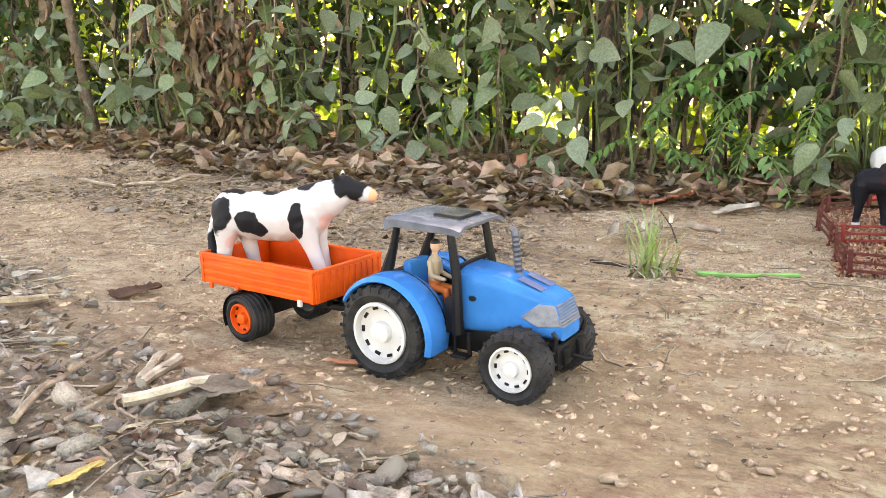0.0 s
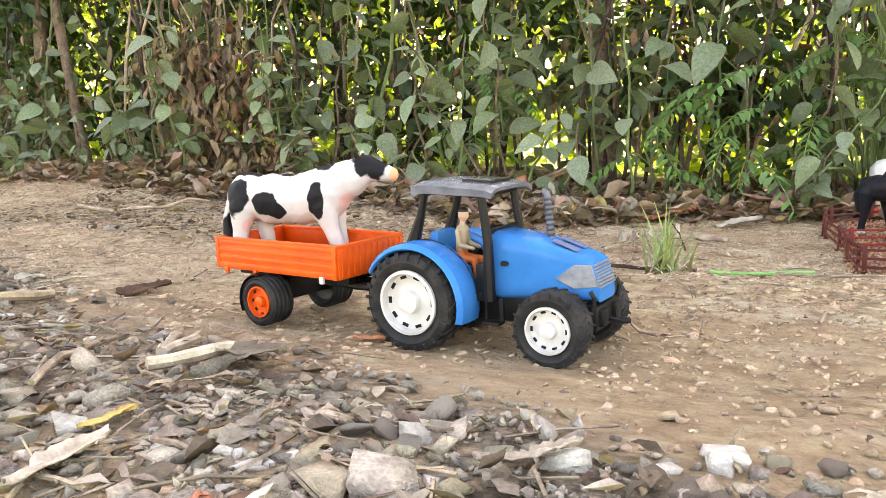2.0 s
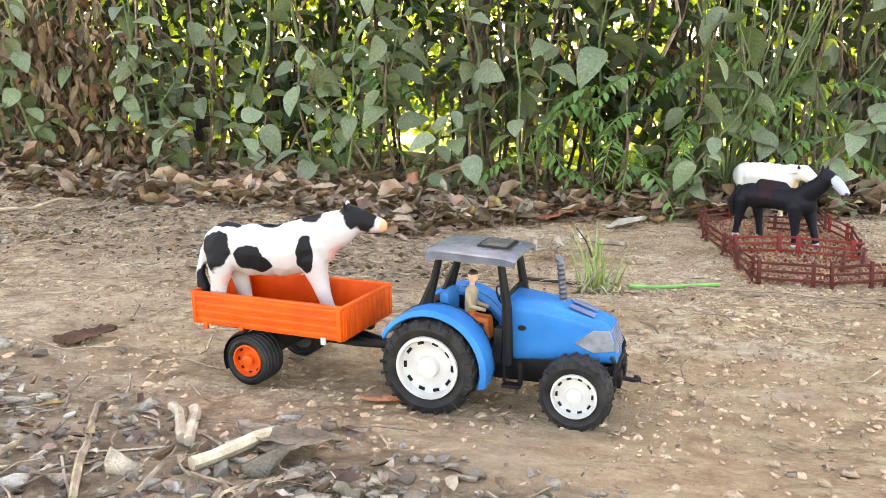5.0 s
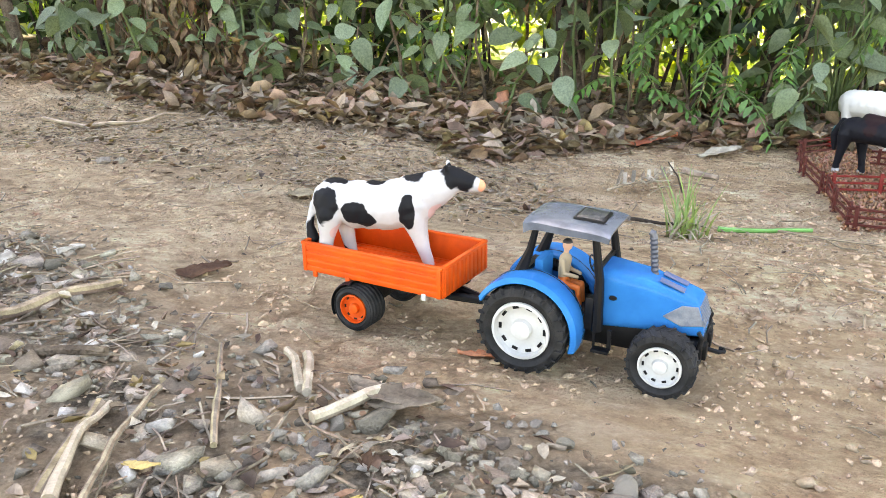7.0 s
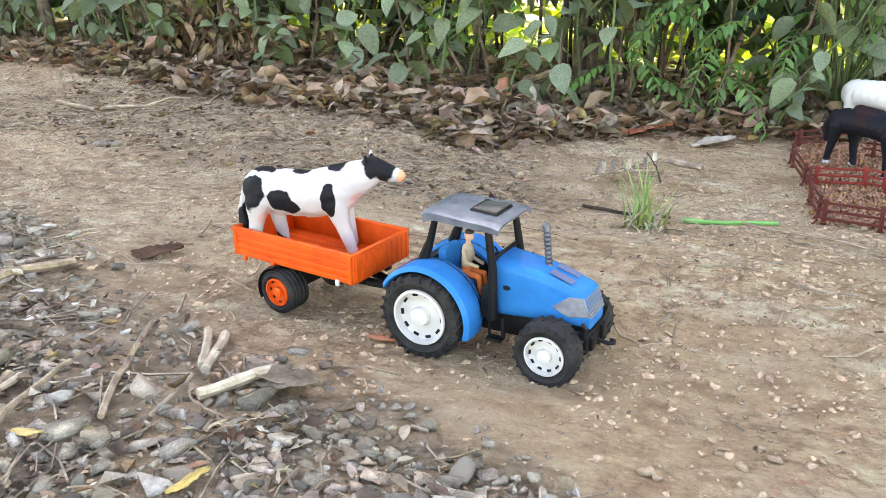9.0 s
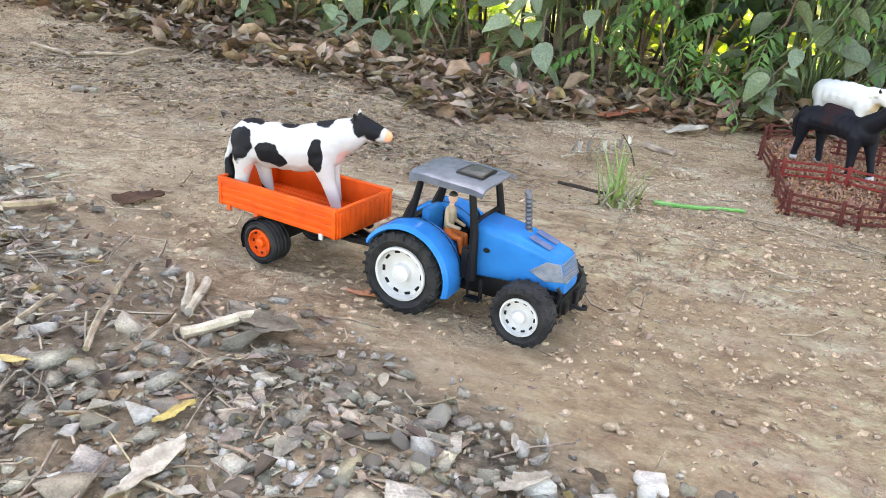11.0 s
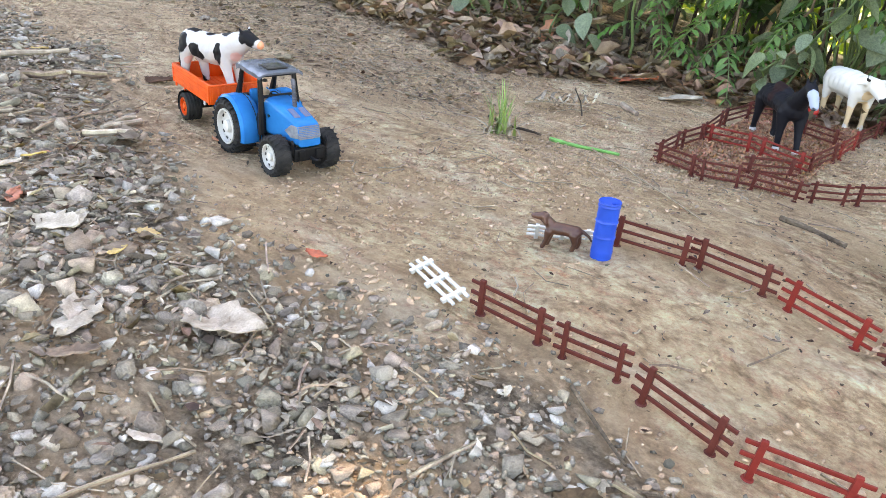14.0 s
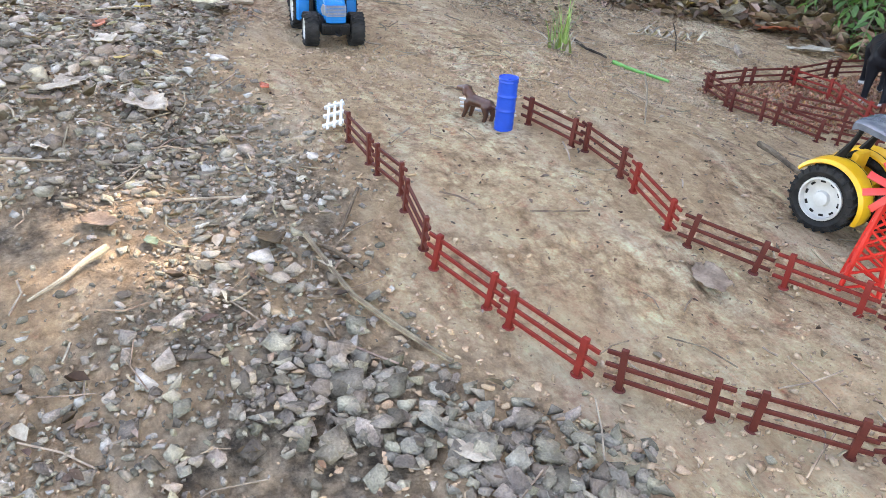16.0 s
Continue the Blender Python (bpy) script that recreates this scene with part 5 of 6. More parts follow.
twig_bed("twigs", 1900, shoulder, 31, "thin dry twigs strewn over the gravel")
twig_bed("twigs", 650, far_side, 32, "thin dry twigs strewn over the far side of the track")
twig_bed("twigs", 200, hedge_foot, 33, "dry twigs in the leaf litter")
twig_bed("twigs", 900, lambda rg: (rg.uniform(-5.0, 1.2), rg.uniform(-0.3, 1.5)), 34, "a few thin twigs on the bare dirt")


def stick(pts, radii, material, label, name="stick", category="stick", lift=0.004):
    bm = bmesh.new()
    full = []
    for (x0, y0, h0), (x1, y1, h1) in zip(pts, pts[1:]):
        for k in range(4):
            f = k / 4
            full.append((x0 + (x1 - x0) * f, y0 + (y1 - y0) * f, h0 + (h1 - h0) * f))
    full.append(pts[-1])
    rg = random.Random(int(1000 * abs(pts[0][0])))
    rr = [radii[0] + (radii[1] - radii[0]) * k / (len(full) - 1) for k in range(len(full))]
    tube(bm, [(x + rg.gauss(0, r * 0.12), y + rg.gauss(0, r * 0.12), ground_z(x, y) + h + r * 0.8) for (x, y, h), r in zip(full, rr)], [r * rg.uniform(0.85, 1.15) for r in rr], 8)
    return tagged(finish(name, bm, material), label, category, "fallen sticks")


stick([(-3.995, 1.24, 0.0), (-3.93, 1.43, 0.06), (-3.82, 1.60, 0.09), (-3.55, 1.75, 0.09)], (0.0045, 0.003), TWIG, "pale bent dry branch reaching out of the hedge", "branch", "branch")
stick([(-2.50, 0.98, 0.0), (-2.30, 0.99, 0.005), (-2.18, 1.03, 0.01), (-2.12, 1.09, 0.03), (-2.10, 1.16, 0.015)], (0.008, 0.004), TWIG, "thin curled brown root lying on the dirt", "branch", "branch")
stick([(-1.656, -0.278, 0.01), (-1.605, -0.103, 0.012)], (0.008, 0.007), STRAW, "pale weathered stick on the gravel")
stick([(-1.021, -0.625, 0.004), (-1.06, -0.54, 0.012), (-1.083, -0.471, 0.004)], (0.0065, 0.0035), STRAW, "pale peeled stick on the gravel")
stick([(-0.993, -0.62, 0.008), (-1.03, -0.52, 0.010), (-1.057, -0.425, 0.012)], (0.004, 0.003), TWIG, "thin grey stick on the gravel")
stick([(-0.961, -0.263, 0.0), (-0.903, -0.381, 0.006)], (0.007, 0.005), STRAW, "short pale stick on the gravel")
stick([(-0.869, -0.438, 0.004), (-0.82, -0.36, 0.012)], (0.007, 0.006), STRAW, "short split pale stick on the gravel")
stick([(-0.706, -0.075, 0.0), (-0.60, -0.085, 0.002), (-0.494, -0.104, 0.0)], (0.0016, 0.0014), TWIG, "long thin twig on the bare dirt")
stick([(-1.286, -0.372, 0.0), (-1.176, -0.364, 0.01)], (0.008, 0.007), BARK, "short dark stick on the gravel")
stick([(0.205, 0.496, 0.0), (0.344, 0.459, 0.0)], (0.0065, 0.005), BARK, "short brown stick on the dirt beside the pens")
stick([(-0.445, 0.612, 0.0), (-0.258, 0.652, 0.0)], (0.006, 0.0045), GREEN_STICK, "fresh green stalk lying on the dirt")
stick([(0.392, -0.858, 0.001), (0.365, -0.812, 0.006), (0.322, -0.764, 0.010)], (0.0018, 0.0058), STRAW, "pale dry leaf stalk with a flared end")
stick([(0.371, -0.522, 0.012), (0.50, -0.50, 0.008), (0.641, -0.431, 0.004)], (0.004, 0.003), TWIG, "long brown palm rib on the gravel")
stick([(0.245, -0.40, 0.002), (0.36, -0.47, 0.004)], (0.003, 0.002), BARK, "thin dark twig by the fence")
stick([(-0.963, 1.635, 0.02), (-0.70, 1.60, 0.02)], (0.022, 0.018), BARK, "short mossy log in the leaf litter", "log", "log")
stick([(-1.20, 1.58, 0.02), (-1.02, 1.66, 0.10), (-0.92, 1.70, 0.14)], (0.007, 0.014), DRY_LEAF, "curled reddish strip of bark in the litter", "bark_strip", "bark")


def big_leaf(x, y, size, yaw, material, label, h=0.004, pitch=0.05, roll=0.0, curl=0.35, wide=1.0):
    """One large fallen leaf with lobed edge and curl."""
    bm = bmesh.new()
    nu, nv = 15, 7
    rg = random.Random(int(abs(x) * 977 + abs(y) * 577))
    grid = {}
    for i in range(nu):
        u = i / (nu - 1)
        w = 0.30 * wide * math.sin(math.pi * min(1, u * 0.97 + 0.03)) ** 0.75 * rg.uniform(0.72, 1.12) + 0.004
        for j in range(nv):
            v = 2 * j / (nv - 1) - 1
            z = curl * (0.5 * (v * w) ** 2 * 3 + 0.35 * (u - 0.5) ** 2) + rg.uniform(-0.02, 0.02) + 0.03 * math.sin(5 * u + 3 * v + x * 40)
            grid[i, j] = bm.verts.new((u - 0.5 + rg.uniform(-0.02, 0.02), v * w + rg.uniform(-0.015, 0.015), z))
    for i in range(nu - 1):
        for j in range(nv - 1):
            bm.faces.new((grid[i, j], grid[i + 1, j], grid[i + 1, j + 1], grid[i, j + 1]))
    bmesh.ops.transform(bm, matrix=Matrix.Scale(size, 4), verts=bm.verts)
    ob = finish("fallen_leaf", bm, material)
    ob.matrix_world = Matrix.Translation((x, y, ground_z(x, y) + h)) @ Euler((roll, -pitch, yaw), "XYZ").to_matrix().to_4x4()
    so = ob.modifiers.new("thick", "SOLIDIFY")
    so.thickness = 0.0008
    return tagged(ob, label, "leaf", "large fallen leaves")


big_leaf(-4.906, 1.757, 0.13, 0.15, WHITE_LEAF, "large bleached white leaf at the foot of the hedge", 0.016, 0.05, 0.45, 0.2, 0.7)
big_leaf(-4.697, 0.974, 0.085, 0.9, GREY_LEAF, "torn grey-brown dead leaf lying on the dirt", 0.010, 0.1, 0.2, 0.5, 1.0)
big_leaf(-4.10, 1.53, 0.08, 1.0, RED_LEAF, "orange-red fallen leaf by the hedge", 0.01, 0.3, 0.4)
big_leaf(-3.43, 1.39, 0.13, 0.3, YELLOW_LEAF, "large yellow fallen leaf by the hedge", 0.01, 0.15)
big_leaf(-3.30, 1.47, 0.12, -0.6, PALE_LEAF, "long pale fallen leaf by the hedge", 0.03, 0.25, 0.5, 0.4, 0.5)
big_leaf(-3.81, 1.80, 0.11, 1.4, RED_LEAF, "upright orange fallen leaf caught in the hedge", 0.05, 1.2)
big_leaf(-2.86, 1.80, 0.10, 0.9, PALE_LEAF, "pale fallen leaf at the hedge foot", 0.03, 0.6)
big_leaf(-2.43, 1.60, 0.10, 1.3, PALE_LEAF, "pale torn leaf in the litter", 0.03, 0.8)
big_leaf(-1.30, 0.41, 0.10, -0.6, GREY_LEAF, "grey-brown fallen leaf on the track", 0.012, 0.1)
big_leaf(-1.14, 1.62, 0.15, 1.5, RED_LEAF, "reddish dry leaf standing in the litter", 0.05, 1.2, 0.2, 0.3, 0.7)
big_leaf(-1.03, 1.59, 0.10, 1.5, PALE_LEAF, "pale oval leaf standing in the litter", 0.035, 1.3, 0.1, 0.2, 0.9)
big_leaf(-0.62, 1.42, 0.16, 0.2, RED_LEAF, "broad reddish leaf in the litter", 0.02, 0.2)
big_leaf(-0.42, 1.36, 0.14, 0.5, PALE_LEAF, "pale long leaf in the litter", 0.015, 0.15, 0, 0.4, 0.7)
big_leaf(-0.214, -0.777, 0.11, -0.9, PALE_LEAF, "pale olive fallen leaf on the gravel", 0.01, 0.1, 0.1, 0.3, 0.7)
big_leaf(-0.102, -0.656, 0.12, 0.4, PALE_LEAF, "torn whitish leaf on the gravel", 0.012, 0.1)
big_leaf(-0.456, -0.686, 0.09, 0.3, PALE_LEAF, "grey curled leaf on the gravel", 0.015, 0.1, 0.2)
big_leaf(-0.80, -0.38, 0.11, -0.2, GREY_LEAF, "purplish-grey torn leaf on the gravel", 0.014, 0.1, 0.2, 0.5, 0.6)
big_leaf(-0.98, -0.557, 0.036, 0.2, YELLOW_LEAF, "ochre narrow leaf on the gravel", 0.012, 0.05, 0, 0.2, 0.6)
big_leaf(0.245, -0.764, 0.06, 0.8, GREY_LEAF, "torn whitish leaf in a sun patch", 0.012, 0.1)
big_leaf(0.777, -0.476, 0.055, 0.6, PALE_LEAF, "smooth pale cream leaf on the gravel", 0.010, 0.05, 0, 0.3, 0.8)
big_leaf(0.36, -0.565, 0.06, 0.2, DRY_LEAF, "tan dry leaf scrap on the gravel", 0.010, 0.2)
big_leaf(0.60, 0.00, 0.09, -0.5, GREY_LEAF, "dark curled dead leaf between the fences", 0.008, 0.05)
big_leaf(-0.36, -0.60, 0.04, 0.4, YELLOW_LEAF, "small bright yellow leaf on the gravel", 0.008)
big_leaf(0.313, -0.709, 0.03, 0.3, GREEN_LEAF, "small green leaf on the gravel", 0.008)
big_leaf(-1.706, -0.137, 0.05, 0.7, YELLOW_LEAF, "small yellow leaf on the gravel", 0.012)
big_leaf(-1.84, -0.27, 0.06, 0.1, PALE_LEAF, "crumpled whitish leaf on the gravel", 0.015, 0.2, 0.3)
big_leaf(-0.75, -0.20, 0.07, 0.0, RED_LEAF, "reddish narrow leaf on the gravel edge", 0.006, 0.05, 0, 0.3, 0.4)

# loose stones that lie apart on the track: x, y, radius
LOOSE = [
(-5.376, 0.267, 0.007), (-5.399, 0.205, 0.011), (-5.387, 0.349, 0.008), (-5.052, 0.367, 0.011), (-4.033, 0.535, 0.017), (-4.306, 0.372, 0.014),
         (-4.990, 0.318, 0.010), (-5.824, 0.928, 0.011), (-6.100, 1.392, 0.030), (-5.755, 1.077, 0.019), (-5.751, 0.643, 0.009), (-3.804, 0.909, 0.014),
         (-4.275, 0.362, 0.012), (-3.807, 0.882, 0.016), (-3.887, 0.487, 0.016), (-2.817, 0.183, 0.008), (-3.091, -0.066, 0.013), (-2.398, 0.087, 0.012),
         (-3.092, -0.074, 0.018), (-2.485, -0.004, 0.012), (-2.825, -0.029, 0.008), (-2.791, 0.186, 0.007), (-1.889, 0.570, 0.025), (-1.376, -0.088, 0.011),
         (-1.281, -0.104, 0.016), (-1.187, -0.059, 0.014), (-1.936, 0.565, 0.027), (-1.061, -0.360, 0.013), (-0.645, -0.383, 0.010), (-0.669, -0.372, 0.009),
         (-0.658, -0.364, 0.011), (-0.330, -0.473, 0.013), (-0.094, -0.485, 0.014), (0.303, -0.647, 0.011), (-0.300, -0.472, 0.014), (0.894, -0.187, 0.010),
         (0.743, -0.378, 0.010), (0.752, -0.628, 0.010), (0.666, -0.563, 0.011), (0.700, -0.632, 0.012), (0.477, -0.696, 0.012), (0.521, -0.622, 0.011)]
for k, (x, y, r) in enumerate(LOOSE):
    ob = new("loose_stone", stones[k % len(stones)])
    ob.matrix_world = Matrix.Translation((x, y, ground_z(x, y) + 0.25 * r)) @ Euler((0.1, -0.1, 1.7 * k)).to_matrix().to_4x4() @ Matrix.Scale(r, 4)
    tagged(ob, "single weathered stone lying on the dirt", "stone", "loose stones")

big_leaf(0.102, -0.928, 0.1, 0.0, PALE_LEAF, "large whitish torn leaf on the gravel", 0.010, 0.1, -0.24, 0.3, 0.60)
big_leaf(0.257, -0.949, 0.07, 1.3, DRY_LEAF, "curled brown leaf on the gravel", 0.010, 0.1, 0.00, 0.4, 0.72)
big_leaf(-0.232, -0.776, 0.055, 2.6, PALE_LEAF, "narrow pale upright leaf scrap", 0.010, 0.1, 0.24, 0.5, 0.84)
big_leaf(-0.150, -0.816, 0.06, 0.8, DRY_LEAF, "tan narrow leaf on the gravel", 0.010, 0.1, -0.12, 0.6, 0.96)
big_leaf(-0.095, -0.650, 0.06, 2.1, PALE_LEAF, "broken whitish leaf on the gravel", 0.010, 0.1, 0.12, 0.3, 0.60)
big_leaf(0.004, -0.824, 0.045, 0.3, PALE_LEAF, "small cream leaf on the gravel", 0.010, 0.1, -0.24, 0.4, 0.72)
big_leaf(-0.320, -0.668, 0.03, 1.6, YELLOW_LEAF, "bright yellow leaf scrap on the gravel", 0.010, 0.1, 0.00, 0.5, 0.84)
big_leaf(-0.820, -0.371, 0.09, 2.9, GREY_LEAF, "torn grey leaf on the gravel", 0.010, 0.1, 0.24, 0.6, 0.96)
big_leaf(-0.777, -0.573, 0.042, 1.1, YELLOW_LEAF, "ochre oval leaf on the gravel", 0.010, 0.1, -0.12, 0.3, 0.60)
big_leaf(-0.598, -0.683, 0.05, 2.4, RED_LEAF, "orange-brown leaf on the gravel", 0.010, 0.1, 0.12, 0.4, 0.72)
big_leaf(-0.460, -0.546, 0.05, 0.6, PALE_LEAF, "pale small leaf on the gravel", 0.010, 0.1, -0.24, 0.5, 0.84)
big_leaf(-0.450, -0.674, 0.085, 1.9, PALE_LEAF, "large crumpled whitish leaf on the gravel", 0.010, 0.1, 0.00, 0.6, 0.96)
big_leaf(-0.189, -0.429, 0.045, 0.1, RED_LEAF, "reddish leaf scrap on the dirt", 0.010, 0.1, 0.24, 0.3, 0.60)
big_leaf(-0.742, -0.645, 0.07, 1.4, PALE_LEAF, "torn pale leaf on the gravel", 0.010, 0.1, -0.12, 0.4, 0.72)
big_leaf(-1.889, -0.222, 0.05, 2.7, GREY_LEAF, "bluish grey crumpled leaf on the gravel", 0.010, 0.1, 0.12, 0.5, 0.84)
big_leaf(-1.864, -0.178, 0.05, 0.9, PALE_LEAF, "pale leaf scrap on the gravel", 0.010, 0.1, -0.24, 0.6, 0.96)
big_leaf(-1.718, -0.170, 0.025, 2.2, RED_LEAF, "pinkish leaf scrap on the gravel", 0.010, 0.1, 0.00, 0.3, 0.60)
big_leaf(-1.256, -0.036, 0.09, 0.4, DRY_LEAF, "brown curled leaf on the dirt", 0.010, 0.1, 0.24, 0.4, 0.72)
big_leaf(-2.328, -0.215, 0.1, 1.7, PALE_LEAF, "whitish crumpled leaf in the gravel", 0.010, 0.1, -0.12, 0.5, 0.84)
big_leaf(-5.101, 0.841, 0.03, 3.0, DRY_LEAF, "small brown leaf on the dirt", 0.010, 0.1, 0.12, 0.6, 0.96)
big_leaf(-4.700, 0.993, 0.04, 1.2, GREY_LEAF, "small dry leaf on the dirt", 0.010, 0.1, -0.24, 0.3, 0.60)
big_leaf(-9.999, 2.182, 0.12, 2.5, DRY_LEAF, "dark dead leaf on the dirt", 0.010, 0.1, 0.00, 0.4, 0.72)
big_leaf(-5.876, 1.596, 0.05, 0.7, DRY_LEAF, "small dark twig leaf on the dirt", 0.010, 0.1, 0.24, 0.5, 0.84)
big_leaf(-5.859, 1.613, 0.05, 2.0, DRY_LEAF, "small brown leaf by the hedge", 0.010, 0.1, -0.12, 0.6, 0.96)
stick([(0.019, -0.929, 0.004), (0.034, -0.86, 0.006), (0.045, -0.794, 0.004)], (0.0028, 0.002), TWIG, "long pale dry leaf strip on the gravel")
stick([(-0.918, -0.367, 0.004), (-0.955, -0.306, 0.007), (-0.992, -0.258, 0.004)], (0.006, 0.005), STRAW, "short pale stick among the stones")
stick([(-0.942, -0.502, 0.004), (-1.018, -0.370, 0.007), (-1.093, -0.251, 0.004)], (0.004, 0.003), TWIG, "thin brown twig among the stones")
stick([(-1.679, -0.147, 0.004), (-1.689, -0.190, 0.007), (-1.699, -0.245, 0.004)], (0.006, 0.005), TWIG, "grey brown twig on the gravel")
stick([(-2.591, -0.010, 0.004), (-2.549, -0.011, 0.007), (-2.507, -0.023, 0.004)], (0.003, 0.003), BARK, "thin dark twig on the gravel")
stick([(-2.324, -0.166, 0.004), (-2.295, -0.135, 0.007), (-2.267, -0.115, 0.004)], (0.003, 0.002), STRAW, "thin pale stalk on the gravel")
stick([(-5.346, 0.219, 0.004), (-5.321, 0.243, 0.007), (-5.295, 0.255, 0.004)], (0.002, 0.002), TWIG, "thin dark twig on the dirt")
stick([(-5.165, 0.522, 0.004), (-5.138, 0.524, 0.007), (-5.111, 0.515, 0.004)], (0.002, 0.002), TWIG, "thin dark twig lying on the dirt")
stick([(-4.801, 0.459, 0.004), (-4.778, 0.492, 0.007), (-4.755, 0.513, 0.004)], (0.003, 0.002), BARK, "dark bark scrap on the dirt")
stick([(-4.773, 0.466, 0.004), (-4.745, 0.495, 0.007), (-4.717, 0.512, 0.004)], (0.004, 0.003), BARK, "dark short stick on the dirt")
stick([(-0.326, 0.628, 0.004), (-0.099, 0.445, 0.007), (0.128, 0.249, 0.004)], (0.0025, 0.002), TWIG, "long thin twig across the dirt")
stick([(0.367, -0.528, 0.004), (0.407, -0.492, 0.007), (0.448, -0.468, 0.004)], (0.0035, 0.0025), BARK, "dark thin twig by the fence")
stick([(0.217, -0.664, 0.004), (0.225, -0.605, 0.007), (0.232, -0.557, 0.004)], (0.003, 0.002), TWIG, "thin brown twig on the gravel")
stick([(-1.032, -0.625, 0.004), (-1.061, -0.545, 0.007), (-1.090, -0.478, 0.004)], (0.007, 0.006), TWIG, "grey stick lying on the gravel")
stick([(-1.428, -0.321, 0.004), (-1.381, -0.224, 0.007), (-1.335, -0.138, 0.004)], (0.009, 0.007), TWIG, "weathered pale stick on the gravel")

# grass tuft with dry blades beside the track
tuft = thing("grass_tuft", Matrix.Translation((-0.515, 0.475, ground_z(-0.515, 0.475))), "small grass tuft, green with dry yellow blades", "grass")
rg = random.Random(8)
for count, m in ((34, TUFT), (26, STRAW)):
    for _ in range(count):
        bm = bmesh.new()
        a, ln, lean = rg.uniform(0, 6.28), rg.uniform(0.06, 0.15), rg.uniform(0.1, 0.6) if m is TUFT else rg.uniform(0.8, 1.5)
        px, py, w = rg.gauss(0, 0.016), rg.gauss(0, 0.016), rg.uniform(0.0025, 0.0055)
        prev = None
        for k in range(5):
            f = k / 4
            r, h = ln * f * math.sin(lean * (0.5 + f * 0.5)), ln * f * math.cos(lean * (0.5 + f * 0.5))
            mid = Vector((px + r * math.cos(a), py + r * math.sin(a), max(h, 0.001)))
            s = Vector((-math.sin(a), math.cos(a), 0)) * w * (1 - f * 0.9)
            cur = (bm.verts.new(mid - s), bm.verts.new(mid + s))
            if prev:
                bm.faces.new((prev[0], prev[1], cur[1], cur[0]))
            prev = cur
        part("blade", bm, m, tuft, "dry yellow blade" if m is STRAW else "")

palm = thing("dry_palm_leaf", Matrix.Translation((-0.70, 0.86, ground_z(-0.70, 0.86) + 0.008)), "bleached dry palm leaf with narrow curled leaflets on dirt", "leaf")
bm = bmesh.new()
tube(bm, [(0, 0, 0), (0.05, 0.03, 0.012), (0.10, 0.07, 0.010), (0.15, 0.13, 0.002)], [0.004, 0.0035, 0.003, 0.0015], 6)
part("rib", bm, STRAW, palm)
rg = random.Random(83)
for k in range(16):
    f = 0.1 + 0.9 * k / 15
    s = 1 if k % 2 else -1
    p = Vector((0.15 * f, 0.13 * f * f + 0.02 * f, 0.010))
    a = math.atan2(0.13, 0.15) + s * rg.uniform(0.6, 1.1)
    ln = 0.07 * (1.1 - 0.6 * f) * rg.uniform(0.8, 1.2)
    bm = bmesh.new()
    rows = []
    for j in range(5):
        u = j / 4
        q = p + Vector((math.cos(a) * ln * u, math.sin(a) * ln * u, 0.03 * math.sin(u * 2.2) * rg.uniform(0.3, 1.0)))
        w = 0.005 * math.sin(math.pi * (0.15 + 0.85 * u)) + 0.0006
        rows.append([bm.verts.new(q + Vector((-math.sin(a) * w * v, math.cos(a) * w * v, 0.002 * abs(v)))) for v in (-1, 0, 1)])
    for r0, r1 in zip(rows, rows[1:]):
        for j in range(2):
            bm.faces.new((r0[j], r0[j + 1], r1[j + 1], r1[j]))
    part("leaflet", bm, PALE_LEAF if k % 3 == 0 else GREY_LEAF, palm)
stick([(-0.520, 0.900, 0.0), (-0.535, 0.905, 0.04), (-0.560, 0.905, 0.075)], (0.0022, 0.0016), DARK_BARK, "thin dark twig standing upright in the dirt", "twig", "twig")
stick([(-0.520, 1.148, 0.0), (-0.432, 1.08, 0.0)], (0.010, 0.008), TWIG, "short thick weathered stick on the dirt")
stick([(-0.484, 1.509, 0.005), (-0.482, 1.74, 0.02)], (0.010, 0.013), TWIG, "pale root lying at the edge of the litter", "branch", "branch")
stick([(-0.66, 0.62, 0.004), (-0.56, 0.60, 0.008), (-0.47, 0.605, 0.006)], (0.004, 0.003), DARK_BARK, "dark knotted twig beside the green stalk", "twig", "twig")

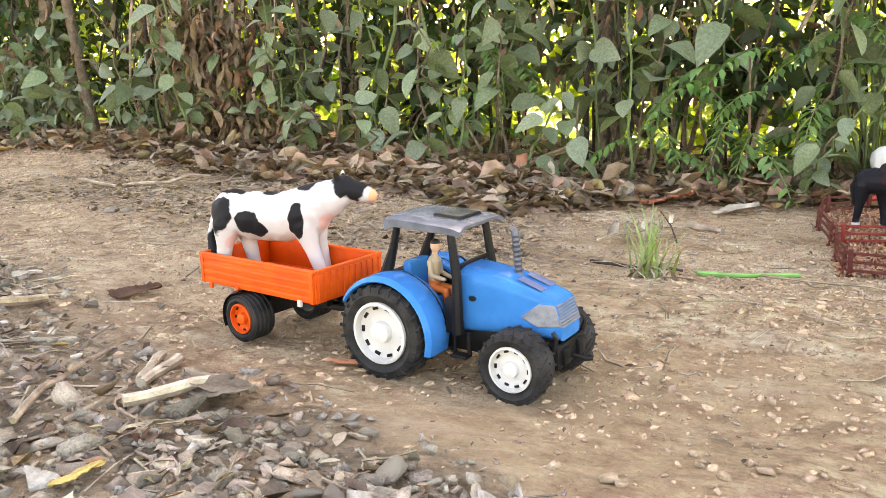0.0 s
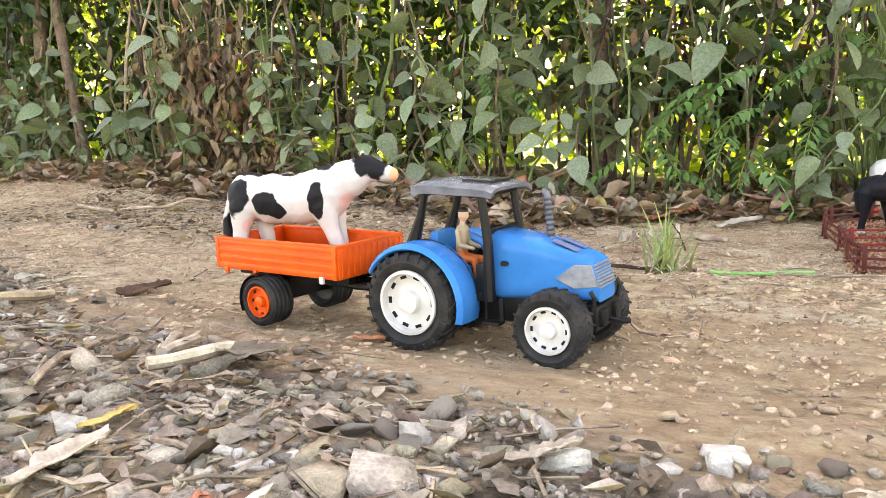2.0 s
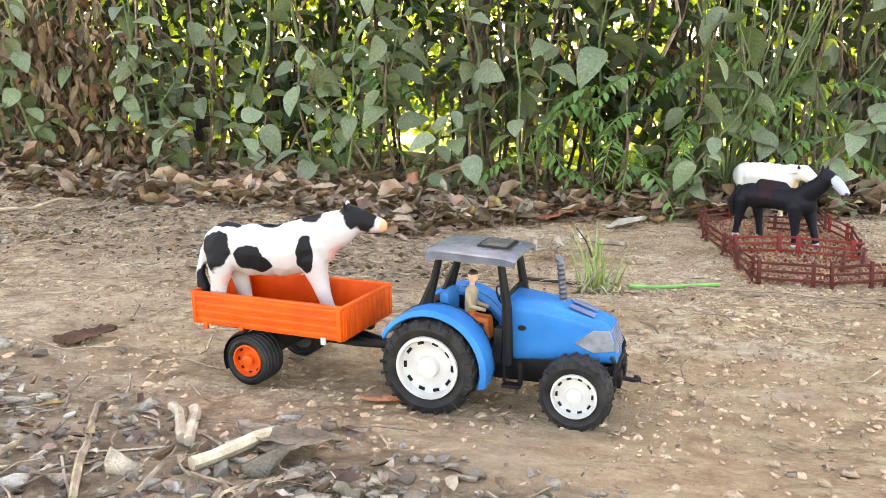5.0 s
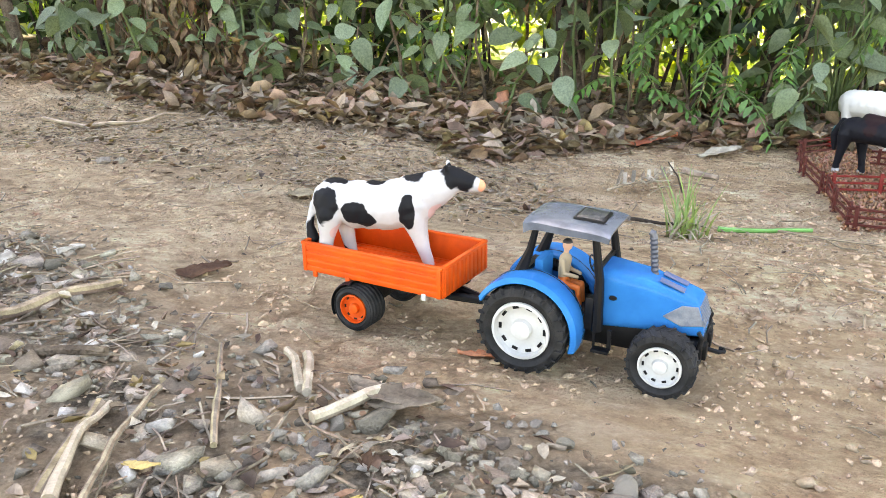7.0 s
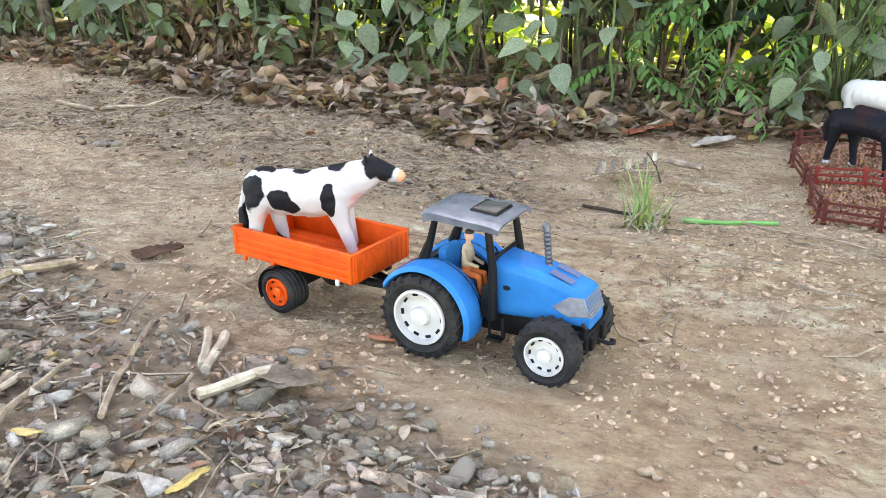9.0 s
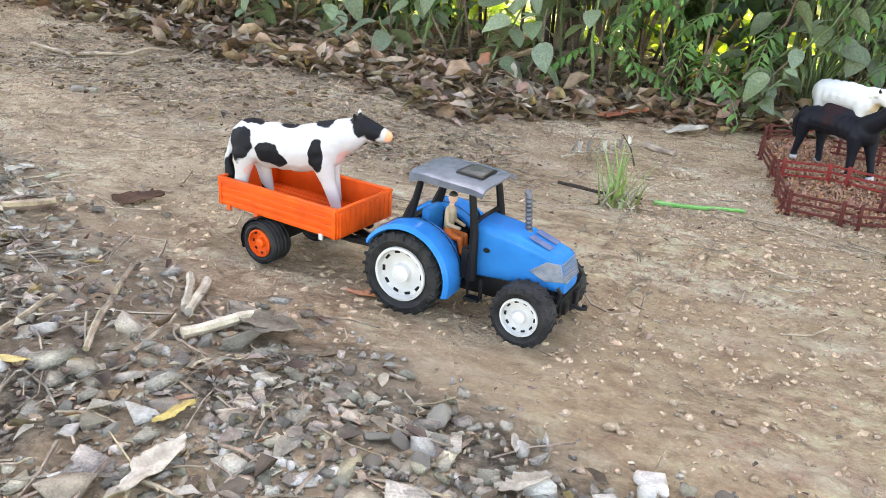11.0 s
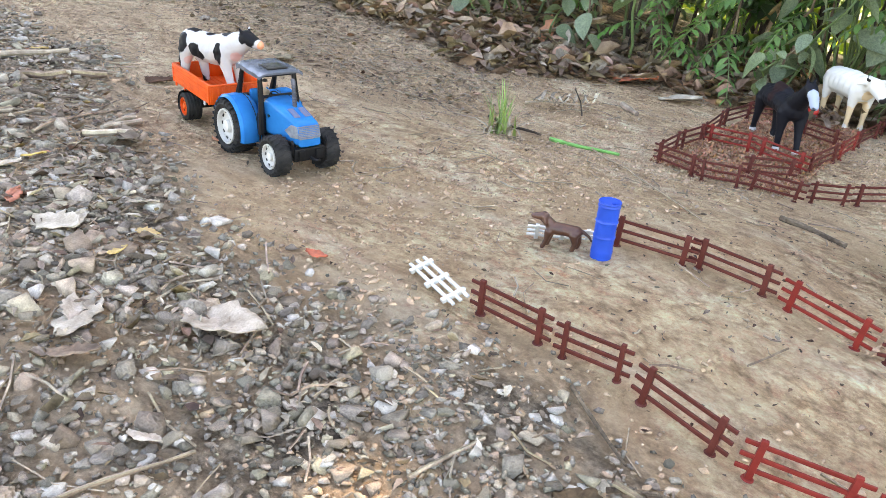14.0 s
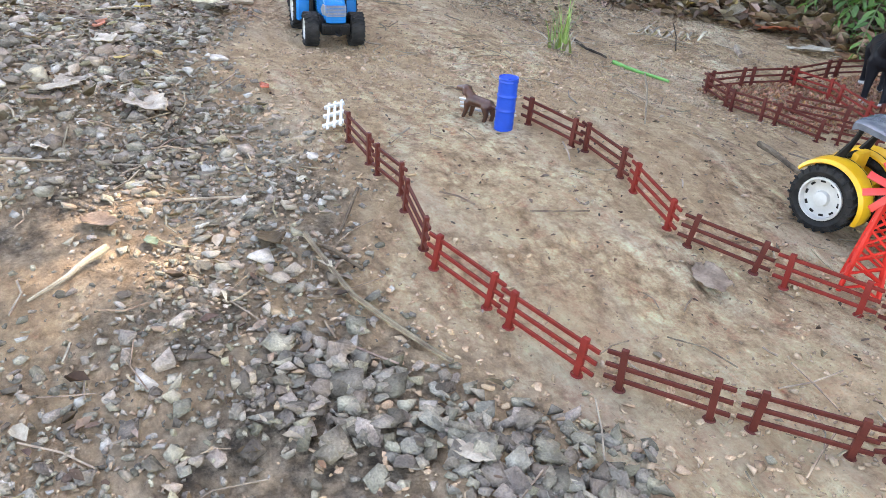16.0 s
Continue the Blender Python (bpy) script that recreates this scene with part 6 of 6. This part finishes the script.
# ---- hedge, trees and the woods behind ----
# wanted sun patches on the track (x, y, radius); leaves up-sun of them are dropped
GAPS = [(-6.315, 0.28, 0.078), (-6.3, 0.301, 0.078), (-6.209, 0.214, 0.078), (-6.628, 0.359, 0.078), (-6.497, 0.326, 0.078), (-6.77, 0.409, 0.078), (-7.027, 0.635, 0.078),
        (-6.998, 0.539, 0.078), (-8.21, 1.984, 0.14), (-8.674, 2.685, 0.14), (-9.259, 2.463, 0.14), (-5.724, 0.423, 0.08), (-5.767, 0.438, 0.078), (-6.081, 0.127, 0.078),
        (-5.038, 0.583, 0.058), (-4.997, 0.541, 0.058), (-5.051, 0.594, 0.058), (-4.93, 0.5, 0.058), (-4.954, 0.547, 0.058), (-4.919, 0.378, 0.058), (-4.97, 0.418, 0.058),
        (-6.701, 1.078, 0.078), (-7.865, 1.931, 0.078), (-5.777, 0.343, 0.078), (-5.807, 0.401, 0.078), (-4.921, 0.289, 0.058), (-4.886, 0.373, 0.058), (-4.95, 0.476, 0.058),
        (-4.908, 0.504, 0.058), (-4.983, 0.32, 0.058), (-4.712, 0.131, 0.058), (-4.715, 0.108, 0.058), (-2.429, 0.037, 0.06), (-2.43, 0.072, 0.06), (0.247, -0.805, 0.062),
        (0.282, -0.822, 0.062), (0.307, -0.854, 0.062), (0.151, -0.62, 0.062), (0.422, -0.823, 0.05), (0.426, -0.784, 0.05), (0.495, -0.552, 0.05), (0.465, -0.575, 0.05)]


def thinned(at, size):
    """Leaves of a crown that stay: gaps in the crowns let the sun through to the track."""
    t = at[:, 2] / SUN_DIR.z
    gx, gy = at[:, 0] - t * SUN_DIR.x, at[:, 1] - t * SUN_DIR.y
    keep = np.ones(len(at), bool)
    stay = np.random.default_rng(len(at)).random(len(at)) < 0.02
    for x, y, r in GAPS:
        keep &= (np.hypot(gx - x, gy - y) > r + 0.40 * size) | stay
    return keep


WINDOWS = [(-1.40, 0.12, 0.15), (-1.13, 0.13, 0.14), (-0.68, 0.12, 0.13), (-1.52, 0.30, 0.10), (-1.25, 0.25, 0.08), (-0.95, 0.05, 0.08)]


def opened(at, seed):
    """Leaves of the hedge that stay: low openings let the bright field behind show through."""
    rg = np.random.default_rng(seed)
    keep = np.ones(len(at), bool)
    for x, z, r in WINDOWS:
        keep &= (np.hypot(at[:, 0] - x + 0.22 * (at[:, 1] - 2.2), at[:, 2] - z + 0.08 * (at[:, 1] - 2.2)) > r) | (rg.random(len(at)) < 0.10)
    return keep


def foliage(name, centre, radii, count, size, material, parent, seed, shell=0.5, droop=0.4, gaps=True, wide=0.95, curl=0.25):
    rg = np.random.default_rng(seed)
    d = rg.normal(size=(count, 3))
    d /= np.linalg.norm(d, axis=1)[:, None]
    lump = 0.75 + 0.35 * np.sin(d[:, 0] * 5 + seed) * np.sin(d[:, 1] * 4 + 2 * seed) + 0.15 * np.sin(d[:, 2] * 9)
    at = np.array(centre) + d * np.array(radii) * (rg.random(count) ** shell * lump)[:, None]
    s = rg.uniform(*size, count)
    ok = thinned(at, s) if gaps else np.ones(count, bool)
    ok &= opened(at, seed)
    ok &= at[:, 2] > rise(at[:, 0], at[:, 1]) + 0.02
    at, s = at[ok], s[ok]
    n = len(at)
    base = np.array(parent.matrix_world.translation) if parent else np.zeros(3)
    return leaves(name, at - base, rg.uniform(0, 6.28, n), rg.normal(-droop, 0.5, n), rg.normal(0, 0.6, n), s, material, parent, curl=rg.normal(0.1, curl, n), wide=wide)


def stem_pts(rg, base, top, bend):
    base, top = Vector(base), Vector(top)
    n = 6
    return [base.lerp(top, k / n) + Vector((rg.gauss(0, bend), rg.gauss(0, bend), 0)) * math.sin(math.pi * k / n) for k in range(n + 1)]


# trees: x, y of the foot, radius, lean in x per metre, bark
TREES = [(-10.6, 4.3, 0.06, 0.05, BARK), (-9.29, 4.2, 0.052, -0.03, BARK), (-6.44, 3.5, 0.070, 0.04, DARK_BARK), (-4.93, 2.30, 0.055, 0.02, DARK_BARK), (-4.82, 2.45, 0.022, 0.05, DARK_BARK), (-5.36, 2.3, 0.020, 0.0, BARK), (-4.02, 2.15, 0.038, 0.03, BARK),
         (-3.70, 2.12, 0.028, -0.14, BARK), (-1.88, 3.0, 0.028, 0.02, DARK_BARK), (-1.0, 2.35, 0.042, 0.03, BARK), (0.75, 2.7, 0.05, 0.03, DARK_BARK), (2.3, 2.9, 0.06, -0.04, BARK),
         (-5.7, 3.3, 0.05, 0.02, DARK_BARK), (-7.4, 3.6, 0.05, -0.02, BARK), (-9.5, 4.1, 0.05, 0.02, BARK), (-2.8, 3.3, 0.045, 0.03, DARK_BARK), (-8.6, 4.3, 0.05, 0.0, BARK), (-12.0, 5.2, 0.06, 0.0, BARK), (-0.1, 3.4, 0.045, 0.0, DARK_BARK)]
for k, (x, y, r, lean, bark) in enumerate(TREES):
    z = float(rise(x, y)) - 0.03
    tree = thing("tree", Matrix.Translation((x, y, z)), "slender %s tree with leafy crown rising out of the hedge" % ("dark-barked" if bark is DARK_BARK else "grey-brown"), "tree", "trees behind the hedge")
    rg = random.Random(50 + k)
    high = rg.uniform(4.6, 5.2)
    bm = bmesh.new()
    pts = [(lean * high * f + 0.03 * math.sin(f * 9 + k), 1.1 * f * f + 0.02 * math.cos(f * 7 + k), high * f) for f in (j / 14 for j in range(15))]
    tube(bm, pts, [r * (1.25 if j == 0 else 1.0) * (1 - 0.45 * j / 14) * rg.uniform(0.94, 1.06) for j in range(15)], 14)
    if bark is DARK_BARK and r > 0.05:
        for q in range(6):
            a = q * 1.05
            tube(bm, stem_pts(rg, (1.0 * r * math.cos(a), 1.0 * r * math.sin(a), 0), (lean * 2.2 + 1.3 * r * math.cos(a + 1), 0.1 + 1.3 * r * math.sin(a + 1), 2.2), 0.03), [r * 0.38, r * 0.36, r * 0.33, r * 0.3, r * 0.27, r * 0.24, r * 0.2], 8)
    part("trunk", bm, bark, tree)
    top = Vector(pts[-1])
    for j in range(5):
        bm = bmesh.new()
        a = j * 1.3 + k
        end = top + Vector((1.1 * math.cos(a), 0.5 + 1.2 * math.sin(a), 0.5 + 0.5 * rg.random()))
        tube(bm, stem_pts(rg, Vector(pts[10 + j % 4]), end, 0.08), [r * 0.45, r * 0.4, r * 0.34, r * 0.28, r * 0.22, r * 0.16, r * 0.1], 6)
        part("limb", bm, bark, tree)
    # unseen crown, added up-sun of the track only to cast its dappled shade
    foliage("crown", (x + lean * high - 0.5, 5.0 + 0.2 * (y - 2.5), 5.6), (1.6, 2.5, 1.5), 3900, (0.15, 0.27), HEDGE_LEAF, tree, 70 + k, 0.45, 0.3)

# bushes of the hedge, each with thin stems and a loose crown
x = -20.5
k = 0
while x < 3.2:
    rg = random.Random(200 + k)
    y = float(hedge_y(x)) + rg.uniform(0.30, 0.75)
    z = float(rise(x, y)) - 0.02
    bush = thing("bush", Matrix.Translation((x, y, z)), "tangled green bush with thin stems in the hedge", "bush", "hedge bushes")
    for _ in range(5):
        bm = bmesh.new()
        b = (rg.gauss(0, 0.16), rg.gauss(0, 0.16), 0)
        h = rg.uniform(1.2, 2.3)
        tube(bm, stem_pts(rg, b, (b[0] + rg.gauss(0, 0.22), b[1] + rg.gauss(0, 0.15), h), 0.05), [rg.uniform(0.005, 0.013) * (1 - 0.09 * j) for j in range(7)], 6)
        part("stem", bm, rg.choice([BARK, DARK_BARK, TWIG]), bush)
    thin = 1.25 if x < -10 else (0.6 if x < -6.6 else 0.9)
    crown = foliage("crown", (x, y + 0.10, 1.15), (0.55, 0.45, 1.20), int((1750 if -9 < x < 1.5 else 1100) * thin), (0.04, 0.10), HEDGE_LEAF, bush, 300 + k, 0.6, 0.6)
    foliage("low_leaves", (x, y - 0.05, 0.32), (0.45, 0.28, 0.50), int(330 * thin), (0.06, 0.12), GREEN_LEAF if k % 3 else HEDGE_LEAF, bush, 400 + k, 0.6, 0.5)
    if -9 < x < 1.5:
        foliage("dry_leaves", (x, y - 0.05, 0.45), (0.50, 0.32, 0.55), 80, (0.05, 0.10), DRY_LEAF, bush, 460 + k, 0.6, 0.9, True, 0.6, 0.7)
    x += rg.uniform(0.42, 0.60)
    k += 1

# thin upright canes between the bushes
rg = random.Random(77)
for k in range(105):
    x = rg.uniform(-9.5, 1.8) if k < 30 else rg.uniform(-2.6, 1.2)
    y = float(hedge_y(x)) + rg.uniform(0.05, 1.0)
    bm = bmesh.new()
    r = rg.uniform(0.004, 0.011)
    tube(bm, stem_pts(rg, (0, 0, -0.02), (rg.gauss(0, 0.25), rg.gauss(0, 0.15), rg.uniform(1.2, 2.4)), 0.04), [r * (1 - 0.08 * j) for j in range(7)], 6)
    ob = finish("cane", bm, rg.choice([BARK, DARK_BARK, DARK_BARK, GRASS, DARK_BARK]))
    ob.location = (x, y, float(rise(x, y)))
    tagged(ob, "thin upright woody cane in the hedge", "stem", "hedge canes")


def leaf_mesh(name, seed, wide, bend):
    """One broad leaf with a folded midrib and wavy edge, 1 m long."""
    rg = random.Random(seed)
    bm = bmesh.new()
    grid = {}
    for i in range(7):
        u = i / 6
        w = wide * (math.sin(math.pi * (0.04 + 0.96 * u) ** 0.8)) ** 0.8 + 0.01
        for j in range(5):
            v = j / 2 - 1
            grid[i, j] = bm.verts.new((u, v * w, 0.16 * abs(v) * w * 1.6 - bend * u * u + rg.uniform(-0.012, 0.012)))
    for i in range(6):
        for j in range(4):
            bm.faces.new((grid[i, j], grid[i + 1, j], grid[i + 1, j + 1], grid[i, j + 1]))
    tube(bm, [(-0.22, 0, 0.03), (0, 0, 0)], 0.012, 4)
    me = bpy.data.meshes.new(name)
    bm.to_mesh(me)
    bm.free()
    me.polygons.foreach_set("use_smooth", [True] * len(me.polygons))
    return me


LEAF_MESHES = [leaf_mesh("leaf", k, (0.30, 0.36, 0.42, 0.33)[k], (0.15, 0.3, 0.45, 0.6)[k]) for k in range(4)]
for me in LEAF_MESHES:
    me.materials.append(GREEN_LEAF)


def sapling(x, y, high, count, size, seed, spread=0.12):
    rg = random.Random(seed)
    z = ground_z(x, y) - 0.01
    t = thing("sapling", Matrix.Translation((x, y, z)), "young plant with broad green leaves at the hedge foot, sky sheen greyed into their colour", "sapling", "broad-leaved saplings")
    top = Vector((rg.gauss(0, spread), rg.gauss(-0.05, spread * 0.6), high))
    bm = bmesh.new()
    spine = stem_pts(rg, (0, 0, 0), top, 0.02)
    tube(bm, spine, [0.006, 0.0055, 0.005, 0.0045, 0.004, 0.0035, 0.003], 6)
    part("stem", bm, BARK if seed % 2 else GRASS, t)
    for k in range(count):
        f = 0.30 + 0.70 * (k + rg.random()) / count
        p = spine[0].lerp(top, f)
        yaw = 2.4 * k + rg.uniform(-0.4, 0.4)
        ob = new("leaf", LEAF_MESHES[rg.randrange(4)])
        ob.parent = t
        s = size * rg.uniform(0.45, 1.15)
        out = Vector((math.cos(yaw), math.sin(yaw), 0.15)) * s * 0.25
        ob.matrix_local = Matrix.Translation(p + out) @ Euler((rg.gauss(0, 0.45), rg.uniform(-0.55, 0.85), yaw), "XYZ").to_matrix().to_4x4() @ Matrix.Scale(s, 4)
    return t


SAPLINGS = [(-7.3, 2.45, 0.5, 9, 0.12), (-6.75, 2.30, 0.35, 8, 0.12), (-6.35, 2.15, 0.75, 13, 0.15), (-6.08, 2.02, 0.45, 9, 0.15), (-5.85, 2.15, 0.85, 13, 0.14), (-5.5, 2.05, 0.60, 12, 0.13), (-5.30, 1.95, 0.85, 13, 0.12),
            (-5.05, 2.05, 0.40, 9, 0.12), (-4.95, 2.15, 0.9, 12, 0.11), (-4.70, 1.90, 0.42, 10, 0.11), (-4.50, 1.66, 0.24, 9, 0.12), (-4.38, 1.85, 0.50, 10, 0.10), (-4.15, 1.75, 0.30, 9, 0.10), (-4.02, 1.95, 0.5, 9, 0.10),
            (-3.90, 1.62, 0.20, 7, 0.10), (-3.72, 1.78, 0.30, 8, 0.12), (-3.55, 1.62, 0.20, 7, 0.11), (-3.42, 1.80, 0.35, 9, 0.11), (-3.2, 1.85, 0.30, 8, 0.10), (-3.05, 1.75, 0.22, 6, 0.09), (-2.15, 1.85, 0.45, 8, 0.10), (-1.75, 1.95, 0.5, 7, 0.09), (-0.75, 1.85, 0.6, 8, 0.09), (0.35, 2.15, 0.5, 8, 0.10)]
rg = random.Random(19)
for k in range(52):
    x = rg.uniform(-7.2, -2.9) if k < 20 else rg.uniform(-2.9, 0.9)
    SAPLINGS.append((x, float(hedge_y(x)) - rg.uniform(-0.12 if k > 25 else -0.05, 0.22), rg.uniform(0.12, 0.42) * (1.7 if k > 32 else 1.0), rg.randint(5, 8) + (4 if k > 32 else 0), rg.uniform(0.07, 0.12)))
for k in range(16):
    x = -2.7 + 0.22 * k + rg.uniform(-0.08, 0.08)
    SAPLINGS.append((x, float(hedge_y(x)) + rg.uniform(0.0, 0.18), rg.uniform(0.6, 1.05), rg.randint(13, 17), rg.uniform(0.10, 0.14)))
for k, (x, y, h, c, s) in enumerate(SAPLINGS):
    sapling(x, y, h, c, s, 500 + k)

# dried-out shrub with hanging brown leaves
dead = thing("dead_shrub", Matrix.Translation((-2.65, 1.95, float(rise(-2.65, 1.95)))), "dead shrub with bare stems and hanging dry brown leaves", "shrub")
rg = random.Random(61)
for k in range(12):
    bm = bmesh.new()
    b = (rg.uniform(-0.3, 0.3), rg.uniform(-0.1, 0.2), 0)
    tube(bm, stem_pts(rg, b, (b[0] + rg.gauss(0, 0.25), b[1] - rg.uniform(0, 0.2), rg.uniform(0.5, 1.3)), 0.04), [0.006, 0.0055, 0.005, 0.0045, 0.004, 0.003, 0.002], 5)
    part("stem", bm, TWIG, dead)
foliage("dry_leaves", (-2.65, 1.86, 0.50), (0.42, 0.22, 0.50), 620, (0.05, 0.11), DRY_LEAF, dead, 62, 0.6, 1.1, True, 0.6, 0.9)
foliage("low_dry_leaves", (-2.45, 1.78, 0.15), (0.45, 0.18, 0.16), 260, (0.05, 0.10), DRY_LEAF, dead, 63, 0.6, 0.7, True, 0.6, 0.9)
heap = thing("brush_pile", Matrix.Translation((-8.9, 3.15, float(rise(-8.9, 3.15)))), "dark heap of dead branches and brush at the hedge", "brush")
for k in range(36):
    bm = bmesh.new()
    a = rg.uniform(-0.7, 0.7) + (math.pi if k % 2 else 0)
    p = Vector((rg.gauss(0, 0.35), rg.gauss(0, 0.15), rg.uniform(0.05, 0.45)))
    d = Vector((math.cos(a), 0.4 * math.sin(a), rg.uniform(-0.35, 0.35))) * rg.uniform(0.3, 0.7)
    tube(bm, stem_pts(rg, p - d / 2, p + d / 2, 0.04), [0.012, 0.011, 0.010, 0.009, 0.008, 0.006, 0.004], 5)
    part("branch", bm, DARK_BARK if k % 3 else TWIG, heap)
stick([(-8.05, 2.72, 0.02), (-7.6, 2.55, 0.04), (-7.2, 2.35, 0.02)], (0.02, 0.014), TWIG, "grey fallen branch along the hedge foot", "branch", "branch")
stick([(-9.6, 3.2, 0.05), (-8.2, 3.4, 0.55), (-7.0, 3.3, 1.1)], (0.03, 0.022), DARK_BARK, "dark leaning dead branch in the hedge", "branch", "branch")


def frond(parent, base, yaw, length, seed, pairs=11, leaf=0.05):
    """A feathery leaf: a thin rib with paired leaflets."""
    rg = np.random.default_rng(seed)
    at, ya, pi = [], [], []
    rib = []
    for k in range(pairs + 1):
        f = k / pairs
        p = np.array([math.cos(yaw) * length * f, math.sin(yaw) * length * f, 0.35 * length * f - 0.75 * length * f * f]) + base
        rib.append(tuple(p))
        for s in (-1, 1):
            if k:
                at.append(p)
                ya.append(yaw + s * 1.15)
                pi.append(-0.25 - 0.5 * f)
    n = len(at)
    sizes = leaf * (1.1 - 0.5 * np.abs(np.linspace(-1, 1, n)))
    ob = leaves("frond", np.array(at), np.array(ya), np.array(pi) + rg.normal(0, 0.15, n), rg.normal(0, 0.2, n), sizes, FERN_LEAF, parent, wide=0.8)
    bm = bmesh.new()
    tube(bm, rib, 0.0018, 4)
    ob2 = part("rib", bm, GRASS, ob)
    return ob


for k, (x, y, h) in enumerate([(-0.72, 1.72, 0.40), (-0.42, 1.68, 0.45), (-0.15, 1.80, 0.55), (0.20, 1.80, 0.45), (-1.35, 1.95, 0.5)]):
    t = thing("feathery_shrub", Matrix.Translation((x, y, float(rise(x, y)))), "small shrub with feathery bright green compound leaves", "shrub", "feathery shrubs")
    rg = random.Random(640 + k)
    for j in range(9):
        frond(t, np.array([rg.gauss(0, 0.04), rg.gauss(0, 0.04), h * (0.25 + 0.75 * j / 8)]), rg.uniform(3.3, 6.1) if j % 4 else rg.uniform(0, 6.28), rg.uniform(0.18, 0.30), 700 + 20 * k + j, 10, 0.055)
    bm = bmesh.new()
    tube(bm, [(0, 0, -0.02), (0.01, 0, h * 0.5), (0, 0.01, h)], [0.006, 0.005, 0.003], 6)
    part("stem", bm, BARK, t)

cl = thing("cane_clump", Matrix.Translation((-0.05, 1.86, float(rise(-0.05, 1.86)))), "clump of tall green grass canes behind the toy pen", "grass")
rg = random.Random(90)
for k in range(26):
    bm = bmesh.new()
    b = (rg.gauss(0, 0.05), rg.gauss(0, 0.04), 0)
    tube(bm, stem_pts(rg, b, (b[0] + rg.gauss(0.1, 0.22), b[1] + rg.gauss(0, 0.12), rg.uniform(0.6, 1.4)), 0.02), [0.005, 0.0045, 0.004, 0.0035, 0.003, 0.0025, 0.002], 5)
    part("cane", bm, GRASS, cl)

# woods beyond the hedge, their sunlight partly put into the leaf colour
rg = np.random.default_rng(404)
n = 40000
wx = rg.uniform(-26, 9, n)
wy = np.array([float(hedge_y(v)) for v in wx]) + 2.2 + 10 * rg.random(n) ** 1.3
wz = rise(wx, wy) + 5.0 * rg.random(n) ** 1.5
keep = thinned(np.stack([wx, wy, wz], 1), 0.2) & opened(np.stack([wx, wy, wz], 1), 8) & ((np.sin(wx * 1.9 + 1.3) * np.sin(wz * 2.3 + wy) + 0.6 * np.sin(wx * 5.1 + wy * 2)) > np.where(wx < -3, -0.95, -0.55))
at = np.stack([wx, wy, wz], 1)[keep]
n = len(at)
tagged(leaves("woods", at, rg.uniform(0, 6.28, n), rg.normal(-0.3, 0.5, n), rg.normal(0, 0.6, n), rg.uniform(0.10, 0.34, n), FAR_LEAF), "yellow-green undergrowth and woods beyond the hedge, sunlight put into the leaf colour", "woods", kind="stuff")

rg = np.random.default_rng(405)
n = 26000
wx = rg.uniform(-9, 4, n)
wy = np.interp(wx, [-12, -8.4, -6.9, -4.1, -0.4, 4], [4.0, 3.0, 2.4, 1.75, 1.65, 2.2]) + 2.4 + 3.0 * rg.random(n)
wz = rise(wx, wy) + 3.4 * rg.random(n)
at = np.stack([wx, wy, wz], 1)
at = at[thinned(at, 0.2) & opened(at, 9) & ((np.sin(wx * 2.7 + 0.4) * np.sin(wz * 3.1 + wy) + 0.7 * np.sin(wx * 6.3 + wy * 2 + wz)) > -0.45)]
n = len(at)
tagged(leaves("thicket", at, rg.uniform(0, 6.28, n), rg.normal(-0.3, 0.5, n), rg.normal(0, 0.6, n), rg.uniform(0.07, 0.20, n), FAR_LEAF), "lime-green thicket close behind the hedge, sunlight put into the leaf colour", "thicket", kind="stuff")

# single stones of the gravel shoulder
holder = thing("gravel_patch", Matrix(), "larger loose grey stones on the gravel shoulder beside the toy fence", "gravel", kind="structure")
for x, y, z, size, turn, tilt in singles:
    ob = new("stone", stones[int(abs(x * 7919 + y * 104729)) % len(stones)])
    ob.parent = holder
    ob.matrix_world = Matrix.Translation((x, y, z)) @ Euler((tilt, tilt * 0.6, turn)).to_matrix().to_4x4() @ Matrix.Scale(size, 4)
